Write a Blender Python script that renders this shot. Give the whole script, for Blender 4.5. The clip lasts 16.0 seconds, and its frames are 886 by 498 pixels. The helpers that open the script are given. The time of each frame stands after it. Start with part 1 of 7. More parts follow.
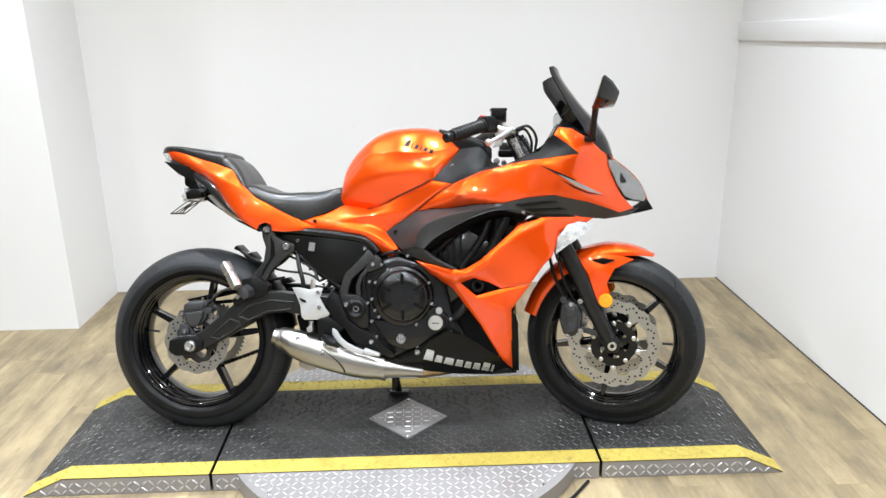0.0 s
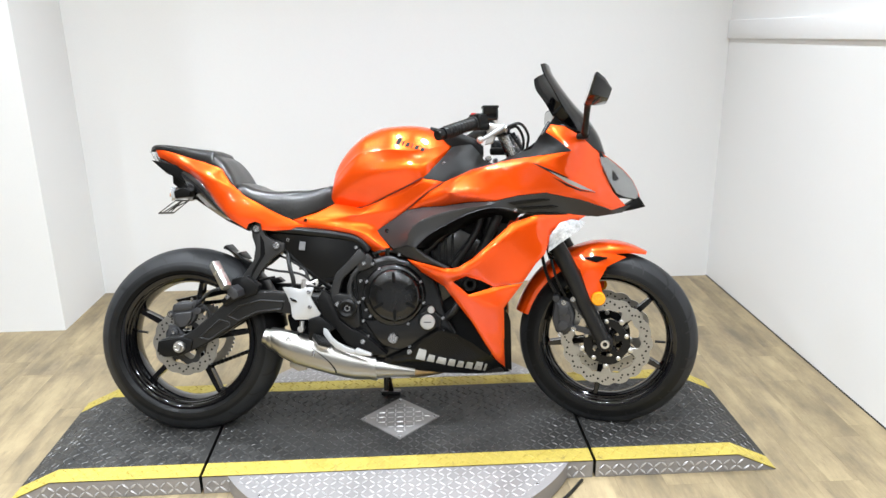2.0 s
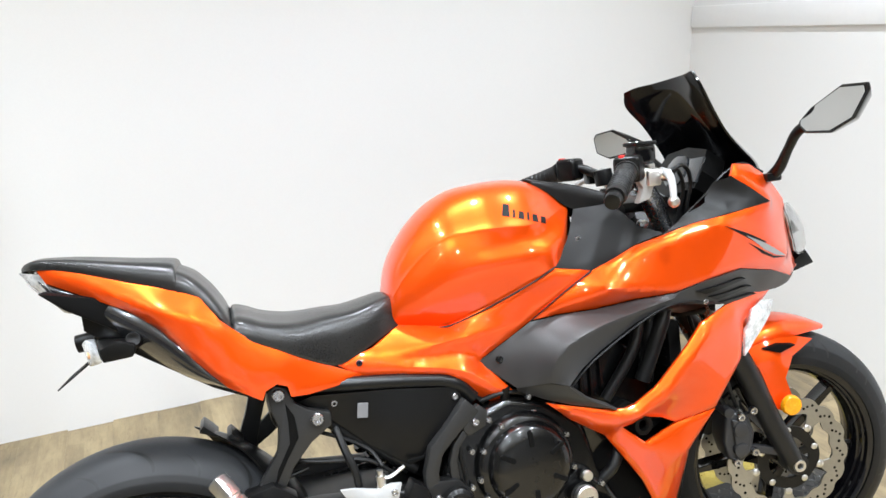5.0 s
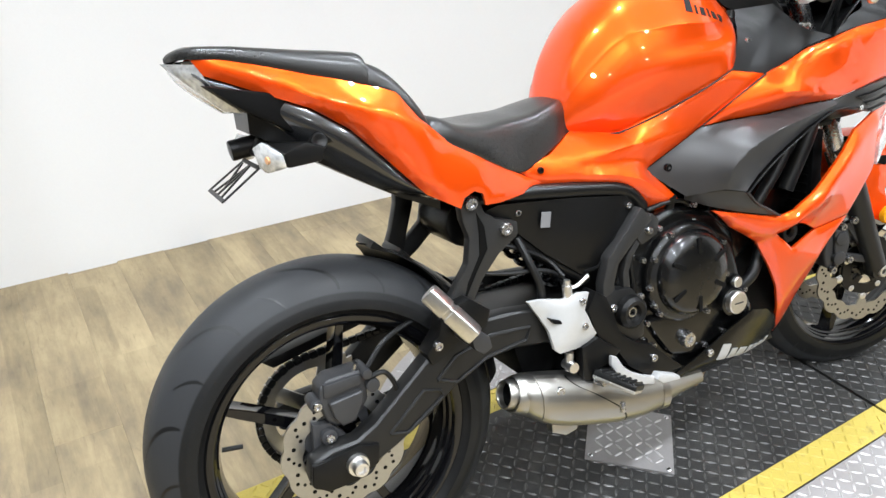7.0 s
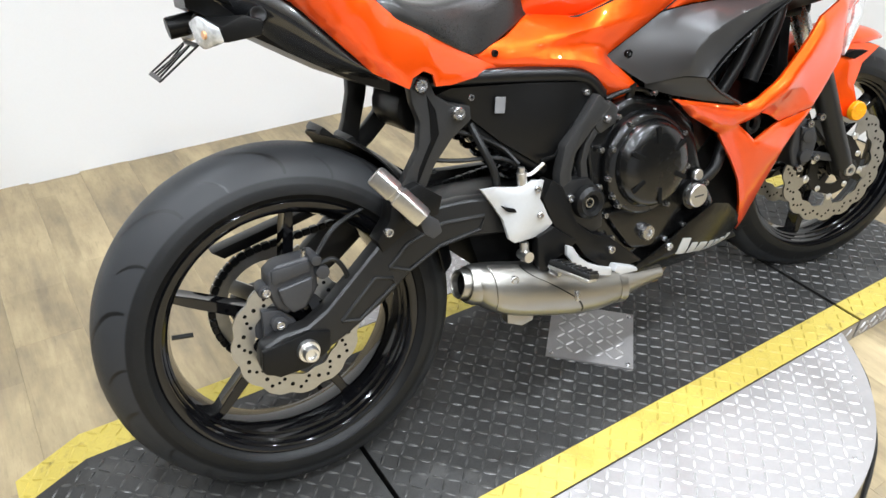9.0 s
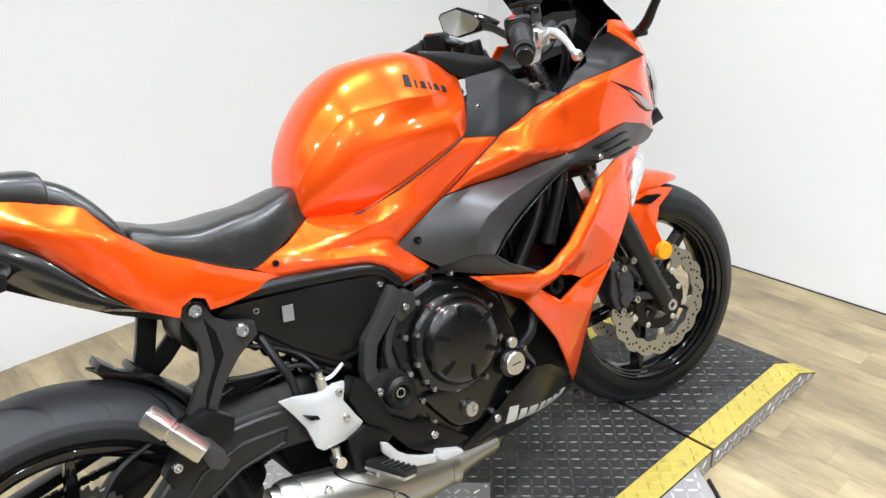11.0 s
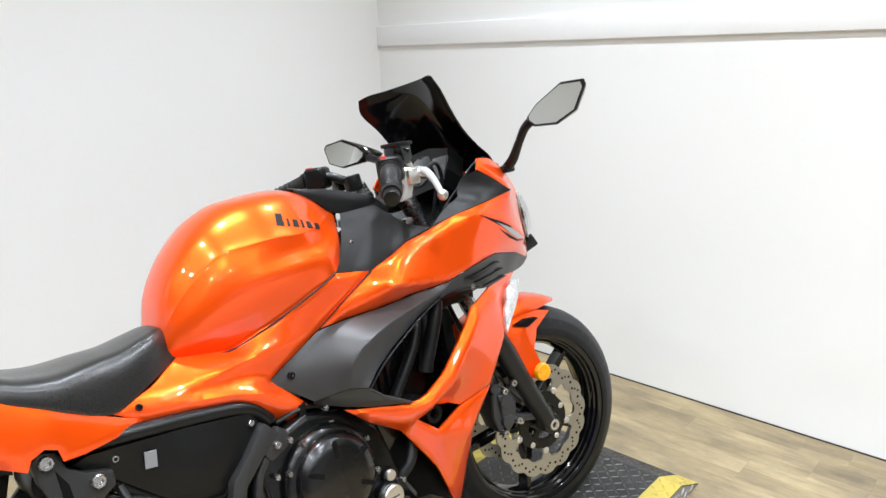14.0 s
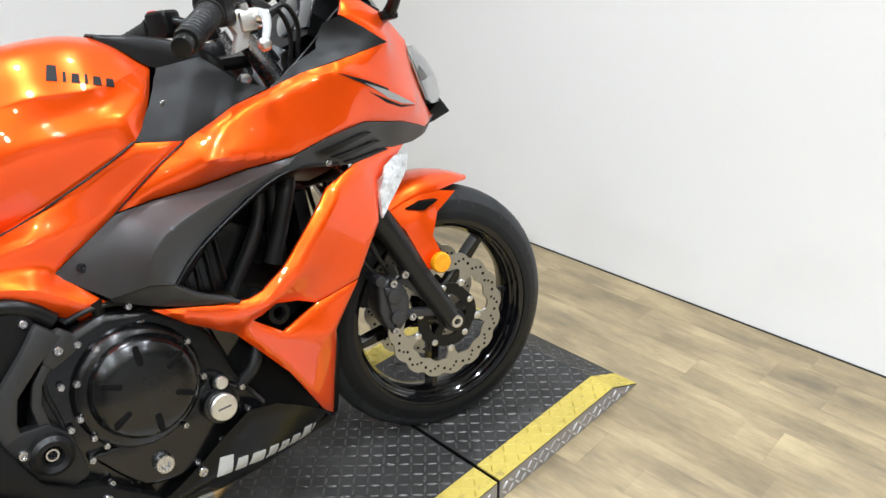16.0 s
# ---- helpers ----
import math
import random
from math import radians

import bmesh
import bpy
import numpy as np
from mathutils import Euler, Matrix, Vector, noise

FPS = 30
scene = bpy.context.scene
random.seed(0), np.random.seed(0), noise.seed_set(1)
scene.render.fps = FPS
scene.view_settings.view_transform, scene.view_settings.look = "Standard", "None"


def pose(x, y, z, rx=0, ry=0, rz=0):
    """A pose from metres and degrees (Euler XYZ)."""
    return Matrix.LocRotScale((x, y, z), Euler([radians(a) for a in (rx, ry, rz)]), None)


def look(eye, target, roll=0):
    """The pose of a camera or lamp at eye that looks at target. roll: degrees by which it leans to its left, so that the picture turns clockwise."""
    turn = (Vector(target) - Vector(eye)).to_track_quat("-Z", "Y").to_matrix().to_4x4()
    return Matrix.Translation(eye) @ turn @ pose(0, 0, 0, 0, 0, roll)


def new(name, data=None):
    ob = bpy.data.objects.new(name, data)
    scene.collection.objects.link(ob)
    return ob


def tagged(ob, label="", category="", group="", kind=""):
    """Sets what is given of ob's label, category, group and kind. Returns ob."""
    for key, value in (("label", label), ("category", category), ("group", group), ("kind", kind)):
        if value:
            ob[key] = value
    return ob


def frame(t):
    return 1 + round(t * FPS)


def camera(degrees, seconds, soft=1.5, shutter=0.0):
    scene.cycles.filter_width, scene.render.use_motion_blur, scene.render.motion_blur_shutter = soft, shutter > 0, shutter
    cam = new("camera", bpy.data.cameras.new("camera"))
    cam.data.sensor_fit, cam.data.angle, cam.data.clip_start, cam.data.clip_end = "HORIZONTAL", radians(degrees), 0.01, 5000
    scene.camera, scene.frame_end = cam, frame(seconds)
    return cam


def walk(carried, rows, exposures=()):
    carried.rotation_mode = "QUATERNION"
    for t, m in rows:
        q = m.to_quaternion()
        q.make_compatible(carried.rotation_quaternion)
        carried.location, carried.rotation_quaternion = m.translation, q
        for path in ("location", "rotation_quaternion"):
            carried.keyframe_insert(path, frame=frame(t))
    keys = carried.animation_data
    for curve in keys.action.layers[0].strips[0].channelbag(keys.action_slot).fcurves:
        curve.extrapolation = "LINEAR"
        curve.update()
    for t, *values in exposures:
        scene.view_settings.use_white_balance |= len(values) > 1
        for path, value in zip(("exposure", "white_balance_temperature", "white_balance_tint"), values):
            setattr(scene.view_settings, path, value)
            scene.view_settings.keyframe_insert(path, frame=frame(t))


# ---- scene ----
cam = camera(61.5, 16.0)
EXPOSURES = [(0.0, 0.56), (3.0, 0.58), (4.0, 0.63), (7.0, 0.63), (9.0, 0.60), (12.5, 0.51), (15.0, 0.47), (16.0, 0.40)]
PATH = [
    (0, (0.345, 0.296, 1.42), (0.406, 2.203, 0.821), -0.8),
    (0.5, (0.346, 0.301, 1.417), (0.41, 2.211, 0.829), -0.9),
    (1, (0.342, 0.302, 1.416), (0.411, 2.211, 0.824), -0.6),
    (1.5, (0.339, 0.303, 1.418), (0.415, 2.21, 0.82), -0.6),
    (2, (0.337, 0.312, 1.411), (0.427, 2.218, 0.811), -0.8),
    (2.5, (0.331, 0.366, 1.422), (0.39, 2.269, 0.808), -1.2),
    (3, (0.278, 0.496, 1.43), (0.299, 2.39, 0.787), -1.1),
    (3.5, (0.223, 0.76, 1.431), (0.238, 2.686, 0.891), -0.1),
    (4, (0.084, 1.001, 1.419), (0.145, 2.908, 0.821), -0.3),
    (4.2, (0.006, 1.1, 1.415), (0.213, 2.998, 0.83), -0.7),
    (6.3, (-0.734, 1.788, 1.364), (0.252, 3.333, 0.563), 0.3),
    (6.5, (-0.758, 1.792, 1.346), (0.228, 3.306, 0.487), 1.4),
    (7, (-0.8, 1.777, 1.288), (0.148, 3.241, 0.308), 1.7),
    (7.5, (-0.821, 1.75, 1.242), (0.068, 3.163, 0.141), 3.0),
    (8, (-0.833, 1.734, 1.192), (0.0, 3.086, -0.024), 5.5),
    (8.5, (-0.824, 1.733, 1.188), (0.021, 3.072, -0.033), 5.1),
    (9, (-0.757, 1.725, 1.211), (0.17, 3.09, 0.079), 2.1),
    (9.5, (-0.651, 1.714, 1.251), (0.374, 3.065, 0.192), 2.9),
    (10, (-0.592, 1.678, 1.251), (0.474, 3.02, 0.219), 1.5),
    (10.2, (-0.575, 1.673, 1.266), (0.505, 3.035, 0.277), -0.2),
    (12.3, (-0.514, 1.615, 1.331), (0.805, 2.945, 0.628), -1.7),
    (12.5, (-0.509, 1.612, 1.341), (0.815, 2.945, 0.655), -1.7),
    (13, (-0.501, 1.601, 1.35), (0.86, 2.918, 0.707), -2.1),
    (13.5, (-0.494, 1.593, 1.359), (0.904, 2.889, 0.754), -1.0),
    (14, (-0.489, 1.586, 1.366), (0.94, 2.862, 0.79), -1.3),
    (14.5, (-0.49, 1.586, 1.366), (0.928, 2.867, 0.775), -1.5),
    (15, (-0.437, 1.59, 1.355), (0.996, 2.806, 0.669), -1.7),
    (15.5, (-0.244, 1.527, 1.337), (1.063, 2.868, 0.635), 1.3),
    (16, (-0.067, 1.538, 1.281), (1.204, 2.788, 0.375), -1.0),
]
walk(cam, [(t, look(eye, target, roll)) for t, eye, target, roll in PATH], EXPOSURES)

import mathutils.geometry

# ---- world and light ----
world = bpy.data.worlds.new("world")
scene.world = world
world.use_nodes = True
world.node_tree.nodes["Background"].inputs[0].default_value = (0.9, 0.95, 1.0, 1)
world.node_tree.nodes["Background"].inputs[1].default_value = 0.02

HP = 0.062                       # top of the display platform
BACK, RIGHT = 4.17, 1.993        # back wall, right wall
LEFT_JOG, JOG_Y = -1.31, 3.674   # corner where the left wall steps forward
CEIL = 2.75
FRONT_Y, LEFT_X = -3.0, -4.2
CX, CY = 0.288, 2.632            # centre of the platform


# ---- tools for building ----
def link(name, bm, mat, parent=None, label="", smooth=35):
    me = bpy.data.meshes.new(name)
    bm.normal_update()
    bm.to_mesh(me)
    bm.free()
    if mat:
        me.materials.append(mat)
    if smooth:
        me.shade_smooth()
        me.set_sharp_from_angle(angle=radians(smooth))
    ob = new(name, me)
    if parent:
        ob.parent = parent
    if label:
        ob["label"] = label
    return ob


def part(name, bm, mat, parent, label="", smooth=35):
    return link(name, bm, mat, parent, label, smooth)


def thing(name, label, category, group="", m=None, kind=""):
    ob = new(name)
    ob.empty_display_size = 0.05
    if m is not None:
        ob.matrix_basis = m
    return tagged(ob, label, category, group, kind)


def join(*bms):
    out = bmesh.new()
    for b in bms:
        me = bpy.data.meshes.new("tmp")
        b.to_mesh(me)
        b.free()
        out.from_mesh(me)
        bpy.data.meshes.remove(me)
    return out


def moved(bm, m):
    bmesh.ops.transform(bm, matrix=m, verts=bm.verts)
    return bm


def mirrored(bm):
    bmesh.ops.transform(bm, matrix=Matrix.Diagonal((1, -1, 1, 1)), verts=bm.verts)
    bmesh.ops.reverse_faces(bm, faces=bm.faces)
    return bm


def bevelled(bm, w, seg=2, angle=25):
    es = [e for e in bm.edges if len(e.link_faces) == 2 and e.calc_face_angle(0) > radians(angle)]
    if w > 0 and es:
        bmesh.ops.bevel(bm, geom=es, offset=w, segments=seg, profile=0.6, affect="EDGES", clamp_overlap=True)
    return bm


def box(x0, x1, y0, y1, z0, z1, bevel=0.0, seg=2):
    bm = bmesh.new()
    bmesh.ops.create_cube(bm, size=1)
    bmesh.ops.transform(bm, matrix=Matrix.Translation(((x0 + x1) / 2, (y0 + y1) / 2, (z0 + z1) / 2)) @ Matrix.Diagonal((x1 - x0, y1 - y0, z1 - z0, 1)), verts=bm.verts)
    return bevelled(bm, bevel, seg)


def thicken(bm, t):
    """Gives a sheet thickness, against its normals, and closes its edge."""
    bm.normal_update()
    faces, edge = bm.faces[:], [e for e in bm.edges if e.is_boundary]
    under = {v: bm.verts.new(v.co - v.normal * t) for v in bm.verts[:]}
    for f in faces:
        bm.faces.new([under[v] for v in reversed(f.verts)])
    for e in edge:
        l = e.link_loops[0]
        a, b = l.vert, l.link_loop_next.vert
        bm.faces.new((b, a, under[a], under[b]))
    bm.normal_update()
    return bm


def prism(outline, s0, s1, bevel=0.003, seg=2):
    """A plate with its outline in x and z, from s0 to s1 to the machine's right."""
    bm = bmesh.new()
    a = [bm.verts.new((x, -s0, z)) for x, z in outline]
    b = [bm.verts.new((x, -s1, z)) for x, z in outline]
    bm.faces.new(a)
    bm.faces.new(b[::-1])
    n = len(a)
    for i in range(n):
        bm.faces.new((a[i], b[i], b[(i + 1) % n], a[(i + 1) % n]))
    bmesh.ops.recalc_face_normals(bm, faces=bm.faces)
    return bevelled(bm, bevel, seg)


def strip(line, widths, s0, s1, bevel=0.003):
    """A flat bar that follows a bent line in x and z, with a width at each of its points."""
    left, right = [], []
    for i, (p, w) in enumerate(zip(line, widths)):
        a, b = line[max(i - 1, 0)], line[min(i + 1, len(line) - 1)]
        d = math.hypot(b[0] - a[0], b[1] - a[1])
        nx, nz = -(b[1] - a[1]) / d * w / 2, (b[0] - a[0]) / d * w / 2
        left.append((p[0] + nx, p[1] + nz))
        right.append((p[0] - nx, p[1] - nz))
    return prism(left + right[::-1], s0, s1, bevel)


def lathe(profile, n=48, axis="Y", closed=False, arc=None):
    """Turns (radius, along) points round an axis."""
    bm = bmesh.new()
    full = arc is None
    a0, a1 = arc or (0, 2 * math.pi)
    rings = []
    for i in range(n if full else n + 1):
        a = a0 + (a1 - a0) * i / n
        ring = []
        for r, s in profile:
            p = (r * math.cos(a), s, r * math.sin(a))
            ring.append(bm.verts.new(p))
        rings.append(ring)
    m = len(profile)
    for i in range(n):
        p, q = rings[i], rings[(i + 1) % len(rings)]
        for j in range(m if closed else m - 1):
            k = (j + 1) % m
            bm.faces.new((p[j], p[k], q[k], q[j]))
    bmesh.ops.remove_doubles(bm, verts=bm.verts, dist=1e-5)
    bmesh.ops.recalc_face_normals(bm, faces=bm.faces)
    if axis == "Z":
        moved(bm, Matrix.Rotation(radians(90), 4, "X"))
    if axis == "X":
        moved(bm, Matrix.Rotation(radians(-90), 4, "Z"))
    return bm


def spline(pts, n=8):
    """Points on a smooth line through the given ones."""
    P = [Vector(p) for p in pts]
    P = [2 * P[0] - P[1]] + P + [2 * P[-1] - P[-2]]
    out = []
    for i in range(1, len(P) - 2):
        a, b, c, d = P[i - 1:i + 3]
        for k in range(n):
            t = k / n
            out.append(0.5 * (2 * b + (c - a) * t + (2 * a - 5 * b + 4 * c - d) * t * t + (3 * b - a - 3 * c + d) * t ** 3))
    out.append(P[-2])
    return out


def tube(pts, r, seg=10, n=6, smooth=True, caps=True):
    """A round bar along points given as x, s (to the right), z; r may be a list."""
    P = [(x, -s, z) for x, s, z in pts]
    line = spline(P, n) if smooth and len(P) > 2 else [Vector(p) for p in P]
    m = len(line)
    rs = r if isinstance(r, (list, tuple)) else [r, r]
    bm = bmesh.new()
    rings, side = [], None
    for i, p in enumerate(line):
        d = (line[min(i + 1, m - 1)] - line[max(i - 1, 0)]).normalized()
        if side is None:
            side = d.cross(Vector((0, 0, 1)))
            if side.length < 0.1:
                side = d.cross(Vector((1, 0, 0)))
        side = (side - d * side.dot(d)).normalized()
        up = side.cross(d)
        f = i / (m - 1) * (len(rs) - 1)
        j = min(int(f), len(rs) - 2)
        rad = rs[j] + (rs[j + 1] - rs[j]) * (f - j)
        rings.append([bm.verts.new(p + rad * (math.cos(a) * side + math.sin(a) * up)) for a in (2 * math.pi * k / seg for k in range(seg))])
    for a, b in zip(rings, rings[1:]):
        for k in range(seg):
            bm.faces.new((a[k], a[(k + 1) % seg], b[(k + 1) % seg], b[k]))
    if caps:
        bm.faces.new(rings[0][::-1])
        bm.faces.new(rings[-1])
    bmesh.ops.recalc_face_normals(bm, faces=bm.faces)
    return bm


def rod(a, b, r, seg=14, bevel=0.0):
    """A straight cylinder from a to b, points as x, s, z."""
    return bevelled(tube([a, b], r, seg, smooth=False), bevel, 2, 50)


def skin(rows, thick=0.003, nu=5, nv=5, closed=False):
    """A smooth sheet over rows of points x, s, z, with thickness inwards."""
    grid = [spline(r + [r[0]] if closed else r, nu) for r in rows]
    cols = [spline([g[j] for g in grid], nv) for j in range(len(grid[0]))]
    bm = bmesh.new()
    V = [[bm.verts.new((p.x, -p.y, p.z)) for p in c] for c in cols]
    for a, b in zip(V, V[1:]):
        for j in range(len(a) - 1):
            bm.faces.new((a[j], b[j], b[j + 1], a[j + 1]))
    bmesh.ops.remove_doubles(bm, verts=bm.verts, dist=1e-5)
    bmesh.ops.recalc_face_normals(bm, faces=bm.faces)
    return thicken(bm, thick) if thick else bm


def blend(points):
    """A smooth function s(x, z) through points x, z, s: a thin plate."""
    P = np.array(points, float)
    n = len(P)

    def k(d2):
        return np.where(d2 > 1e-12, 0.5 * d2 * np.log(np.maximum(d2, 1e-12)), 0.0)
    D = ((P[:, None, :2] - P[None, :, :2]) ** 2).sum(-1)
    A = np.zeros((n + 3, n + 3))
    A[:n, :n] = k(D) + np.eye(n) * 1e-5
    A[:n, n], A[:n, n + 1:], A[n, :n], A[n + 1:, :n] = 1, P[:, :2], 1, P[:, :2].T
    w = np.linalg.solve(A, np.concatenate([P[:, 2], np.zeros(3)]))

    def s(x, z):
        d2 = (P[:, 0] - x) ** 2 + (P[:, 1] - z) ** 2
        return float(k(d2) @ w[:n] + w[n] + w[n + 1] * x + w[n + 2] * z)
    return s


def taut(V, tris, held):
    """Heights of a film drawn taut over a triangle mesh V, through the heights held at some of its points."""
    n = len(V)
    L = np.zeros((n, n))
    for t in tris:
        for k in range(3):
            i, j, o = t[k], t[(k + 1) % 3], t[(k + 2) % 3]
            u, w = V[i] - V[o], V[j] - V[o]
            c = max(0.02, min(6.0, float(u @ w) / max(1e-9, abs(u[0] * w[1] - u[1] * w[0]))))
            L[i, j] -= c
            L[j, i] -= c
            L[i, i] += c
            L[j, j] += c
    fix = sorted(held)
    free = [i for i in range(n) if i not in held]
    h = np.zeros(n)
    h[fix] = [held[i] for i in fix]
    if free:
        h[free] = np.linalg.solve(L[np.ix_(free, free)] + np.eye(len(free)) * 1e-9, -L[np.ix_(free, fix)] @ h[fix])
    near = [[] for _ in range(n)]
    for t in tris:
        for k in range(3):
            near[t[k]] += [t[(k + 1) % 3], t[(k + 2) % 3]]
    return h, near


def dotted(chain, step):
    """Points at even steps along a chain of x, z, s points."""
    out = []
    for a, b in zip(chain, chain[1:]):
        m = max(1, round(math.hypot(b[0] - a[0], b[1] - a[1]) / step))
        out += [tuple(a[c] + (b[c] - a[c]) * i / m for c in range(3)) for i in range(m)]
    return out + [tuple(chain[-1])]


def panel(outline, inner=(), thick=0.004, step=0.02, rim=0.0, creases=(), crisp=0.8, roll=0.0, ease=2):
    """A moulded panel: an outline of x, z, s points, filled and bulged smoothly through the inner points. Creases are chains of points along
    sharp folds; crisp says how flat the faces between them are; rim turns the edge inwards, roll rounds it off."""
    own = []
    for q in [q for c in creases for q in c]:
        if all(math.hypot(p[0] - q[0], p[1] - q[1]) > 0.006 for p in list(outline) + list(inner) + own):
            own.append(q)
    smooth_s = blend(list(outline) + list(inner) + own)
    edge = dotted(list(outline) + [outline[0]], step)[:-1]
    P, E, H = list(edge), [(i, (i + 1) % len(edge)) for i in range(len(edge))], len(edge)
    for c in creases:
        bent = [(q.x, q.y, q.z) for q in spline([Vector(q) for q in c], 6)] if len(c) > 2 else list(c)
        for i, q in enumerate(dotted(bent, step)):
            near = [k for k in range(len(P)) if math.hypot(P[k][0] - q[0], P[k][1] - q[1]) < step * 0.45]
            if near:
                idx = min(near, key=lambda k: math.hypot(P[k][0] - q[0], P[k][1] - q[1]))
            else:
                P.append(q)
                idx = len(P) - 1
            if i and idx != last:
                E.append((last, idx))
            last = idx
    fixed = np.array([p[:2] for p in P])
    xs, zs = fixed[:, 0], fixed[:, 1]
    row, z = 0, zs.min() + step * 0.4
    while z < zs.max():
        x = xs.min() + (0.5 * step if row % 2 else 0.0)
        while x < xs.max():
            if ((xs - x) ** 2 + (zs - z) ** 2).min() > (0.62 * step) ** 2:
                P.append((x, z, None))
            x += step
        z += step * 0.866
        row += 1
    v2, _, tri, ov, _, _ = mathutils.geometry.delaunay_2d_cdt([Vector(p[:2]) for p in P], E, [list(range(H))], 1, 1e-6)
    used = sorted({i for t in tri for i in t})
    to = {i: k for k, i in enumerate(used)}
    tri = [tuple(to[i] for i in t) for t in tri]
    V = np.array([(v2[i].x, v2[i].y) for i in used])
    held = {}
    for k, i in enumerate(used):
        known = [P[o][2] for o in ov[i] if P[o][2] is not None]
        if known:
            held[k] = known[0]
    S = np.array([smooth_s(x, z) for x, z in V])
    if creases:
        h, near = taut(V, tri, held)
        for _ in range(ease):
            h = h + 0.35 * (np.array([np.mean(h[q]) for q in near]) - h)
        S = S + crisp * (h - S)
    if roll:
        A = np.array([p[:2] for p in outline])
        B = np.roll(A, -1, axis=0)
        for k, q in enumerate(V):
            f = np.clip(((q - A) * (B - A)).sum(1) / ((B - A) ** 2).sum(1), 0, 1)
            d = float(np.sqrt(((q - A - f[:, None] * (B - A)) ** 2).sum(1)).min())
            S[k] -= roll * max(0.0, 1 - d / 0.013) ** 2
    bm = bmesh.new()
    vs = [bm.verts.new((q[0], -S[k], q[1])) for k, q in enumerate(V)]
    for t in tri:
        bm.faces.new([vs[i] for i in t])
    bmesh.ops.recalc_face_normals(bm, faces=bm.faces)
    if sum(f.normal.y * f.calc_area() for f in bm.faces) > 0:
        bmesh.ops.reverse_faces(bm, faces=bm.faces)
    if rim:
        r = bmesh.ops.extrude_edge_only(bm, edges=[e for e in bm.edges if e.is_boundary])
        for v in r["geom"]:
            if isinstance(v, bmesh.types.BMVert):
                v.co.y += rim
        bmesh.ops.recalc_face_normals(bm, faces=bm.faces)
        if sum(f.normal.y * f.calc_area() for f in bm.faces) > 0:
            bmesh.ops.reverse_faces(bm, faces=bm.faces)
    return thicken(bm, thick)


def bolt(parent, x, s, z, r=0.008, h=0.006, mat=None, name="bolt"):
    """A socket-head bolt that faces to the machine's right, with its socket."""
    b = lathe([(0, -h * 0.2), (r * 0.5, -h * 0.2), (r * 0.55, -h), (r * 0.85, -h), (r, -h * 0.7), (r, 0.004)], 16)
    ob = part(name, b, mat, parent)
    ob.location = (x, -s, z)
    return ob


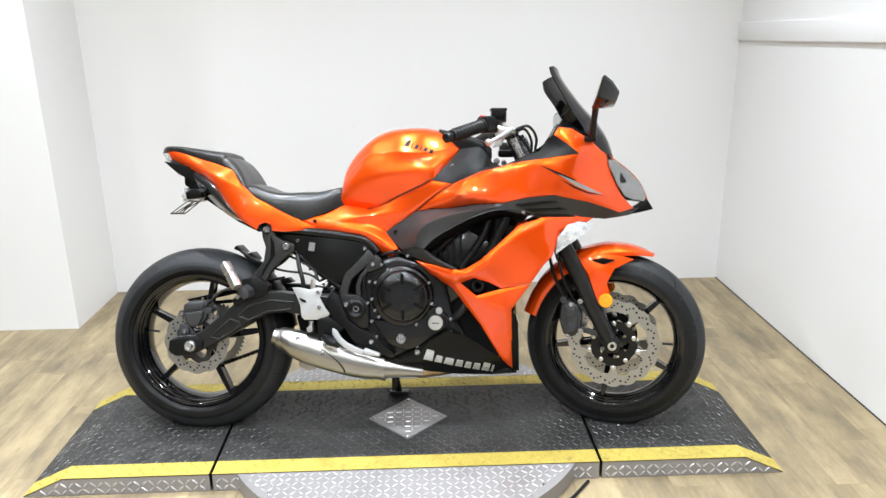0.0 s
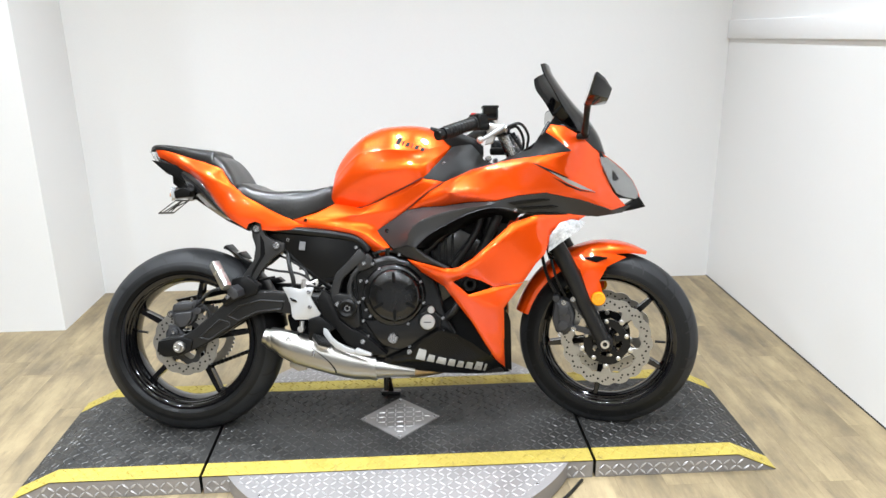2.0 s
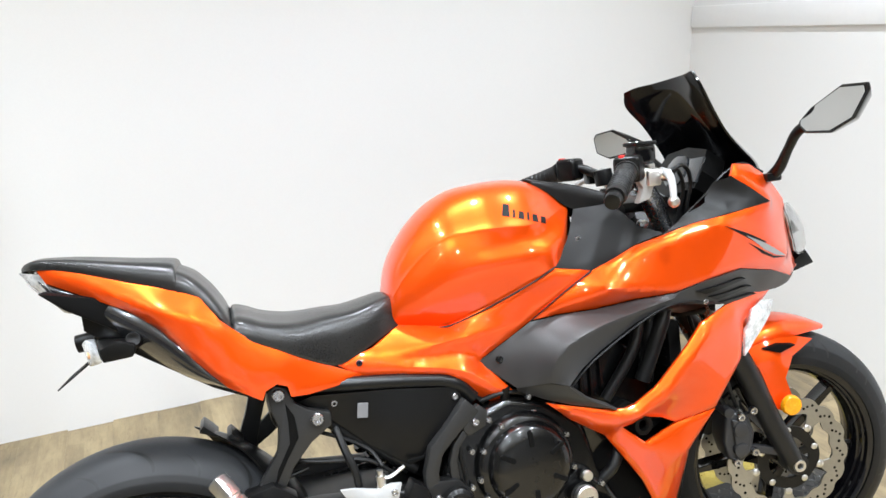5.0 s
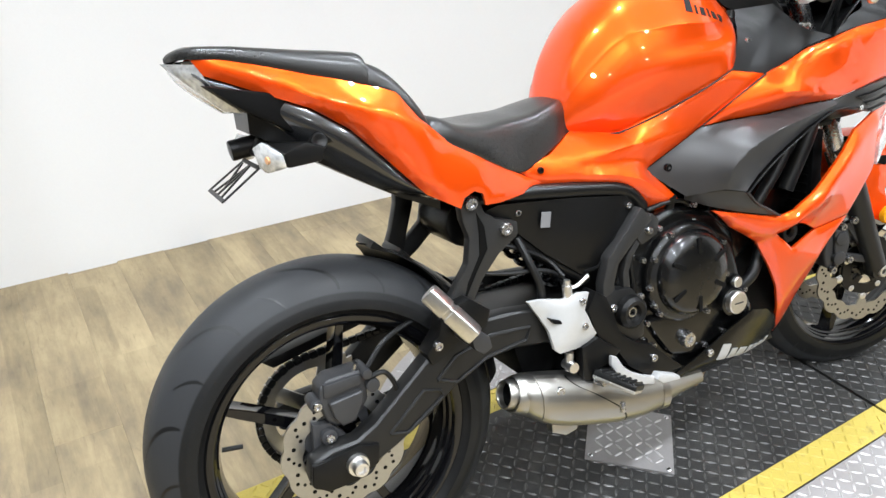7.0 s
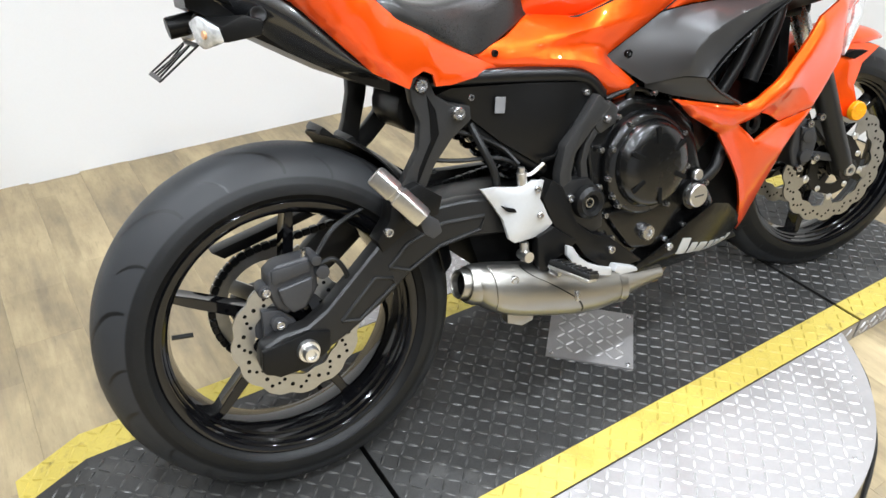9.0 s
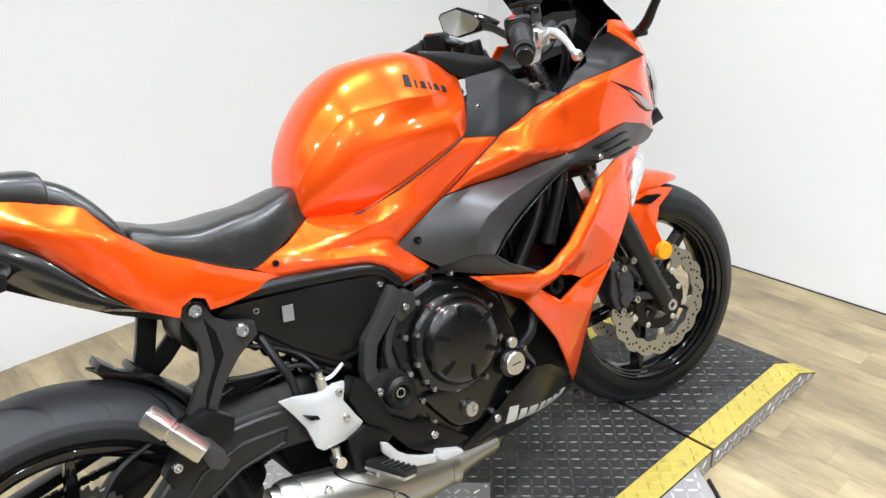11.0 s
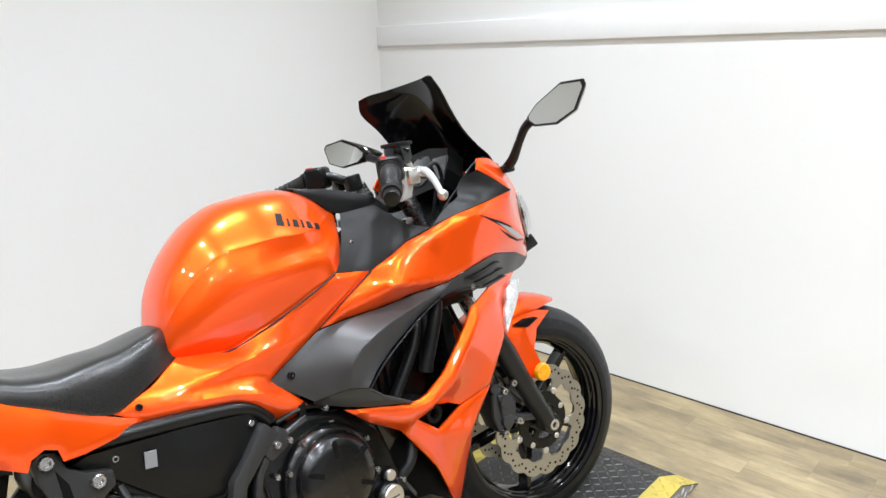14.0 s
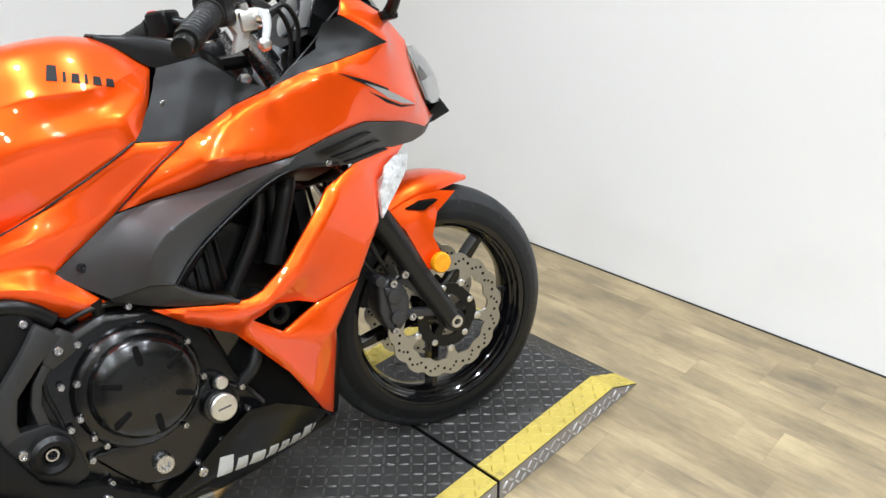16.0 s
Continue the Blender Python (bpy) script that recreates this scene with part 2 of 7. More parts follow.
# ---- materials ----
def material(name, color, rough=0.5, metal=0.0, coat=0.0, spec=0.5, bump=0.0, scale=60.0, vary=0.08, fine=0.0, grime=None, random_amount=0.0, transmission=0.0, ior=1.5, alpha=1.0, coat_rough=0.05, mottle=3.0, rough_vary=0.15, coat_tint=None):
    """A surface with variation at two scales in colour, roughness and relief."""
    mat = bpy.data.materials.new(name)
    mat.use_nodes = True
    nt = mat.node_tree
    bs = nt.nodes["Principled BSDF"]
    tc = nt.nodes.new("ShaderNodeTexCoord")

    def put(socket, value):
        bs.inputs[socket].default_value = value
    put("Metallic", metal)
    put("Specular IOR Level", spec)
    put("Coat Weight", coat)
    put("Coat Roughness", coat_rough)
    put("Transmission Weight", transmission)
    put("IOR", ior)
    put("Alpha", alpha)
    big = nt.nodes.new("ShaderNodeTexNoise")
    big.inputs["Scale"].default_value = mottle
    big.inputs["Detail"].default_value = 5
    small = nt.nodes.new("ShaderNodeTexNoise")
    small.inputs["Scale"].default_value = scale
    small.inputs["Detail"].default_value = 4
    for n in (big, small):
        nt.links.new(tc.outputs["Object"], n.inputs["Vector"])
    hsv = nt.nodes.new("ShaderNodeHueSaturation")
    hsv.inputs["Color"].default_value = (*color, 1)
    mix = nt.nodes.new("ShaderNodeMath")
    mix.operation = "ADD"
    nt.links.new(big.outputs["Fac"], mix.inputs[0])
    nt.links.new(small.outputs["Fac"], mix.inputs[1])
    rng = nt.nodes.new("ShaderNodeMapRange")
    rng.inputs["From Min"].default_value, rng.inputs["From Max"].default_value = 0.6, 1.4
    rng.inputs["To Min"].default_value, rng.inputs["To Max"].default_value = 1 - vary, 1 + vary
    nt.links.new(mix.outputs[0], rng.inputs["Value"])
    value = rng.outputs[0]
    if random_amount:
        info = nt.nodes.new("ShaderNodeObjectInfo")
        r2 = nt.nodes.new("ShaderNodeMapRange")
        r2.inputs["To Min"].default_value, r2.inputs["To Max"].default_value = 1 - random_amount, 1 + random_amount
        nt.links.new(info.outputs["Random"], r2.inputs["Value"])
        m2 = nt.nodes.new("ShaderNodeMath")
        m2.operation = "MULTIPLY"
        nt.links.new(value, m2.inputs[0])
        nt.links.new(r2.outputs[0], m2.inputs[1])
        value = m2.outputs[0]
    nt.links.new(value, hsv.inputs["Value"])
    colour = hsv.outputs["Color"]
    if grime:
        g = nt.nodes.new("ShaderNodeTexNoise")
        g.inputs["Scale"].default_value = grime[1]
        g.inputs["Detail"].default_value = 8
        g.inputs["Roughness"].default_value = 0.7
        nt.links.new(tc.outputs["Object"], g.inputs["Vector"])
        gr = nt.nodes.new("ShaderNodeMapRange")
        gr.inputs["From Min"].default_value, gr.inputs["From Max"].default_value = grime[2], grime[2] + 0.15
        gr.inputs["To Max"].default_value = grime[3]
        nt.links.new(g.outputs["Fac"], gr.inputs["Value"])
        mc = nt.nodes.new("ShaderNodeMix")
        mc.data_type = "RGBA"
        mc.inputs["B"].default_value = (*grime[0], 1)
        nt.links.new(gr.outputs[0], mc.inputs["Factor"])
        nt.links.new(colour, mc.inputs["A"])
        colour = mc.outputs["Result"]
    nt.links.new(colour, bs.inputs["Base Color"])
    rr = nt.nodes.new("ShaderNodeMapRange")
    rr.inputs["From Min"].default_value, rr.inputs["From Max"].default_value = 0.6, 1.4
    rr.inputs["To Min"].default_value, rr.inputs["To Max"].default_value = rough * (1 - rough_vary), min(1, rough * (1 + rough_vary))
    nt.links.new(mix.outputs[0], rr.inputs["Value"])
    nt.links.new(rr.outputs[0], bs.inputs["Roughness"])
    if bump:
        bp = nt.nodes.new("ShaderNodeBump")
        bp.inputs["Strength"].default_value = bump
        bp.inputs["Distance"].default_value = 0.001
        if fine:
            small2 = nt.nodes.new("ShaderNodeTexNoise")
            small2.inputs["Scale"].default_value = fine
            nt.links.new(tc.outputs["Object"], small2.inputs["Vector"])
            nt.links.new(small2.outputs["Fac"], bp.inputs["Height"])
        else:
            nt.links.new(small.outputs["Fac"], bp.inputs["Height"])
        nt.links.new(bp.outputs[0], bs.inputs["Normal"])
    return mat


ORANGE = material("orange_pearl_paint", (0.93, 0.084, 0.004), 0.32, 0.52, 1.0, 0.45, vary=0.03, scale=900, coat_rough=0.012)
ORANGE.node_tree.nodes["Principled BSDF"].inputs["Specular Tint"].default_value = (1.0, 0.42, 0.16, 1)
GREY_SATIN = material("grey_satin_plastic", (0.032, 0.031, 0.0305), 0.38, 0.1, 0.0, 0.45, bump=0.05, scale=900, vary=0.06)
BELLY_BLACK = material("black_belly_plastic", (0.003, 0.003, 0.0028), 0.22, 0, 0, 0.2, vary=0.1, scale=60)
SHROUD = material("dark_grey_plastic", (0.009, 0.0087, 0.0083), 0.50, 0, 0, 0.20, bump=0.05, scale=700, vary=0.1)
BLACK_PLASTIC = material("black_moulded_plastic", (0.0045, 0.0044, 0.0043), 0.33, 0, 0, 0.22, bump=0.12, scale=700, vary=0.12)
BLACK_SATIN = material("black_satin_metal", (0.005, 0.005, 0.005), 0.30, 0.05, 0, 0.30, bump=0.06, scale=500, vary=0.12)
BLACK_GLOSS = material("black_gloss_enamel", (0.003, 0.003, 0.0035), 0.08, 0, 0.35, 0.3, vary=0.1, scale=200, coat_rough=0.03)
ENGINE_BLACK = material("black_engine_paint", (0.003, 0.003, 0.003), 0.25, 0.0, 0.3, 0.35, vary=0.15, scale=60, coat_rough=0.10)
SWINGARM = material("charcoal_swingarm_paint", (0.011, 0.0108, 0.0106), 0.36, 0.1, 0, 0.34, bump=0.08, scale=600, vary=0.1)
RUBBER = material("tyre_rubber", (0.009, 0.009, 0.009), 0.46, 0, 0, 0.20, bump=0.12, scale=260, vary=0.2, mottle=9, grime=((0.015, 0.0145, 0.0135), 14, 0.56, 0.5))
SEAT = material("seat_vinyl", (0.014, 0.0137, 0.0133), 0.29, 0, 0, 0.55, bump=0.22, scale=520, vary=0.1)
STEEL = material("brushed_disc_steel", (0.42, 0.415, 0.40), 0.36, 1.0, 0, 0.5, vary=0.10, scale=120)
STAINLESS = material("stainless_silencer", (0.36, 0.348, 0.322), 0.33, 1.0, 0, 0.5, vary=0.02, scale=12, rough_vary=0.04)
FRAME_GREY = material("grey_frame_paint", (0.029, 0.0284, 0.0278), 0.36, 0.3, 0, 0.40, vary=0.08, scale=200)
BURNT = material("heat_tinted_steel", (0.42, 0.30, 0.17), 0.34, 1.0, 0, 0.5, vary=0.3, scale=30, mottle=14)
SILVER = material("silver_painted_bracket", (0.50, 0.50, 0.495), 0.38, 0.4, 0, 0.5, vary=0.04, scale=200)
ALU = material("bare_aluminium", (0.72, 0.71, 0.69), 0.32, 1.0, 0, 0.5, vary=0.1, scale=200)
CHROME = material("zinc_bolt", (0.50, 0.50, 0.51), 0.27, 1.0, 0, 0.5, vary=0.1, scale=200)
CALIPER = material("grey_cast_caliper", (0.038, 0.038, 0.040), 0.45, 0.3, 0, 0.5, bump=0.2, scale=500, vary=0.15)
HOSE = material("black_hose", (0.006, 0.006, 0.006), 0.40, spec=0.35, vary=0.1)
LENS = material("clear_lens", (0.95, 0.95, 0.95), 0.06, 0, 0, 0.5, transmission=1.0, ior=1.35, vary=0.0)
HEADLAMP = material("headlamp_reflector", (0.36, 0.37, 0.38), 0.16, 0.8, 1.0, 0.5, vary=0.12, scale=40, mottle=12, coat_rough=0.02)
REFLECTOR = material("lamp_reflector", (0.85, 0.85, 0.86), 0.12, 1.0, vary=0.08, scale=120)
# Opaque; mottled brightness paints the sparkle of a faceted clear lens
CLEAR = material("sparkle_lamp_plastic", (0.64, 0.65, 0.66), 0.14, 0.45, 1.0, 0.5, bump=1.0, scale=130, vary=0.5, mottle=45, coat_rough=0.02)
AMBER = material("amber_reflector", (0.78, 0.30, 0.004), 0.25, 0, 0.5, 0.5, bump=0.5, scale=220, vary=0.3, mottle=60)
AMBER_BULB = material("amber_bulb", (0.62, 0.33, 0.16), 0.2, vary=0.1)
MIRROR = material("mirror_glass", (0.58, 0.59, 0.58), 0.02, 1.0, vary=0.0)
SMOKE = material("dark_smoke_screen", (0.003, 0.003, 0.0035), 0.08, 0, 0.0, 0.30, vary=0.05)
RED = material("red_switch", (0.55, 0.02, 0.015), 0.4, vary=0.1)
UNDERTAIL = material("glossy_dark_plastic", (0.014, 0.0145, 0.016), 0.20, 0, 0.9, 0.6, vary=0.1, scale=200, coat_rough=0.05)
# Near-black for the radiator, and for shade painted into gaps and recesses
DARK_GAP = material("radiator_and_shade_black", (0.002, 0.002, 0.002), 0.6, spec=0.12, vary=0.2, bump=0.2, scale=300)
DASH = material("dash_glass", (0.03, 0.032, 0.035), 0.08, 0, 1.0, vary=0.05)
LETTER = material("silver_lettering", (0.42, 0.42, 0.41), 0.4, 0.2, vary=0.04)
LETTER_DARK = material("dark_lettering", (0.006, 0.006, 0.0065), 0.6, spec=0.2, vary=0.04)
STICKER = material("grey_sticker", (0.17, 0.17, 0.175), 0.4, vary=0.1)
SILVER_DECAL = material("silver_decal", (0.45, 0.46, 0.48), 0.35, 0.6, vary=0.05)

UNSEEN_GREY = material("unseen_wall_grey", (0.20, 0.20, 0.205), 0.6, 0, 0, 0.3, bump=0.15, scale=180, vary=0.05, mottle=0.8)
WALL = material("white_wall_paint", (0.80, 0.80, 0.795), 0.6, 0, 0, 0.3, bump=0.15, scale=180, vary=0.015, mottle=0.8)
CEILING = material("off_white_ceiling_paint", (0.72, 0.71, 0.68), 0.75, bump=0.2, scale=120, vary=0.03)
TRIM = material("white_trim_paint", (0.80, 0.80, 0.80), 0.45, vary=0.02)
PLATE_BLACK = material("black_painted_tread_plate", (0.026, 0.0252, 0.0238), 0.48, 0.0, 0, 0.30, bump=0.25, scale=240, vary=0.50, mottle=7, grime=((0.075, 0.071, 0.065), 9, 0.52, 0.45))
# Lighter than the plate: wear, and lamp glints put into the colour
TREAD_BLACK = material("worn_glinting_tread", (0.068, 0.066, 0.063), 0.34, 0.35, 0, 0.4, vary=0.5, scale=60, mottle=6)
PLATE_YELLOW = material("yellow_safety_paint", (0.40, 0.31, 0.060), 0.55, 0, 0.0, 0.45, bump=0.1, scale=200, vary=0.12, mottle=7, grime=((0.11, 0.085, 0.035), 30, 0.575, 0.8))
PLATE_ALU = material("aluminium_tread_plate", (0.28, 0.266, 0.259), 0.46, 0.40, 0, 0.4, bump=0.1, scale=120, vary=0.08, mottle=5, grime=((0.30, 0.275, 0.26), 8, 0.55, 0.4))
TREAD_ALU = material("polished_tread", (0.46, 0.445, 0.435), 0.40, 0.45, vary=0.1, scale=60)


def plank_material():
    mat = material("vinyl_oak_plank", (0.42, 0.33, 0.215), 0.50, 0, 0, 0.3, vary=0.1, random_amount=0.10)
    nt = mat.node_tree
    bs = nt.nodes["Principled BSDF"]
    tc = nt.nodes.new("ShaderNodeTexCoord")
    info = nt.nodes.new("ShaderNodeObjectInfo")
    shift = nt.nodes.new("ShaderNodeVectorMath")
    shift.operation = "MULTIPLY_ADD"
    shift.inputs[1].default_value = (1, 1, 1)
    comb = nt.nodes.new("ShaderNodeCombineXYZ")
    mul = nt.nodes.new("ShaderNodeMath")
    mul.operation = "MULTIPLY"
    mul.inputs[1].default_value = 37
    nt.links.new(info.outputs["Random"], mul.inputs[0])
    nt.links.new(mul.outputs[0], comb.inputs[0])
    nt.links.new(mul.outputs[0], comb.inputs[1])
    nt.links.new(tc.outputs["Object"], shift.inputs[0])
    nt.links.new(comb.outputs[0], shift.inputs[2])
    mp = nt.nodes.new("ShaderNodeMapping")
    mp.inputs["Scale"].default_value = (26, 2.4, 1)
    nt.links.new(shift.outputs[0], mp.inputs["Vector"])
    grain = nt.nodes.new("ShaderNodeTexNoise")
    grain.inputs["Scale"].default_value = 1.6
    grain.inputs["Detail"].default_value = 9
    grain.inputs["Roughness"].default_value = 0.66
    grain.inputs["Distortion"].default_value = 0.7
    nt.links.new(mp.outputs[0], grain.inputs["Vector"])
    mp2 = nt.nodes.new("ShaderNodeMapping")
    mp2.inputs["Scale"].default_value = (6.5, 2.3, 1)
    nt.links.new(shift.outputs[0], mp2.inputs["Vector"])
    cloud = nt.nodes.new("ShaderNodeTexNoise")
    cloud.inputs["Scale"].default_value = 1.3
    cloud.inputs["Detail"].default_value = 9
    cloud.inputs["Roughness"].default_value = 0.64
    nt.links.new(mp2.outputs[0], cloud.inputs["Vector"])
    add = nt.nodes.new("ShaderNodeMath")
    add.operation = "ADD"
    faint = nt.nodes.new("ShaderNodeMapRange")      # grain kept soft, the blotches carry the tone
    faint.inputs["To Min"].default_value, faint.inputs["To Max"].default_value = 0.24, 0.76
    nt.links.new(grain.outputs["Fac"], faint.inputs["Value"])
    nt.links.new(faint.outputs[0], add.inputs[0])
    soft = nt.nodes.new("ShaderNodeMapRange")
    soft.inputs["To Min"].default_value, soft.inputs["To Max"].default_value = -0.30, 1.30
    nt.links.new(cloud.outputs["Fac"], soft.inputs["Value"])
    nt.links.new(soft.outputs[0], add.inputs[1])
    ramp = nt.nodes.new("ShaderNodeValToRGB")
    e = ramp.color_ramp.elements
    e[0].position, e[0].color = 0.34, (0.150, 0.119, 0.079, 1)
    e[1].position, e[1].color = 0.66, (0.350, 0.277, 0.160, 1)
    mid = ramp.color_ramp.elements.new(0.5)
    mid.color = (0.245, 0.191, 0.112, 1)
    half = nt.nodes.new("ShaderNodeMath")
    half.operation = "MULTIPLY"
    half.inputs[1].default_value = 0.5
    nt.links.new(add.outputs[0], half.inputs[0])
    nt.links.new(half.outputs[0], ramp.inputs["Fac"])
    hsv = nt.nodes.new("ShaderNodeHueSaturation")
    r2 = nt.nodes.new("ShaderNodeMapRange")
    r2.inputs["To Min"].default_value, r2.inputs["To Max"].default_value = 0.97, 1.04
    nt.links.new(info.outputs["Random"], r2.inputs["Value"])
    cells = nt.nodes.new("ShaderNodeVectorMath")     # short blocks printed on the vinyl
    cells.operation = "MULTIPLY"
    cells.inputs[1].default_value = (13.2, 2.4, 0)
    nt.links.new(shift.outputs[0], cells.inputs[0])
    snap = nt.nodes.new("ShaderNodeVectorMath")
    snap.operation = "FLOOR"
    nt.links.new(cells.outputs[0], snap.inputs[0])
    white = nt.nodes.new("ShaderNodeTexWhiteNoise")
    white.noise_dimensions = "2D"
    nt.links.new(snap.outputs[0], white.inputs["Vector"])
    block = nt.nodes.new("ShaderNodeMapRange")
    block.inputs["To Min"].default_value, block.inputs["To Max"].default_value = 0.88, 1.10
    nt.links.new(white.outputs["Value"], block.inputs["Value"])
    tone = nt.nodes.new("ShaderNodeMath")
    tone.operation = "MULTIPLY"
    nt.links.new(r2.outputs[0], tone.inputs[0])
    nt.links.new(block.outputs[0], tone.inputs[1])
    nt.links.new(tone.outputs[0], hsv.inputs["Value"])
    mp3 = nt.nodes.new("ShaderNodeMapping")
    mp3.inputs["Scale"].default_value = (30, 4.2, 1)
    nt.links.new(shift.outputs[0], mp3.inputs["Vector"])
    fleck = nt.nodes.new("ShaderNodeTexNoise")
    fleck.inputs["Scale"].default_value = 2.3
    fleck.inputs["Detail"].default_value = 6
    fleck.inputs["Roughness"].default_value = 0.72
    fleck.inputs["Distortion"].default_value = 1.6
    nt.links.new(mp3.outputs[0], fleck.inputs["Vector"])
    dark = nt.nodes.new("ShaderNodeMapRange")
    dark.inputs["From Min"].default_value, dark.inputs["From Max"].default_value = 0.56, 0.74
    dark.inputs["To Max"].default_value = 0.42
    nt.links.new(fleck.outputs["Fac"], dark.inputs["Value"])
    stain = nt.nodes.new("ShaderNodeMix")
    stain.data_type = "RGBA"
    stain.inputs["B"].default_value = (0.080, 0.060, 0.040, 1)
    nt.links.new(dark.outputs[0], stain.inputs["Factor"])
    nt.links.new(ramp.outputs[0], stain.inputs["A"])
    nt.links.new(stain.outputs["Result"], hsv.inputs["Color"])
    nt.links.new(hsv.outputs[0], bs.inputs["Base Color"])
    bp = nt.nodes.new("ShaderNodeBump")
    bp.inputs["Strength"].default_value = 0.25
    bp.inputs["Distance"].default_value = 0.001
    nt.links.new(grain.outputs["Fac"], bp.inputs["Height"])
    nt.links.new(bp.outputs[0], bs.inputs["Normal"])
    return mat


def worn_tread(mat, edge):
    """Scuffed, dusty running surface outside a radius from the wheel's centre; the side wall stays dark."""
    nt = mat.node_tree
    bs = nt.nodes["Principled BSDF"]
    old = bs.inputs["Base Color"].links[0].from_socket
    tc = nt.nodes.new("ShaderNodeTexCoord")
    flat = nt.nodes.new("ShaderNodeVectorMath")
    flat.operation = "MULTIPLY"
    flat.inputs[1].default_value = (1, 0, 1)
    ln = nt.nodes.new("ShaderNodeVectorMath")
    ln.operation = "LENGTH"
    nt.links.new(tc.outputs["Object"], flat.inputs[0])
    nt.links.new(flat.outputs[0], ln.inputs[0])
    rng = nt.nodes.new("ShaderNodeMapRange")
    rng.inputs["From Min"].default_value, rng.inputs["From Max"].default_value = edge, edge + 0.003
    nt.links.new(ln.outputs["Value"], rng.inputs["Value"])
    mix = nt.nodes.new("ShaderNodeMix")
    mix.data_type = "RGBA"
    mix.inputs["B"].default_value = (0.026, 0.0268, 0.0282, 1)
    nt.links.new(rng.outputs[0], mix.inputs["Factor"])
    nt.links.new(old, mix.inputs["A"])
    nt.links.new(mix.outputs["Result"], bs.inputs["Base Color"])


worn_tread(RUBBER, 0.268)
PLANK = plank_material()
SHADOW_DARK = material("joint_shadow_black", (0.02, 0.019, 0.018), 0.7, vary=0.3)
JOINT = material("dark_floor_joint", (0.24, 0.19, 0.115), 0.8, vary=0.2)


# ---- room ----
def wall(name, x0, x1, y0, y1, z0, z1, mat=WALL, label="", category="wall"):
    return tagged(link(name, box(x0, x1, y0, y1, z0, z1), mat, smooth=0), label, category, kind="structure")


T = 0.12
FAR_X, OPEN_Y = 5.6, 1.2        # unseen room end added to the right, so that side reflections turn darker
wall("wall_north", LEFT_JOG, RIGHT, BACK, BACK + T, -0.02, CEIL, label="plain white painted showroom back wall")
wall("wall_east", RIGHT, RIGHT + T, OPEN_Y, BACK + T, -0.02, CEIL, label="plain white painted side wall with a long ledge")
wall("wall_northwest", LEFT_X, LEFT_JOG, JOG_Y, BACK + T, -0.02, CEIL, label="white painted wall section stepping forward")
# Unseen walls, grey so that less light bounces and black parts reflect darker
wall("wall_west", LEFT_X - T, LEFT_X, FRONT_Y, BACK + T, -0.02, CEIL, UNSEEN_GREY, "unseen far side wall, grey to dim reflections")
wall("wall_south", LEFT_X - T, FAR_X + T, FRONT_Y - T, FRONT_Y, -0.02, CEIL, UNSEEN_GREY, "unseen wall opposite the display, grey to dim reflections")
wall("wall_northeast", RIGHT + T, FAR_X, OPEN_Y, OPEN_Y + T, -0.02, CEIL, label="unseen white wall closing the added room end")
wall("wall_far_east", FAR_X, FAR_X + T, FRONT_Y, OPEN_Y + T, -0.02, CEIL, UNSEEN_GREY, "unseen end wall of the added room, grey to dim reflections")
wall("ceiling", LEFT_X - T, FAR_X + T, FRONT_Y - T, BACK + T, CEIL, CEIL + 0.1, CEILING, "off-white painted ceiling with small downlights", "ceiling")
ledge = tagged(link("wall_ledge", box(RIGHT - 0.012, RIGHT + 0.002, OPEN_Y + 0.002, BACK - 0.002, 1.278, 1.366, 0.004), TRIM), "white painted boxed rail running along the side wall", "ledge", kind="structure")
for v in ledge.data.vertices:        # the rail climbs a little towards the front
    v.co.z += (4.17 - v.co.y) * 0.024
# Dark strip puts the shadow of the wall joint into colour
tagged(link("baseboard", box(RIGHT - 0.004, RIGHT + 0.002, OPEN_Y + 0.002, BACK - 0.002, 0.0, 0.0045, 0.001), SHADOW_DARK), "thin dark strip for the joint shadow at the foot of the side wall", "baseboard", kind="structure")
floor = tagged(link("floor", box(LEFT_X - T, FAR_X + T, FRONT_Y - T, BACK + T, -0.08, -0.006), JOINT, smooth=0), "light oak vinyl plank floor with staggered joints", "floor", kind="structure")

# ---- small round downlights in the ceiling ----
def downlight(x, y, watts):
    d = thing("downlight", "small round white recessed ceiling downlight, lit", "ceiling light", "ceiling downlights", pose(x, y, CEIL))
    part("trim_ring", lathe([(0.062, 0.0), (0.085, 0.0), (0.085, -0.008), (0.075, -0.012), (0.062, -0.012)], 24, "Z", True), TRIM, d)
    data = bpy.data.lights.new("downlight_bulb", "AREA")
    data.shape, data.size, data.energy = "DISK", 0.10, watts
    data.color = LAMP_COLOUR
    data.spread = radians(125)
    lamp = new("downlight_bulb", data)
    lamp.parent = d
    lamp.location = (0, 0, -0.014)
    return d


LAMP_COLOUR = (0.835, 0.91, 1.0)
for ly, watts in ((-2.1, 40.0), (-0.7, 24.0), (0.6, 13.0), (1.85, 14.0), (3.1, 12.0)):
    for lx in (-2.0, -0.9, 0.2, 1.3):
        downlight(lx, ly, watts)


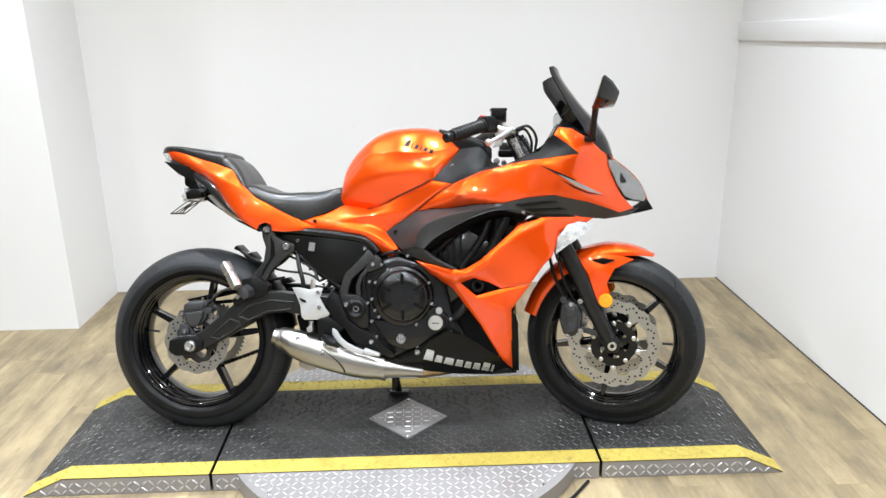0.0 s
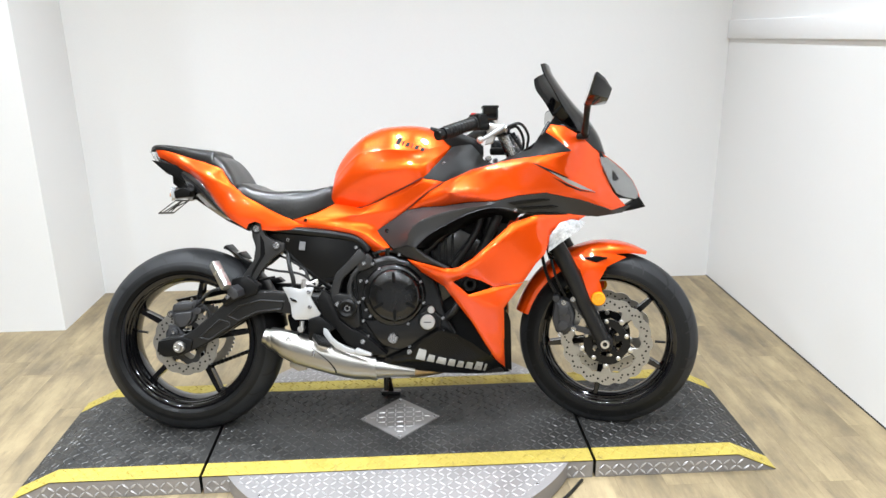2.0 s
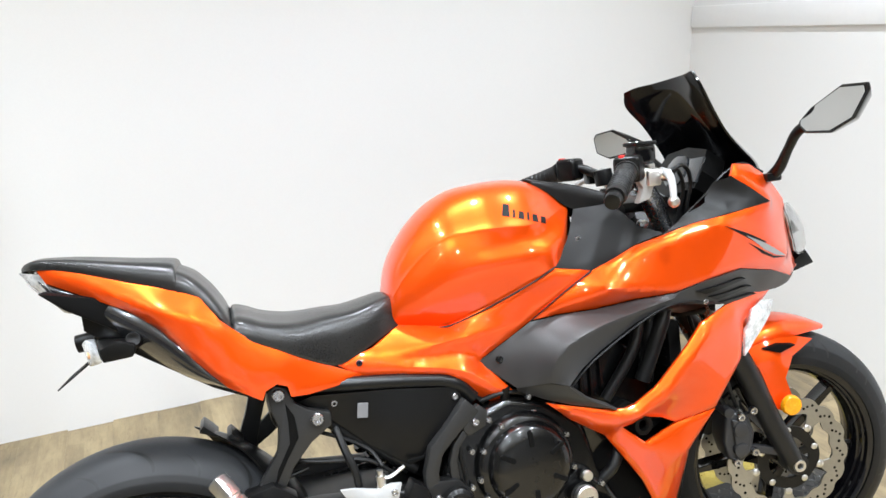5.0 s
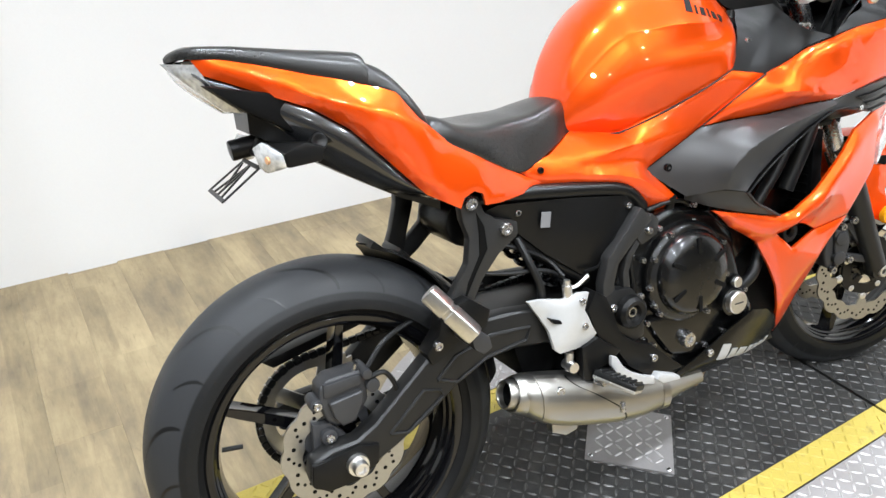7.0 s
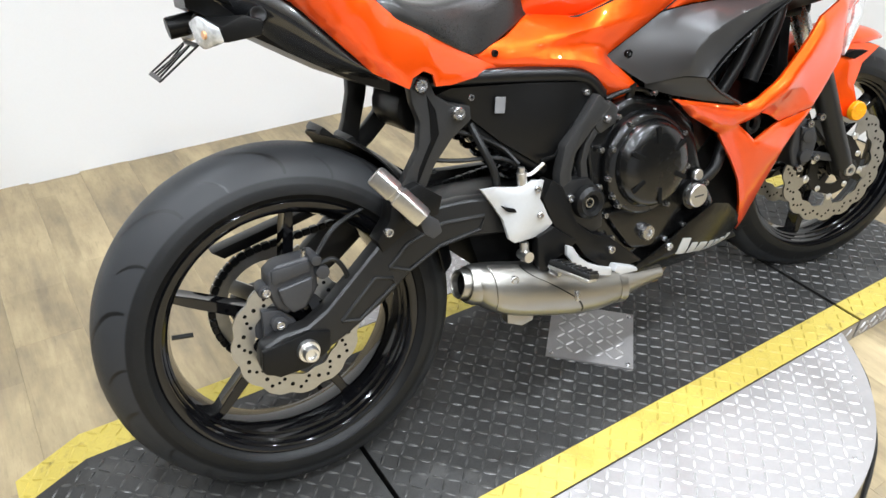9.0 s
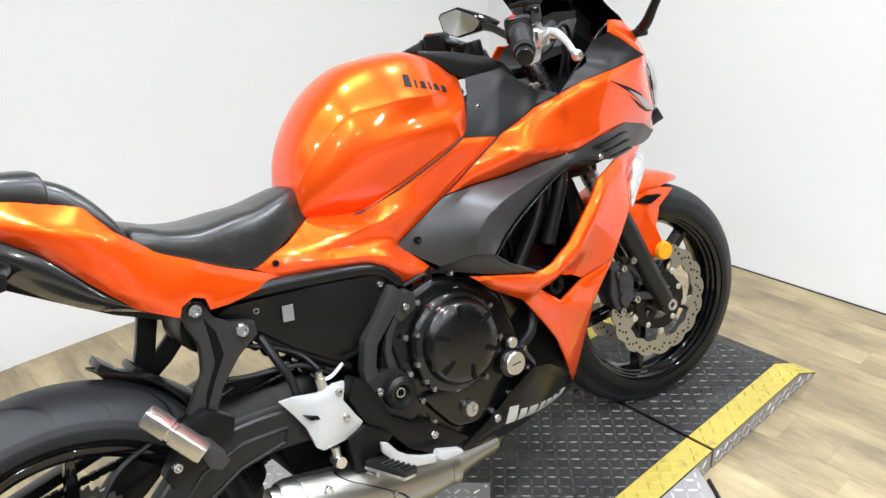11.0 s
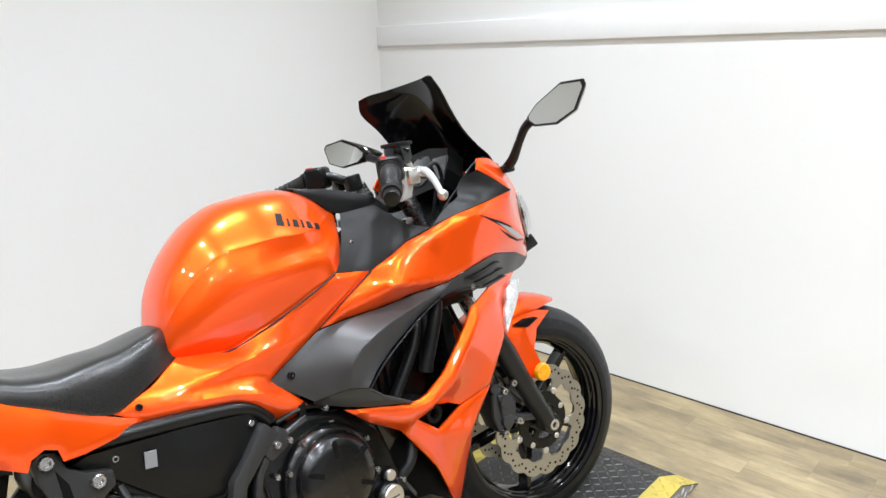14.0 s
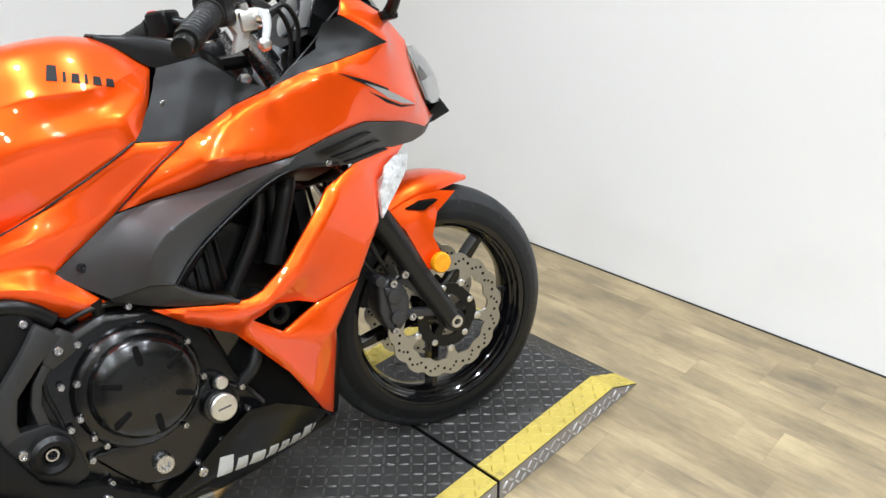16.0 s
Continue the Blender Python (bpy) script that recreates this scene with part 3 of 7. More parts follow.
# ---- display platform ----
def tread(x0, x1, y0, y1, z, inside=None, pitch=0.0225, seed=3, slope=None):
    """Raised lens-shaped bars in the usual alternating pattern."""
    bm = bmesh.new()
    rng = random.Random(seed)
    ni, nj = int((x1 - x0) / pitch), int((y1 - y0) / pitch)
    for i in range(ni + 1):
        for j in range(nj + 1):
            x, y = x0 + (i + 0.5) * pitch, y0 + (j + 0.5) * pitch
            if x > x1 - 0.008 or y > y1 - 0.008 or (inside and not inside(x, y)):
                continue
            a = radians((45 if (i + j) % 2 else -45) + rng.uniform(-5, 5))
            c, s_ = math.cos(a), math.sin(a)
            L, W, H = 0.0140 * rng.uniform(0.86, 1.04), 0.0033 * rng.uniform(0.85, 1.15), 0.0027 * rng.uniform(0.6, 1.1)

            def v(u, w, h):
                px, py = x + u * c - w * s_, y + u * s_ + w * c
                return bm.verts.new((px, py, (z if slope is None else slope(px)) + h))
            e0, e1 = v(-L, 0, -0.0004), v(L, 0, -0.0004)
            l0, l1 = v(-L * 0.4, W, -0.0004), v(L * 0.4, W, -0.0004)
            r0, r1 = v(-L * 0.4, -W, -0.0004), v(L * 0.4, -W, -0.0004)
            t0, t1 = v(-L * 0.55, 0, H), v(L * 0.55, 0, H)
            for f in ((e0, r0, t0), (e0, t0, l0), (e1, t1, r1), (e1, l1, t1), (l0, t0, t1, l1), (r0, r1, t1, t0)):
                bm.faces.new(f)
    return bm


def upright_tread(x0, x1, z0, z1, y, top=None):
    bm = tread(x0, x1, z0, z1, 0, (lambda x, q: q < top(x) - 0.012) if top else None, 0.0225)
    return moved(bm, Matrix(((1, 0, 0, 0), (0, 0, -1, y), (0, 1, 0, 0), (0, 0, 0, 1))))


PX0, PX1, PY0, PY1 = -0.912, 1.495, 2.330, 2.934
SEAM_L, SEAM_R, RAMP = -0.327, 0.903, 0.128
STRIPE = 0.070
plat = thing("display_platform", "low black tread-plate platform with yellow edge stripes and ramp ends", "platform", m=pose(0, 0, 0))


def segment(name, x0, x1, ramp_at=None):
    """One length of the platform: a folded plate with its stripes."""
    def top(x):
        if ramp_at == "low" and x < x0 + RAMP:
            return HP * (0.06 + 0.94 * max(0, x - x0) / RAMP)
        if ramp_at == "high" and x > x1 - RAMP:
            return HP * (0.06 + 0.94 * max(0, x1 - x) / RAMP)
        return HP
    xs = sorted({x0, x1} | ({x0 + RAMP} if ramp_at == "low" else set()) | ({x1 - RAMP} if ramp_at == "high" else set()))

    def plate(ya, yb, lift):
        bm = bmesh.new()
        up = [[bm.verts.new((x, y, top(x) + lift)) for x in xs] for y in (ya, yb)]
        dn = [[bm.verts.new((x, y, top(x) - 0.0035)) for x in xs] for y in (ya, yb)]
        for i in range(len(xs) - 1):
            bm.faces.new((up[0][i], up[0][i + 1], up[1][i + 1], up[1][i]))
            bm.faces.new((dn[0][i], dn[1][i], dn[1][i + 1], dn[0][i + 1]))
            for k in (0, 1):
                bm.faces.new((up[k][i], dn[k][i], dn[k][i + 1], up[k][i + 1]))
        for i in (0, -1):
            bm.faces.new((up[0][i], up[1][i], dn[1][i], dn[0][i]))
        bmesh.ops.recalc_face_normals(bm, faces=bm.faces)
        return bm
    seg = part(name, plate(PY0 + STRIPE, PY1 - STRIPE, 0), PLATE_BLACK, plat, "black painted tread plate", 0)
    tagged(part("tread_pattern", tread(x0 + 0.004, x1 - 0.004, PY0 + STRIPE, PY1 - STRIPE, HP, slope=top), TREAD_BLACK, seg, "worn raised tread bars, highlights put into their lighter colour", 75), kind="stuff")
    for ya, yb in ((PY0, PY0 + STRIPE), (PY1 - STRIPE, PY1)):
        st = part("edge_stripe", plate(ya, yb, 0.0004), PLATE_YELLOW, plat, "yellow painted edge stripe", 0)
        tagged(part("tread_pattern", tread(x0 + 0.004, x1 - 0.004, ya + 0.003, yb, HP, slope=lambda x: top(x) + 0.0004), PLATE_YELLOW, st, "yellow painted tread bars", 75), kind="stuff")
    for y, d in ((PY0, 1), (PY1, -1)):
        bm = bmesh.new()
        a = [bm.verts.new((x, y, 0.001)) for x in xs]
        b = [bm.verts.new((x, y, top(x) - 0.0002)) for x in xs]
        for i in range(len(xs) - 1):
            bm.faces.new((a[i], a[i + 1], b[i + 1], b[i]))
        bm.normal_update()
        bmesh.ops.solidify(bm, geom=bm.faces[:], thickness=0.003 * d)
        sk = part("side_plate", bm, PLATE_ALU, plat, "bare aluminium tread-plate side", 0)
        if d > 0:
            tagged(part("tread_pattern", upright_tread(x0 + 0.006, x1 - 0.006, 0.003, HP, y - 0.0005, top), TREAD_ALU, sk, "bright raised tread bars", 75), kind="stuff")
    for x in (x0, x1):
        if abs(x - x0) < 1e-6 and ramp_at == "low" or abs(x - x1) < 1e-6 and ramp_at == "high":
            continue
        q = 0.004 if x == x0 else -0.004
        part("end_web", box(min(x, x + q), max(x, x + q), PY0 + 0.004, PY1 - 0.004, 0.002, HP - 0.005), BLACK_SATIN, plat)


GAP = 0.005
segment("rear_ramp_plate", PX0, SEAM_L - GAP, "low")
segment("centre_plate", SEAM_L + GAP, SEAM_R - GAP)
segment("front_ramp_plate", SEAM_R + GAP, PX1, "high")
# square inspection plate set corner-on in the middle
DIAG = 0.138
bm = bmesh.new()
vs = [bm.verts.new((CX + DIAG * math.cos(a), CY + DIAG * math.sin(a), 0)) for a in (0, math.pi / 2, math.pi, 1.5 * math.pi)]
f = bm.faces.new(vs)
r = bmesh.ops.extrude_face_region(bm, geom=[f])
bmesh.ops.translate(bm, vec=(0, 0, 0.0045), verts=[v for v in r["geom"] if isinstance(v, bmesh.types.BMVert)])
bmesh.ops.recalc_face_normals(bm, faces=bm.faces)
moved(bm, Matrix.Translation((0, 0, HP + 0.0005)))
hatch = part("inspection_plate", bm, PLATE_ALU, plat, "bare aluminium tread-plate square set corner-on", 0)
hb = tread(-0.1, 0.1, -0.1, 0.1, 0, lambda x, y: max(abs(x), abs(y)) < 0.086, 0.0225)
tagged(part("tread_pattern", moved(hb, Matrix.Translation((CX, CY, HP + 0.005)) @ Matrix.Rotation(radians(45), 4, "Z")), TREAD_ALU, hatch, "bright raised tread bars", 75), kind="stuff")
for a in (0, 1, 2, 3):
    b = lathe([(0.0, 0.003), (0.004, 0.003), (0.006, 0.0015), (0.006, -0.002)], 12, "Z")
    o = part("screw", b, CHROME, hatch)
    o.location = (CX + 0.122 * math.cos(a * math.pi / 2), CY + 0.122 * math.sin(a * math.pi / 2), HP + 0.005)

# round turntable plate on which the platform sits, seen beyond both long edges
DISC = 0.612
turn = thing("turntable", "bare aluminium tread-plate turntable disc under the platform", "turntable", m=pose(CX, CY, 0))
for sgn in (-1, 1):
    y0 = (PY0 - CY - 0.0035) if sgn < 0 else (PY1 - CY + 0.0035)
    a = math.asin(y0 / DISC)
    arc = [(DISC * math.cos(t), DISC * math.sin(t)) for t in ([a + (-math.pi - 2 * a) * k / 48 for k in range(49)] if sgn < 0 else [a + (math.pi - 2 * a) * k / 48 for k in range(49)])]
    bm = bmesh.new()
    f = bm.faces.new([bm.verts.new((x, y, HP - 0.006)) for x, y in arc])
    r = bmesh.ops.extrude_face_region(bm, geom=[f])
    bmesh.ops.translate(bm, vec=(0, 0, 0.0055), verts=[v for v in r["geom"] if isinstance(v, bmesh.types.BMVert)])
    bmesh.ops.recalc_face_normals(bm, faces=bm.faces)
    wing = part("disc_wing", bm, PLATE_ALU, turn, "bare aluminium tread plate with a round edge", 30)
    lim = (lambda x, y: math.hypot(x, y) < DISC - 0.015 and y < y0 - 0.01) if sgn < 0 else (lambda x, y: math.hypot(x, y) < DISC - 0.015 and y > y0 + 0.01)
    tagged(part("tread_pattern", tread(-DISC, DISC, -DISC if sgn < 0 else y0, y0 if sgn < 0 else DISC, HP - 0.0005, lim, 0.0235), TREAD_ALU, wing, "bright raised tread bars", 75), kind="stuff")
    rimb = bmesh.new()
    lo = [rimb.verts.new((x * 0.992, y * 0.992, 0.004)) for x, y in arc]
    hi = [rimb.verts.new((x * 0.992, y * 0.992, HP - 0.006)) for x, y in arc]
    for i in range(len(arc) - 1):
        rimb.faces.new((lo[i], lo[i + 1], hi[i + 1], hi[i]))
    rimb.normal_update()
    bmesh.ops.solidify(rimb, geom=rimb.faces[:], thickness=0.003)
    part("disc_rim", rimb, PLATE_ALU, turn, "aluminium rim of the disc", 30)
    for k in (6, 16, 24, 32, 42):
        x, y = arc[k]
        o = part("screw", lathe([(0.0, 0.002), (0.004, 0.002), (0.0055, 0.001), (0.0055, -0.002)], 10, "Z"), CHROME, wing)
        o.location = (x * 0.955, y * 0.955 if abs(y * 0.955) > abs(y0) + 0.02 else y, HP)
cable = tagged(link("power_cable", tube([(0.86, -2.31, 0.006), (0.79, -2.225, 0.006), (0.72, -2.170, 0.006), (0.63, -2.105, 0.006), (0.54, -2.062, 0.006), (0.46, -2.030, 0.006), (0.40, -1.995, 0.006)], 0.005, 8), HOSE), "thin black power cable lying on the floor beside the turntable", "cable")

# ---- motorcycle ----
# Its own axes: x forwards, s to its right, z up; the middle of the wheelbase on the ground is the origin.
bike = thing("motorcycle", "orange and black sport motorcycle leaning on its side stand", "motorcycle", m=Matrix.Translation((0.2747, 2.592, HP - 0.003)) @ Matrix.Rotation(radians(-5.2), 4, "Z") @ Matrix.Rotation(radians(-14.5), 4, "X"))
PIV = Vector((0.685, 0, 0.301))
STEER = Matrix.Translation(PIV) @ Matrix.Rotation(radians(-6.5), 4, Vector((-math.sin(radians(24)), 0, math.cos(radians(24))))) @ Matrix.Translation(-PIV)


# the wheel, fork and mudguard are turned a little further than the bars show
FORK_SET = Matrix.Translation(Vector((0.0045, 0.0363, 0.0062))) @ Matrix.Translation(PIV) @ Matrix.Rotation(radians(-12.0), 4, Vector((-math.sin(radians(24)), 0, math.cos(radians(24))))) @ Matrix.Translation(-PIV)


def steered(ob, m=STEER):
    ob.matrix_basis = m @ ob.matrix_basis
    return ob


def ring_loft(rings, caps=True):
    """A body through closed rings of points x, s, z."""
    bm = bmesh.new()
    R = [[bm.verts.new((x, -s, z)) for x, s, z in r] for r in rings]
    n = len(R[0])
    for a, b in zip(R, R[1:]):
        for k in range(n):
            bm.faces.new((a[k], a[(k + 1) % n], b[(k + 1) % n], b[k]))
    if caps:
        bm.faces.new(R[0][::-1])
        bm.faces.new(R[-1])
    bmesh.ops.recalc_face_normals(bm, faces=bm.faces)
    return bm


def oval_loft(stations, n=28, m=6, power=2.0):
    """Stations x, s, z, half height, half width, joined smoothly."""
    out = []
    line = spline([s[:3] for s in stations], m)
    size = spline([(s[3], s[4], 0) for s in stations], m)
    for p, q in zip(line, size):
        ring = []
        for k in range(n):
            a = 2 * math.pi * k / n
            c, d = math.cos(a), math.sin(a)
            ring.append((p.x, p.y + q.y * math.copysign(abs(c) ** (2 / power), c), p.z + q.x * math.copysign(abs(d) ** (2 / power), d)))
        out.append(ring)
    return ring_loft(out)


def body_loft(stations, m=5, n=5):
    """A symmetric body: stations of x and a half section of s, z from the top centre to the bottom edge."""
    rows = []
    for x, half in stations:
        left = [(x, -s, z) for s, z in half[::-1]]
        right = [(x, s, z) for s, z in half[1:]]
        rows.append(left + right)
    return skin(rows, 0.004, n, m)


def both(name, make, mat, label="", parent=None):
    """A panel on the machine's right and its mirror image on the left."""
    a = part(name, make(), mat, parent or bike, label)
    part(name, mirrored(make()), mat, parent or bike, label)
    return a


def on_surface(ob):
    """The machine's right face of a part, as s(x, z)."""
    bpy.context.view_layer.update()

    def s(x, z):
        hit, p, _, _ = ob.ray_cast((x, -1, z), (0, 1, 0))
        return -p.y if hit else 0.0
    return s


def bars_on(name, outlines, surface, lift, mat, parent):
    """Thin raised marks that follow a surface s(x, z)."""
    bm = bmesh.new()
    for o in outlines:
        bm.faces.new([bm.verts.new((x, 0, z)) for x, z in o])
    for axis, lo, hi in ((0, min(v.co.x for v in bm.verts), max(v.co.x for v in bm.verts)), (2, min(v.co.z for v in bm.verts), max(v.co.z for v in bm.verts))):
        no = tuple(1 if k == axis else 0 for k in range(3))
        for i in range(1, int((hi - lo) / 0.008) + 1):
            bmesh.ops.bisect_plane(bm, geom=bm.verts[:] + bm.edges[:] + bm.faces[:], plane_co=tuple((lo + i * 0.008 + 0.0003) * v for v in no), plane_no=no)
    for v in bm.verts:
        v.co.y = -(surface(v.co.x, v.co.z) + lift)
    bm.normal_update()
    if sum(f.normal.y * f.calc_area() for f in bm.faces) > 0:
        bmesh.ops.reverse_faces(bm, faces=bm.faces)
    return part(name, thicken(bm, lift + 0.0005), mat, parent)


def blocks(x0, z0, dx, dz, widths, heights, slant, gap):
    """Slanted plain blocks in the rhythm of a word."""
    out, u = [], 0.0
    for w_, h_ in zip(widths, heights):
        out.append([(x0 + dx * a + slant * h, z0 + dz * a + h) for a, h in ((u, 0), (u + w_, 0), (u + w_ * 0.94, h_), (u + w_ * 0.12, h_))])
        u += w_ + gap
    return out


# ---- wheels ----
def tyre_profile(R, w, lip):
    pts = []
    for k in range(25):
        a = math.pi * k / 24
        c = math.cos(a)
        u = w * math.copysign(abs(c) ** 0.92, c)
        r = R - 0.058 * abs(c) ** 2.5
        pts.append((r, -u))
    return [(lip, -w * 0.80), (lip + 0.012, -w * 0.93), (R - 0.072, -w * 0.995)] + pts[1:-1] + [(R - 0.072, w * 0.995), (lip + 0.012, w * 0.93), (lip, w * 0.80)]


def grooves(R, w, n, phase):
    """Dark strips on both shoulders of a tyre, painting the shade of curved rain grooves."""
    bm = bmesh.new()
    for side in (-1, 1):
        for i in range(n):
            for (ang0, da, u0, u1, wid) in ((0.0, 0.24, 0.22, 0.86, 0.0046), (0.20, 0.10, 0.58, 0.9, 0.0034), (0.09, 0.10, 0.05, 0.3, 0.0026)):
                a0 = phase + 2 * math.pi * (i + (0.5 if side > 0 else 0)) / n + ang0
                pts = []
                for k in range(9):
                    t = k / 8
                    u = u0 + (u1 - u0) * t
                    ang = a0 + da * math.sin(t * 1.6) * side * -1
                    r = R - 0.058 * u ** 2.5 + 0.0006
                    pts.append((ang, u, r))
                prev = None
                for k, (ang, u, r) in enumerate(pts):
                    h = wid * (0.35 + 0.65 * math.sin(math.pi * (k + 0.6) / 9.2)) / R
                    v = [bm.verts.new((r * math.cos(ang + d), side * -w * abs(u) ** 0.92, r * math.sin(ang + d))) for d in (-h, h)]
                    if prev:
                        bm.faces.new((prev[0], prev[1], v[1], v[0]))
                    prev = v
    bmesh.ops.recalc_face_normals(bm, faces=bm.faces)
    return bm


def rim_profile(w, r):
    return [(r + 0.004, -w), (r + 0.008, -w + 0.003), (r + 0.006, -w + 0.010), (r - 0.006, -w + 0.014), (r - 0.012, -w * 0.45), (r - 0.020, -w * 0.2), (r - 0.020, w * 0.2), (r - 0.012, w * 0.45),
            (r - 0.006, w - 0.014), (r + 0.006, w - 0.010), (r + 0.008, w - 0.003), (r + 0.004, w),
            (r - 0.004, w - 0.001), (r - 0.0085, w - 0.004), (r - 0.0095, w - 0.008), (r - 0.0105, w - 0.013), (r - 0.0145, w - 0.0155), (r - 0.0152, w - 0.019), (r - 0.0162, w - 0.026), (r - 0.0200, w - 0.0285), (r - 0.0208, w - 0.032), (r - 0.027, w * 0.22), (r - 0.027, -w * 0.22), (r - 0.0208, -w + 0.032), (r - 0.0200, -w + 0.0285), (r - 0.0162, -w + 0.026), (r - 0.0152, -w + 0.019), (r - 0.0145, -w + 0.0155), (r - 0.0105, -w + 0.013), (r - 0.0095, -w + 0.008), (r - 0.0085, -w + 0.004), (r - 0.004, -w + 0.001)]


def petal_disc(R, r, waves, thick, depth=0.005):
    bm = bmesh.new()
    n = waves * 10
    rings = []
    for k in range(n):
        a = 2 * math.pi * k / n
        out = R - depth * (0.5 - 0.5 * math.cos(a * waves)) ** 2
        inn = r + 0.4 * depth * math.cos(a * waves)
        ca, sa = math.cos(a), math.sin(a)
        rings.append([bm.verts.new(p) for p in ((out * ca, -thick / 2, out * sa), (out * ca, thick / 2, out * sa), (inn * ca, thick / 2, inn * sa), (inn * ca, -thick / 2, inn * sa))])
    for k in range(n):
        p, q = rings[k], rings[(k + 1) % n]
        for j in range(4):
            bm.faces.new((p[j], q[j], q[(j + 1) % 4], p[(j + 1) % 4]))
    bmesh.ops.recalc_face_normals(bm, faces=bm.faces)
    return bm


def disc_holes(R, r, waves, thick):
    """The drilled holes, as studs on both faces, their shade put into near-black."""
    out = []
    for k in range(waves):
        for j, (f, da, rad) in enumerate(((0.18, 0.15, 0.0034), (0.5, 0.5, 0.0038), (0.80, 0.80, 0.0034), (0.5, 0.0, 0.003))):
            a = 2 * math.pi * (k + da) / waves
            q = r + 0.004 + (R - r - 0.012) * f
            b = lathe([(0.0, -thick / 2 - 0.0003), (rad, -thick / 2 - 0.0003), (rad, thick / 2 + 0.0003), (0.0, thick / 2 + 0.0003)], 8)
            out.append(moved(b, Matrix.Translation((q * math.cos(a), 0, q * math.sin(a)))))
    return join(*out)


def spoke(r0, r1, ang, w0, w1, y0, y1, t0, t1):
    """One cast spoke, an I-like tapered bar."""
    rings = []
    for k in range(6):
        f = k / 5
        r = r0 + (r1 - r0) * f
        w = w0 + (w1 - w0) * (f if f < 0.8 else f + (f - 0.8) * 2.5)
        t = t0 + (t1 - t0) * f
        y = y0 + (y1 - y0) * f
        rings.append([(r, y - t, -w), (r, y - t * 0.4, -w * 0.75), (r, y + t * 0.4, -w * 0.75), (r, y + t, -w), (r, y + t, w), (r, y + t * 0.4, w * 0.75), (r, y - t * 0.4, w * 0.75), (r, y - t, w)])
    b = ring_loft(rings)
    bevelled(b, 0.0015, 1, 50)
    return moved(b, Matrix.Rotation(ang, 4, "Y"))


def wheel(name, label, centre, R, w, rim_w, phase, n_groove):
    rim_r = 0.2235
    hub = lathe([(0.02, -0.055), (0.034, -0.055), (0.036, -0.03), (0.03, 0.0), (0.036, 0.03), (0.034, 0.055), (0.02, 0.055)], 32, closed=True)
    ob = part(name, hub, BLACK_GLOSS, bike, label)
    ob.location = (centre[0], -centre[1], centre[2])
    part("rim", lathe(rim_profile(rim_w, rim_r), 96, closed=True), BLACK_GLOSS, ob, "gloss black cast rim")
    for k in range(5):
        part("spoke", spoke(0.030, rim_r - 0.022, -(phase + 2 * math.pi * k / 5), 0.0115, 0.0085, 0, 0, 0.017, 0.020), BLACK_GLOSS, ob)
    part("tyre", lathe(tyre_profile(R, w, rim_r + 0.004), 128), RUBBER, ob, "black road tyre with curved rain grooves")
    tagged(part("tread_groove", grooves(R, w, n_groove, phase), HOSE, ob), kind="stuff")
    va = radians(172) if centre[0] < 0 else radians(-2)
    v = rod((0, 0, 0), (0, 0, -0.034), 0.0042, 10)
    moved(v, Matrix.Rotation(0.0, 4, "Y"))
    vo = part("valve", v, HOSE, ob)
    vo.matrix_basis = Matrix.Rotation(math.pi / 2 - va, 4, "Y") @ Matrix.Translation((0, -0.015, rim_r - 0.03))
    return ob


REAR = (-0.698, 0.008, 0.302)
FRONT = (0.720, 0.0, 0.301)
rear = wheel("rear_wheel", "rear wheel with black five-spoke rim", REAR, 0.314, 0.080, 0.070, radians(80), 10)
front = steered(wheel("front_wheel", "front wheel with black five-spoke rim", FRONT, 0.299, 0.060, 0.056, radians(44), 13), FORK_SET)
# rear brake disc, sprocket and chain
rd = part("brake_disc", petal_disc(0.112, 0.074, 12, 0.005), STEEL, rear, "drilled wavy steel brake disc")
rd.location.y = -0.078
h = tagged(part("disc_drilling", disc_holes(0.112, 0.074, 12, 0.005), DARK_GAP, rear), kind="stuff")
h.location.y = -0.078
tagged(h, kind="stuff")
carrier = petal_disc(0.080, 0.052, 5, 0.006, 0.020)
o = part("disc_carrier", carrier, CALIPER, rear, "dark cast disc carrier")
o.location.y = -0.074


def sprocket(R, teeth, thick):
    bm = bmesh.new()
    n = teeth * 6
    rr = []
    for k in range(n):
        a = 2 * math.pi * k / n
        out = R + 0.0045 * math.cos(a * teeth)
        ca, sa = math.cos(a), math.sin(a)
        rr.append([bm.verts.new(p) for p in ((out * ca, -thick / 2, out * sa), (out * ca, thick / 2, out * sa), (R * 0.74 * ca, thick / 2, R * 0.74 * sa), (R * 0.74 * ca, -thick / 2, R * 0.74 * sa))])
    for k in range(n):
        p, q = rr[k], rr[(k + 1) % n]
        for j in range(4):
            bm.faces.new((p[j], q[j], q[(j + 1) % 4], p[(j + 1) % 4]))
    bmesh.ops.recalc_face_normals(bm, faces=bm.faces)
    arms = [moved(box(0.02, R * 0.78, -thick / 2, thick / 2, -0.014, 0.014, 0.002), Matrix.Rotation(2 * math.pi * k / 5, 4, "Y")) for k in range(5)]
    return join(bm, *arms)


sp = part("sprocket", sprocket(0.112, 46, 0.006), STEEL, rear, "dark steel rear sprocket")
sp.location.y = 0.085
# drive chain: links round both sprockets
CH_R, CH_r, CH_F = 0.113, 0.040, Vector((-0.150, 0.430))
CR = Vector((REAR[0], REAR[2]))


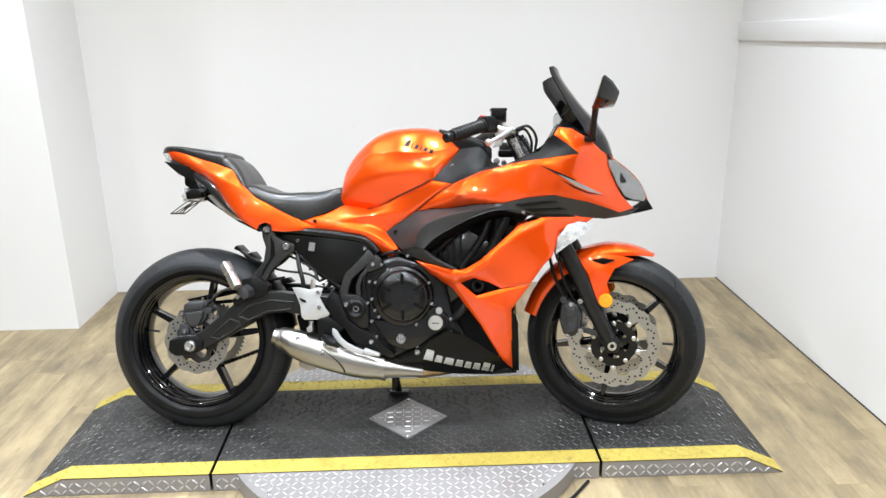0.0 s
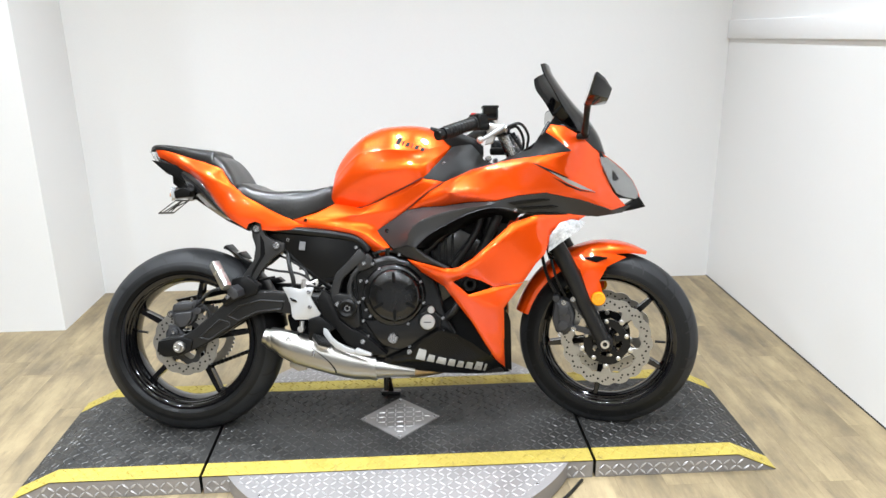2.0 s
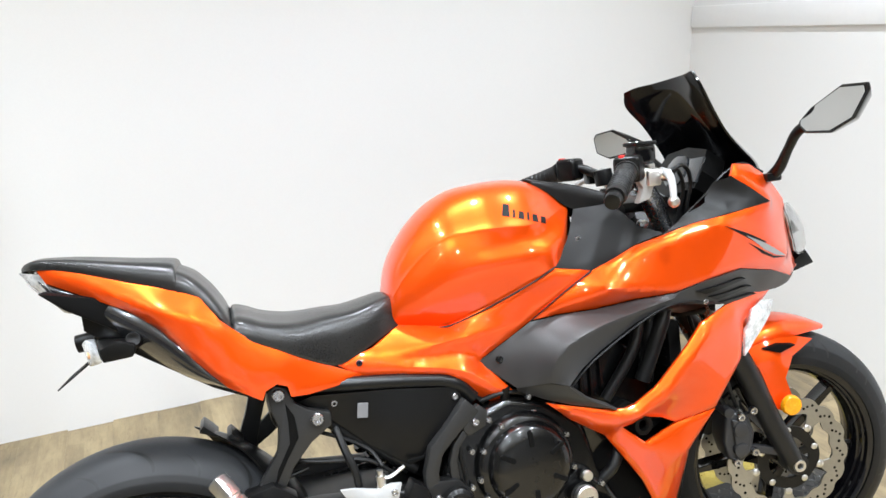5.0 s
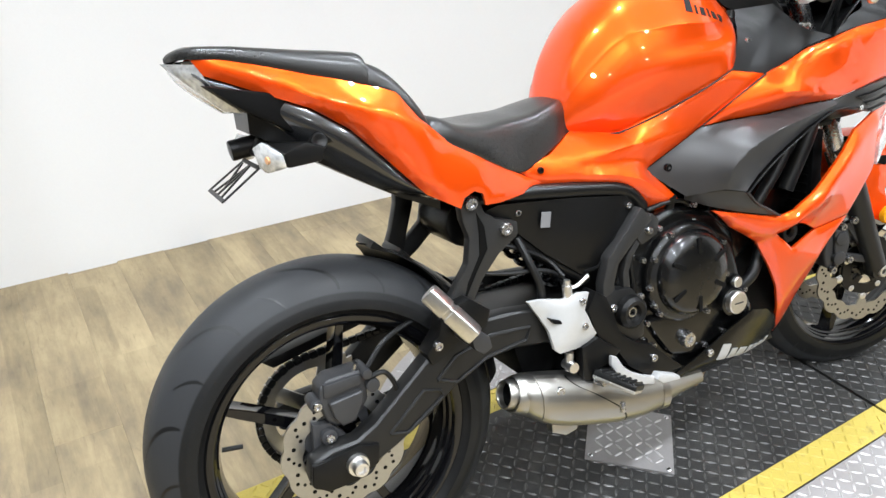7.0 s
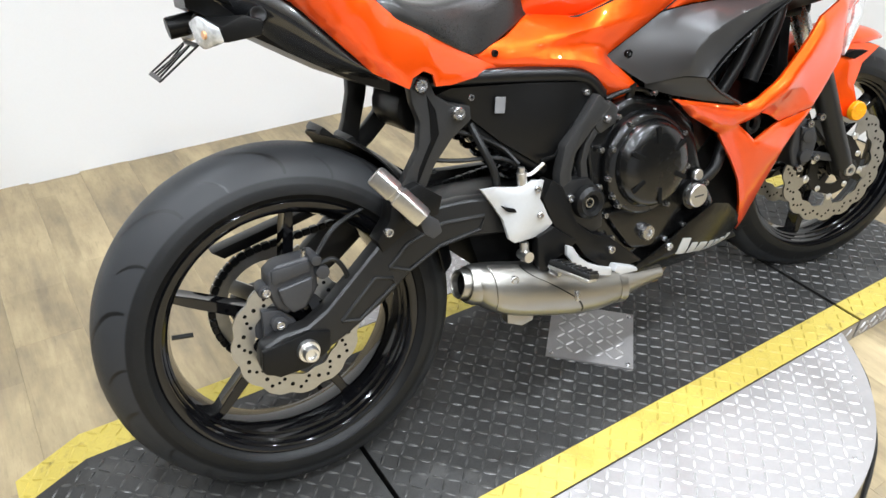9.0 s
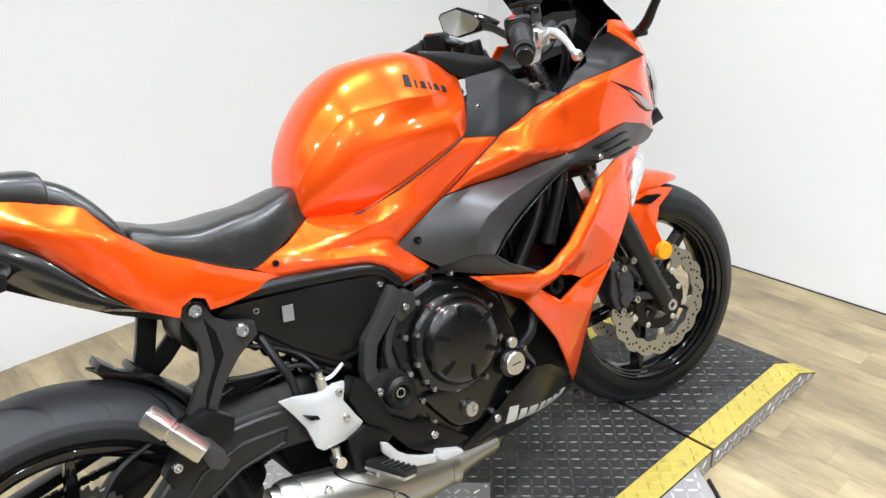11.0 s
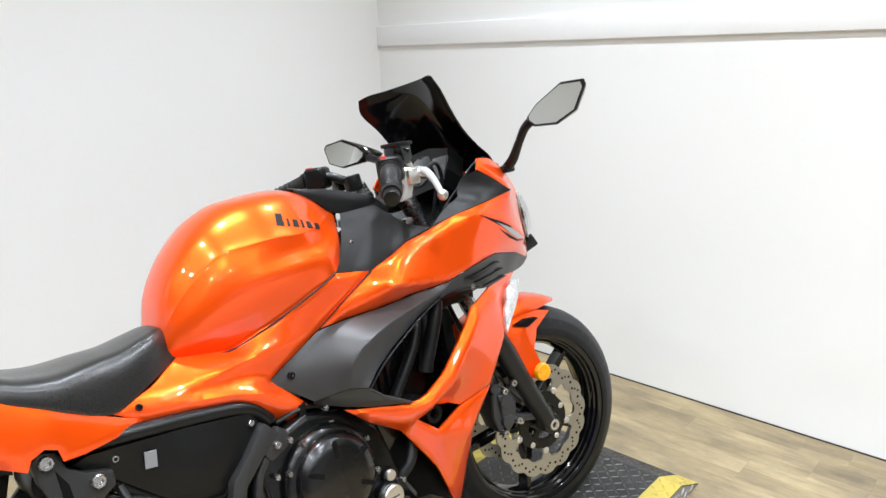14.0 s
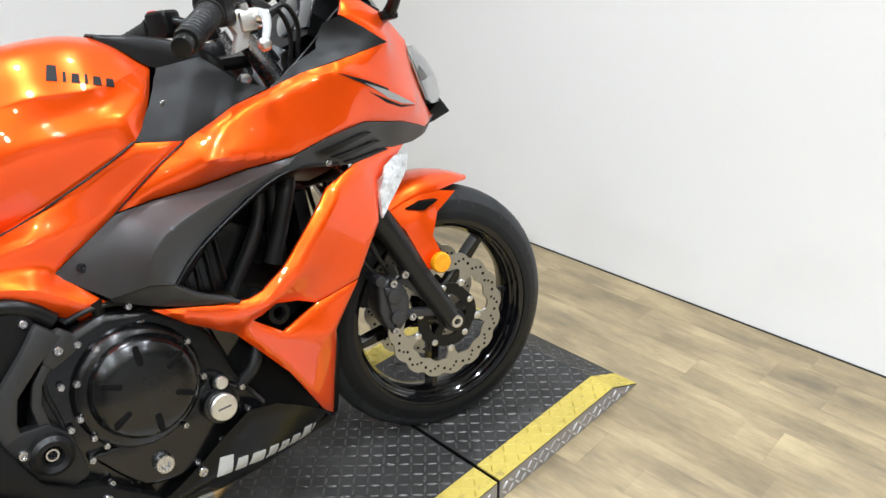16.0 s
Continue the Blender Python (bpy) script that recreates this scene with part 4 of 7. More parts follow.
def chain_path(n):
    d = CH_F - CR
    L = d.length
    base = math.atan2(d.y, d.x)
    off = math.acos((CH_R - CH_r) / L)
    pts = []
    a0, a1 = base + off, base + 2 * math.pi - off
    up0 = CR + CH_R * Vector((math.cos(a0), math.sin(a0)))
    up1 = CH_F + CH_r * Vector((math.cos(a0), math.sin(a0)))
    lo0 = CR + CH_R * Vector((math.cos(a1), math.sin(a1)))
    lo1 = CH_F + CH_r * Vector((math.cos(a1), math.sin(a1)))
    seq = [(CR + CH_R * Vector((math.cos(a0 + (a1 - a0) * k / 60), math.sin(a0 + (a1 - a0) * k / 60)))) for k in range(61)]
    seq += [lo0.lerp(lo1, k / 60) for k in range(1, 61)]
    b0, b1 = a1 - 2 * math.pi, a0
    seq += [(CH_F + CH_r * Vector((math.cos(b0 + (b1 - b0) * k / 20), math.sin(b0 + (b1 - b0) * k / 20)))) for k in range(1, 21)]
    seq += [up1.lerp(up0, k / 60) for k in range(1, 60)]
    seq.append(seq[0])
    total = sum((b - a).length for a, b in zip(seq, seq[1:]))
    step, acc, out, nxt = total / n, 0.0, [], 0.0
    for a, b in zip(seq, seq[1:]):
        seg = (b - a).length
        while nxt <= acc + seg and len(out) < n:
            f = (nxt - acc) / max(seg, 1e-9)
            out.append((a.lerp(b, f), math.atan2((b - a).y, (b - a).x)))
            nxt += step
        acc += seg
    return out


links = []
for i, (p, a) in enumerate(chain_path(104)):
    wdt = 0.0085 if i % 2 else 0.0065
    b = box(-0.0085, 0.0085, -wdt, wdt, -0.0065, 0.0065, 0.003, 1)
    links.append(moved(b, Matrix.Translation((p.x, 0.063, p.y)) @ Matrix.Rotation(-a, 4, "Y")))
tagged(part("drive_chain", join(*links), BLACK_SATIN, bike, "dark oily drive chain"), kind="stuff")

# front brake discs
for y in (-0.068, 0.068):
    d = part("brake_disc", petal_disc(0.150, 0.110, 16, 0.005, 0.007), STEEL, front, "drilled wavy steel brake disc")
    d.location.y = y
    h = tagged(part("disc_drilling", disc_holes(0.150, 0.116, 16, 0.005), DARK_GAP, front), kind="stuff")
    h.location.y = y
    c = part("disc_carrier", petal_disc(0.079, 0.050, 5, 0.006, 0.005), BLACK_SATIN, front, "black disc carrier")
    c.location.y = y
    for k in range(5):
        a = 2 * math.pi * k / 5
        q = part("carrier_arm", box(0.028, 0.054, -0.003, 0.003, -0.010, 0.010, 0.002), BLACK_SATIN, front)
        q.location.y = y
        q.rotation_euler = (0, -(a + math.pi / 2), 0)
        q = part("disc_tab", prism([(0.076, -0.010), (0.092, -0.010), (0.116, -0.022), (0.116, 0.022), (0.092, 0.010), (0.076, 0.010)], -0.0022, 0.0022, 0.001, 1), STEEL, front, "steel tab of the floating disc")
        q.location.y = y
        q.rotation_euler = (0, -(a - math.pi / 2), 0)
        for rad, turn_by, size in ((0.084, -math.pi / 2, 0.0085), (0.069, math.pi / 2, 0.0078)):
            bo = part("disc_rivet", lathe([(0.0, -0.006), (size * 0.6, -0.006), (size, -0.004), (size, 0.004), (0.0, 0.004)], 12), ALU, front)
            bo.location = (rad * math.cos(a + turn_by), y, rad * math.sin(a + turn_by))

# ---- swingarm ----
SW = [(-0.775, 0.290), (-0.768, 0.318), (-0.735, 0.330), (-0.690, 0.333), (-0.655, 0.352), (-0.600, 0.398), (-0.550, 0.440), (-0.500, 0.468), (-0.445, 0.481), (-0.385, 0.480), (-0.300, 0.470), (-0.180, 0.462),
      (-0.130, 0.440), (-0.140, 0.405), (-0.200, 0.398), (-0.300, 0.400), (-0.380, 0.410), (-0.440, 0.404), (-0.500, 0.376), (-0.555, 0.336), (-0.620, 0.300), (-0.690, 0.268), (-0.745, 0.258), (-0.772, 0.268)]
arm = part("swingarm", prism(SW, 0.095, 0.135, 0.010, 3), SWINGARM, bike, "charcoal painted curved swingarm")
part("swingarm_brace", box(-0.45, -0.16, -0.098, 0.11, 0.405, 0.455, 0.012), SWINGARM, arm)
SW2 = [(x, z + 0.004) for x, z in SW]
part("swingarm_left_arm", mirrored(prism(SW2, 0.085, 0.115, 0.010, 2)), SWINGARM, arm)
for pocket in ([(-0.632, 0.326), (-0.601, 0.319), (-0.530, 0.365), (-0.535, 0.377), (-0.565, 0.386)], [(-0.537, 0.397), (-0.502, 0.383), (-0.440, 0.412), (-0.360, 0.422), (-0.350, 0.445), (-0.430, 0.450), (-0.500, 0.430)]):
    part("arm_recess", tube([(x, 0.1345, z) for x, z in pocket + pocket[:1]], 0.0042, 8, smooth=False), SWINGARM, arm, "raised rim of a casting pocket")
block = part("axle_block", prism([(-0.775, 0.280), (-0.770, 0.315), (-0.690, 0.328), (-0.655, 0.318), (-0.660, 0.285), (-0.700, 0.265), (-0.750, 0.262)], 0.128, 0.142, 0.004), BLACK_PLASTIC, arm)
nut = part("axle_nut", join(lathe([(0.0, -0.018), (0.006, -0.018), (0.008, -0.024), (0.0115, -0.024), (0.0135, -0.018), (0.0135, -0.009), (0.018, -0.009), (0.019, -0.003), (0.019, 0.004)], 24)), ALU, arm, "bright axle nut and washer")
nut.location = (REAR[0], -0.142, 0.297)
part("rear_axle", rod((REAR[0], -0.13, REAR[2] - 0.004), (REAR[0], 0.15, REAR[2] - 0.004), 0.011), BLACK_SATIN, arm)
# chain guard and hugger mudguard
part("chain_guard", prism([(-0.79, 0.428), (-0.60, 0.470), (-0.42, 0.508), (-0.40, 0.492), (-0.60, 0.452), (-0.77, 0.412)], -0.095, -0.055, 0.003), BLACK_PLASTIC, bike)
hug_rows = []
HUG_SPAN = (54, 60, 64, 64, 60, 54, 46, 38, 31)      # the end is cut aslant, longest left of the middle
for k in range(8):
    row = []
    for j in range(9):
        u = -1 + j / 4
        a = radians(8 + k * HUG_SPAN[j] / 7)
        rr = 0.327 + 0.0012 * k - 0.045 * abs(u) ** 2.6
        row.append((REAR[0] + rr * math.cos(a), 0.012 + u * 0.088, REAR[2] + rr * math.sin(a)))
    hug_rows.append(row)
part("hugger", skin(hug_rows, 0.003, 3, 4), BLACK_PLASTIC, bike, "black plastic rear hugger mudguard")
for lean, top in ((70, 0.345), (61, 0.343)):
    a = radians(lean)
    part("hugger_fin", prism([(REAR[0] + q * math.cos(a + d), REAR[2] + q * math.sin(a + d)) for q, d in ((0.330, -0.10), (0.336, -0.06), (top, 0.0), (0.336, 0.012), (0.330, 0.012))], -0.055, 0.020, 0.002), BLACK_PLASTIC, bike, "low raised lip on the hugger")
part("hugger_bracket", prism([(-0.520, 0.520), (-0.470, 0.530), (-0.430, 0.500), (-0.440, 0.470), (-0.500, 0.455), (-0.548, 0.428), (-0.556, 0.450), (-0.530, 0.480)], 0.105, 0.143, 0.004), BLACK_PLASTIC, bike)
bolt(bike, -0.535, 0.144, 0.462, 0.008, 0.006, CHROME)

# rear caliper on its bracket, with hose
cal = part("rear_caliper", prism([(-0.738, 0.400), (-0.734, 0.428), (-0.716, 0.440), (-0.662, 0.442), (-0.652, 0.425), (-0.655, 0.385), (-0.675, 0.360), (-0.712, 0.352), (-0.728, 0.366)], 0.062, 0.108, 0.007, 3), CALIPER, bike, "grey cast rear brake caliper")
part("caliper_face", prism([(-0.724, 0.402), (-0.664, 0.410), (-0.666, 0.388), (-0.682, 0.360), (-0.706, 0.356), (-0.718, 0.374)], 0.104, 0.119, 0.005, 3), CALIPER, cal)
part("caliper_step", prism([(-0.728, 0.434), (-0.664, 0.437), (-0.664, 0.417), (-0.730, 0.409)], 0.100, 0.113, 0.005, 2), CALIPER, cal)
for x, z, r_, e in ((-0.741, 0.399, 0.012, 0.106), (-0.646, 0.412, 0.012, 0.118), (-0.729, 0.340, 0.014, 0.112), (-0.655, 0.436, 0.009, 0.122)):
    part("slide_pin", rod((x, 0.070, z), (x, e, z), r_, 18, 0.003), CALIPER, cal)
part("caliper_bracket", prism([(-0.752, 0.365), (-0.722, 0.360), (-0.700, 0.335), (-0.690, 0.305), (-0.735, 0.292), (-0.756, 0.315)], 0.086, 0.100, 0.003), CALIPER, cal)
for x, z, s_ in ((-0.741, 0.399, 0.106), (-0.729, 0.340, 0.112), (-0.734, 0.312, 0.100)):
    bolt(cal, x, s_, z, 0.0075, 0.006, CHROME, "caliper_bolt")
part("bleed_nipple", rod((-0.672, 0.10, 0.438), (-0.668, 0.105, 0.454), 0.004), CHROME, cal)
part("brake_hose", tube([(-0.650, 0.110, 0.425), (-0.622, 0.115, 0.428), (-0.605, 0.115, 0.385), (-0.63, 0.11, 0.340), (-0.68, 0.105, 0.322)], 0.0045, 8), HOSE, bike)
part("brake_hose", tube([(-0.650, 0.10, 0.436), (-0.60, 0.09, 0.478), (-0.50, 0.07, 0.50), (-0.40, 0.06, 0.52)], 0.0045, 8), HOSE, bike)

# ---- engine ----
eng = part("engine", prism([(-0.150, 0.330), (-0.115, 0.285), (-0.04, 0.255), (0.10, 0.245), (0.20, 0.275), (0.215, 0.345), (0.175, 0.420), (0.150, 0.520), (0.090, 0.580), (-0.010, 0.602), (-0.110, 0.572), (-0.155, 0.480)], -0.150, 0.128, 0.018, 3), ENGINE_BLACK, bike, "black painted twin-cylinder engine")
part("cylinder_block", prism([(0.060, 0.540), (0.150, 0.430), (0.330, 0.560), (0.300, 0.640), (0.200, 0.700), (0.110, 0.660)], -0.125, 0.115, 0.012, 2), ENGINE_BLACK, eng)
for k in range(6):
    part("case_rib", box(0.085 + 0.022 * k, 0.093 + 0.022 * k, -0.124, 0.118, 0.52 + 0.012 * k, 0.63 + 0.008 * k, 0.002, 1), ENGINE_BLACK, eng)
cov = part("clutch_cover_base", lathe([(0.0, -0.150), (0.092, -0.150), (0.098, -0.146), (0.102, -0.138), (0.104, -0.10), (0.0, -0.10)], 56), ENGINE_BLACK, eng, "round clutch case flange")
cov.location = (0.010, 0, 0.468)
dome = part("clutch_cover", lathe([(0.0, -0.176), (0.050, -0.1755), (0.072, -0.172), (0.080, -0.166), (0.084, -0.158), (0.088, -0.145), (0.088, -0.12)], 64), ENGINE_BLACK, eng, "domed black clutch cover with six slots")
dome.location = (0.014, 0, 0.469)
for k in range(6):
    a = 2 * math.pi * k / 6 + 0.5
    # Near-black bars on the dome paint the shade of its slots
    o = part("cover_slot", prism([(0.042, -0.0035), (0.046, -0.0055), (0.074, -0.0045), (0.077, 0.0), (0.074, 0.0045), (0.046, 0.0055), (0.042, 0.0035)], 0.1735, 0.1765, 0.001, 1), DARK_GAP, dome)
    o.matrix_basis = Matrix.Rotation(a, 4, "Y")
for q in (-140, -62, -12, 28, 118, 152, 184, 206):
    a = radians(q)
    bolt(eng, 0.010 + 0.099 * math.cos(a), 0.148, 0.466 + 0.101 * math.sin(a), 0.0050, 0.008, CHROME, "case_bolt")
# lobes for the case bolts and the lower case cover
lower = part("lower_case", prism([(-0.095, 0.392), (-0.060, 0.340), (-0.030, 0.300), (0.030, 0.285), (0.100, 0.305), (0.160, 0.345), (0.165, 0.400), (0.120, 0.440), (0.060, 0.400), (-0.020, 0.390)], 0.110, 0.142, 0.010, 3), ENGINE_BLACK, eng)
part("cap_boss", rod((0.120, 0.120, 0.385), (0.120, 0.160, 0.385), 0.031, 28, 0.004), ENGINE_BLACK, eng)
part("plug_boss", rod((0.131, 0.120, 0.423), (0.131, 0.154, 0.423), 0.015, 20, 0.003), ENGINE_BLACK, eng)
cap = part("oil_filler_cap", lathe([(0.0, -0.0135), (0.0215, -0.0135), (0.0235, -0.0115), (0.0238, 0.004)], 36), ALU, eng, "bright aluminium oil filler cap")
cap.location = (0.120, -0.160, 0.385)
part("cap_grip", box(-0.012, 0.012, -0.0142, -0.012, -0.0016, 0.0016, 0.0005, 1), CALIPER, cap)
o = part("case_plug", lathe([(0.0, -0.007), (0.010, -0.007), (0.0115, -0.005), (0.0115, 0.004)], 20), ALU, eng)
o.location = (0.131, -0.154, 0.423)
o = part("case_plug", lathe([(0.0, -0.008), (0.006, -0.008), (0.008, -0.013), (0.0145, -0.013), (0.0165, -0.008), (0.0165, 0.01)], 24), CHROME, eng)
o.location = (0.007, -0.143, 0.329)
for x, z in ((-0.075, 0.335), (-0.045, 0.300), (0.060, 0.300), (0.110, 0.318), (0.168, 0.395), (0.168, 0.352), (-0.090, 0.385), (-0.104, 0.445), (-0.098, 0.515), (-0.058, 0.570), (0.028, 0.600)):
    bolt(eng, x, 0.140, z, 0.0055, 0.007, CHROME, "case_bolt")
part("sensor_plug", rod((-0.010, 0.11, 0.585), (-0.012, 0.125, 0.622), 0.010), BLACK_PLASTIC, eng)
part("coolant_hose", tube([(0.175, 0.12, 0.39), (0.205, 0.13, 0.42), (0.235, 0.12, 0.47), (0.27, 0.10, 0.52)], 0.012, 12), HOSE, bike)
part("wiring", tube([(-0.06, 0.11, 0.60), (-0.02, 0.125, 0.612), (0.02, 0.12, 0.605), (0.05, 0.11, 0.585)], 0.005, 8), HOSE, bike)
part("wiring", tube([(-0.105, 0.12, 0.57), (-0.118, 0.13, 0.52), (-0.112, 0.13, 0.46), (-0.11, 0.12, 0.42)], 0.004, 8), HOSE, bike)
part("exhaust_header", tube([(0.30, 0.02, 0.55), (0.36, 0.02, 0.46), (0.355, 0.01, 0.31), (0.28, 0.01, 0.235), (0.15, 0.05, 0.212), (0.06, 0.104, 0.209)], 0.020, 14), BURNT, bike, "heat-tinted exhaust pipe")
part("exhaust_header", tube([(0.30, -0.06, 0.55), (0.36, -0.06, 0.46), (0.355, -0.04, 0.31), (0.28, -0.03, 0.235), (0.12, 0.0, 0.215)], 0.020, 14), BURNT, bike, "heat-tinted exhaust pipe")
# Solid block colours the unlit space behind the lower fairing near-black
part("sump", prism([(0.10, 0.24), (0.20, 0.225), (0.31, 0.235), (0.355, 0.33), (0.35, 0.45), (0.25, 0.50), (0.14, 0.47)], -0.09, 0.095, 0.012), DARK_GAP, eng, "near-black block standing in for shade behind the lower fairing")
# radiator and inner frame behind the fairing
rad = part("radiator", box(0.345, 0.375, -0.15, 0.15, 0.42, 0.70, 0.006), DARK_GAP, bike, "black radiator")
for k in range(14):
    part("fin", box(0.342, 0.3445, -0.14, 0.14, 0.432 + k * 0.019, 0.436 + k * 0.019), DARK_GAP, rad)
for pts, r_ in (([(0.10, 0.135, 0.60), (0.24, 0.14, 0.73), (0.36, 0.12, 0.82)], 0.014), ([(0.20, 0.13, 0.56), (0.27, 0.14, 0.66), (0.30, 0.13, 0.75)], 0.012), ([(0.285, 0.135, 0.585), (0.335, 0.145, 0.70), (0.36, 0.13, 0.76)], 0.016), ([(-0.06, 0.09, 0.60), (0.10, 0.11, 0.72), (0.30, 0.09, 0.86)], 0.016)):
    part("frame_tube", tube(pts, r_, 14), SWINGARM, bike, "black steel frame tube")
    part("frame_tube", mirrored(tube(pts, r_, 14)), SWINGARM, bike, "black steel frame tube")
part("radiator_hose", tube([(0.30, 0.12, 0.58), (0.315, 0.125, 0.66), (0.325, 0.12, 0.745)], 0.017, 14), HOSE, bike)
# Two solid near-black blocks stand in for shade behind the scoop
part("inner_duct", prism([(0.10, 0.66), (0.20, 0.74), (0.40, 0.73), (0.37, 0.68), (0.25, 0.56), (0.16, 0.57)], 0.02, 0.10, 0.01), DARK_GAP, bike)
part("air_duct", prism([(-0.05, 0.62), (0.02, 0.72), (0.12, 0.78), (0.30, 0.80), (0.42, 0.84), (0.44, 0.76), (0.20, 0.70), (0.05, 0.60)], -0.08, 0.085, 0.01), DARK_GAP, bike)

# ---- frame, side cover, foot controls ----
part("side_cover", panel([(-0.405, 0.660, 0.100), (-0.380, 0.668, 0.108), (-0.230, 0.655, 0.112), (-0.110, 0.640, 0.122), (-0.092, 0.600, 0.120), (-0.140, 0.560, 0.122), (-0.190, 0.510, 0.115), (-0.215, 0.505, 0.112), (-0.290, 0.560, 0.108), (-0.360, 0.625, 0.102)], [(-0.25, 0.61, 0.118), (-0.18, 0.58, 0.124)], 0.006, 0.03, rim=0.02), BLACK_PLASTIC, bike, "matt black plastic side cover")
part("subframe_rail", tube([(-0.430, 0.085, 0.680), (-0.345, 0.095, 0.678), (-0.20, 0.105, 0.664), (-0.115, 0.112, 0.648), (-0.075, 0.112, 0.610)], 0.0145, 12), BLACK_SATIN, bike, "black steel subframe rail")
part("subframe_rail", mirrored(tube([(-0.430, 0.085, 0.680), (-0.345, 0.095, 0.678), (-0.20, 0.105, 0.664), (-0.115, 0.112, 0.648)], 0.0145, 12)), BLACK_SATIN, bike)
part("subframe_stay", tube([(-0.385, 0.085, 0.640), (-0.31, 0.09, 0.570), (-0.20, 0.10, 0.490)], 0.012, 12), BLACK_SATIN, bike)
# Raised near-black strip paints the shade of a recess
part("cover_recess", prism([(-0.150, 0.570), (-0.143, 0.575), (-0.188, 0.515), (-0.222, 0.513), (-0.220, 0.519), (-0.190, 0.521)], 0.122, 0.1265, 0.001), DARK_GAP, bike)
o = part("cover_label", box(-0.010, 0.010, -0.001, 0.001, -0.015, 0.013, 0.0005, 1), STICKER, bike, "small grey sticker")
o.location = (-0.293, -0.117, 0.628)
o.rotation_euler = (0, radians(8), 0)
for x, s_, z in ((-0.343, 0.106, 0.647), (-0.115, 0.124, 0.622)):
    bolt(bike, x, s_, z, 0.006, 0.004, CHROME)
# Near-black block: shade put into colour behind the side cover
part("frame_core", prism([(-0.40, 0.66), (-0.10, 0.64), (-0.06, 0.56), (-0.16, 0.44), (-0.235, 0.50), (-0.33, 0.60)], -0.085, 0.085, 0.01), DARK_GAP, bike, "near-black block filling the shaded space behind the side cover")
# grey painted frame spar beside the engine
fit_ = part("oil_fitting", rod((0.033, 0.125, 0.536), (0.043, 0.125, 0.558), 0.0095, 18, 0.002), BLACK_GLOSS, eng, "black oil hose fitting on the engine")
part("collar", rod((0.033, 0.125, 0.546), (0.033, 0.125, 0.552), 0.0115, 18, 0.001), BLACK_SATIN, fit_)
part("banjo_bolt", rod((0.043, 0.125, 0.556), (0.043, 0.125, 0.568), 0.0062, 6, 0.001), CHROME, fit_)
spar = part("frame_spar", strip([(-0.088, 0.606), (-0.126, 0.570), (-0.168, 0.530), (-0.181, 0.488), (-0.180, 0.440)], (0.040, 0.030, 0.029, 0.028, 0.030), 0.120, 0.146, 0.006), FRAME_GREY, bike, "charcoal painted frame spar")
part("spar_rib", strip([(-0.104, 0.556), (-0.126, 0.530), (-0.136, 0.500), (-0.133, 0.440)], (0.014, 0.014, 0.015, 0.018), 0.120, 0.140, 0.004), FRAME_GREY, spar, "thin inner leg of the spar")
part("spar_gusset", prism([(-0.076, 0.604), (-0.058, 0.588), (-0.062, 0.560), (-0.100, 0.545), (-0.112, 0.560), (-0.098, 0.585)], 0.124, 0.1435, 0.005), FRAME_GREY, spar)
bolt(spar, -0.086, 0.146, 0.572, 0.007, 0.005, CHROME)
piv = part("pivot_plate", prism([(-0.220, 0.487), (-0.240, 0.454), (-0.218, 0.396), (-0.172, 0.353), (-0.147, 0.316), (-0.085, 0.273), (-0.011, 0.277), (-0.095, 0.349), (-0.128, 0.361), (-0.164, 0.389), (-0.182, 0.433), (-0.196, 0.470)], 0.120, 0.158, 0.004), BLACK_PLASTIC, bike, "black angular foot bracket plate")
part("pivot_lug", prism([(-0.196, 0.463), (-0.172, 0.395), (-0.123, 0.358), (-0.100, 0.366), (-0.100, 0.390), (-0.104, 0.440), (-0.130, 0.470), (-0.170, 0.474)], 0.118, 0.147, 0.005), SWINGARM, piv)
o = part("pivot_cap", lathe([(0.012, -0.010), (0.016, -0.017), (0.024, -0.020), (0.031, -0.014), (0.032, 0.0), (0.010, 0.0)], 32), BLACK_PLASTIC, piv)
o.location = (-0.140, -0.150, 0.427)
o = part("pivot_bolt", lathe([(0.006, 0.0), (0.007, -0.011), (0.0095, -0.011), (0.0105, 0.0)], 18), CHROME, piv)
o.location = (-0.140, -0.150, 0.427)
for x, z, s_ in ((-0.090, 0.320, 0.158), (-0.174, 0.440, 0.147)):
    bolt(piv, x, s_, z, 0.008, 0.006, CHROME)
guard = part("heel_guard", panel([(-0.354, 0.493, 0.143), (-0.330, 0.494, 0.151), (-0.293, 0.489, 0.163), (-0.264, 0.497, 0.172), (-0.246, 0.495, 0.174), (-0.256, 0.464, 0.174), (-0.238, 0.428, 0.170), (-0.226, 0.409, 0.166), (-0.244, 0.392, 0.165), (-0.308, 0.391, 0.167), (-0.318, 0.400, 0.166), (-0.324, 0.436, 0.158), (-0.336, 0.462, 0.149)], [(-0.285, 0.44, 0.171)], 0.008, 0.01, rim=0.008, roll=0.003), SILVER, bike, "silver painted heel guard plate")
# Dark plate paints the shade inside the guard's slot
part("guard_slot", prism([(-0.326, 0.462), (-0.304, 0.454), (-0.300, 0.446), (-0.318, 0.451)], 0.150, 0.1655, 0.001, 1), DARK_GAP, guard)
for x, s_, z in ((-0.261, 0.172, 0.482), (-0.258, 0.172, 0.434)):
    bolt(guard, x, s_, z, 0.0065, 0.005, CHROME)
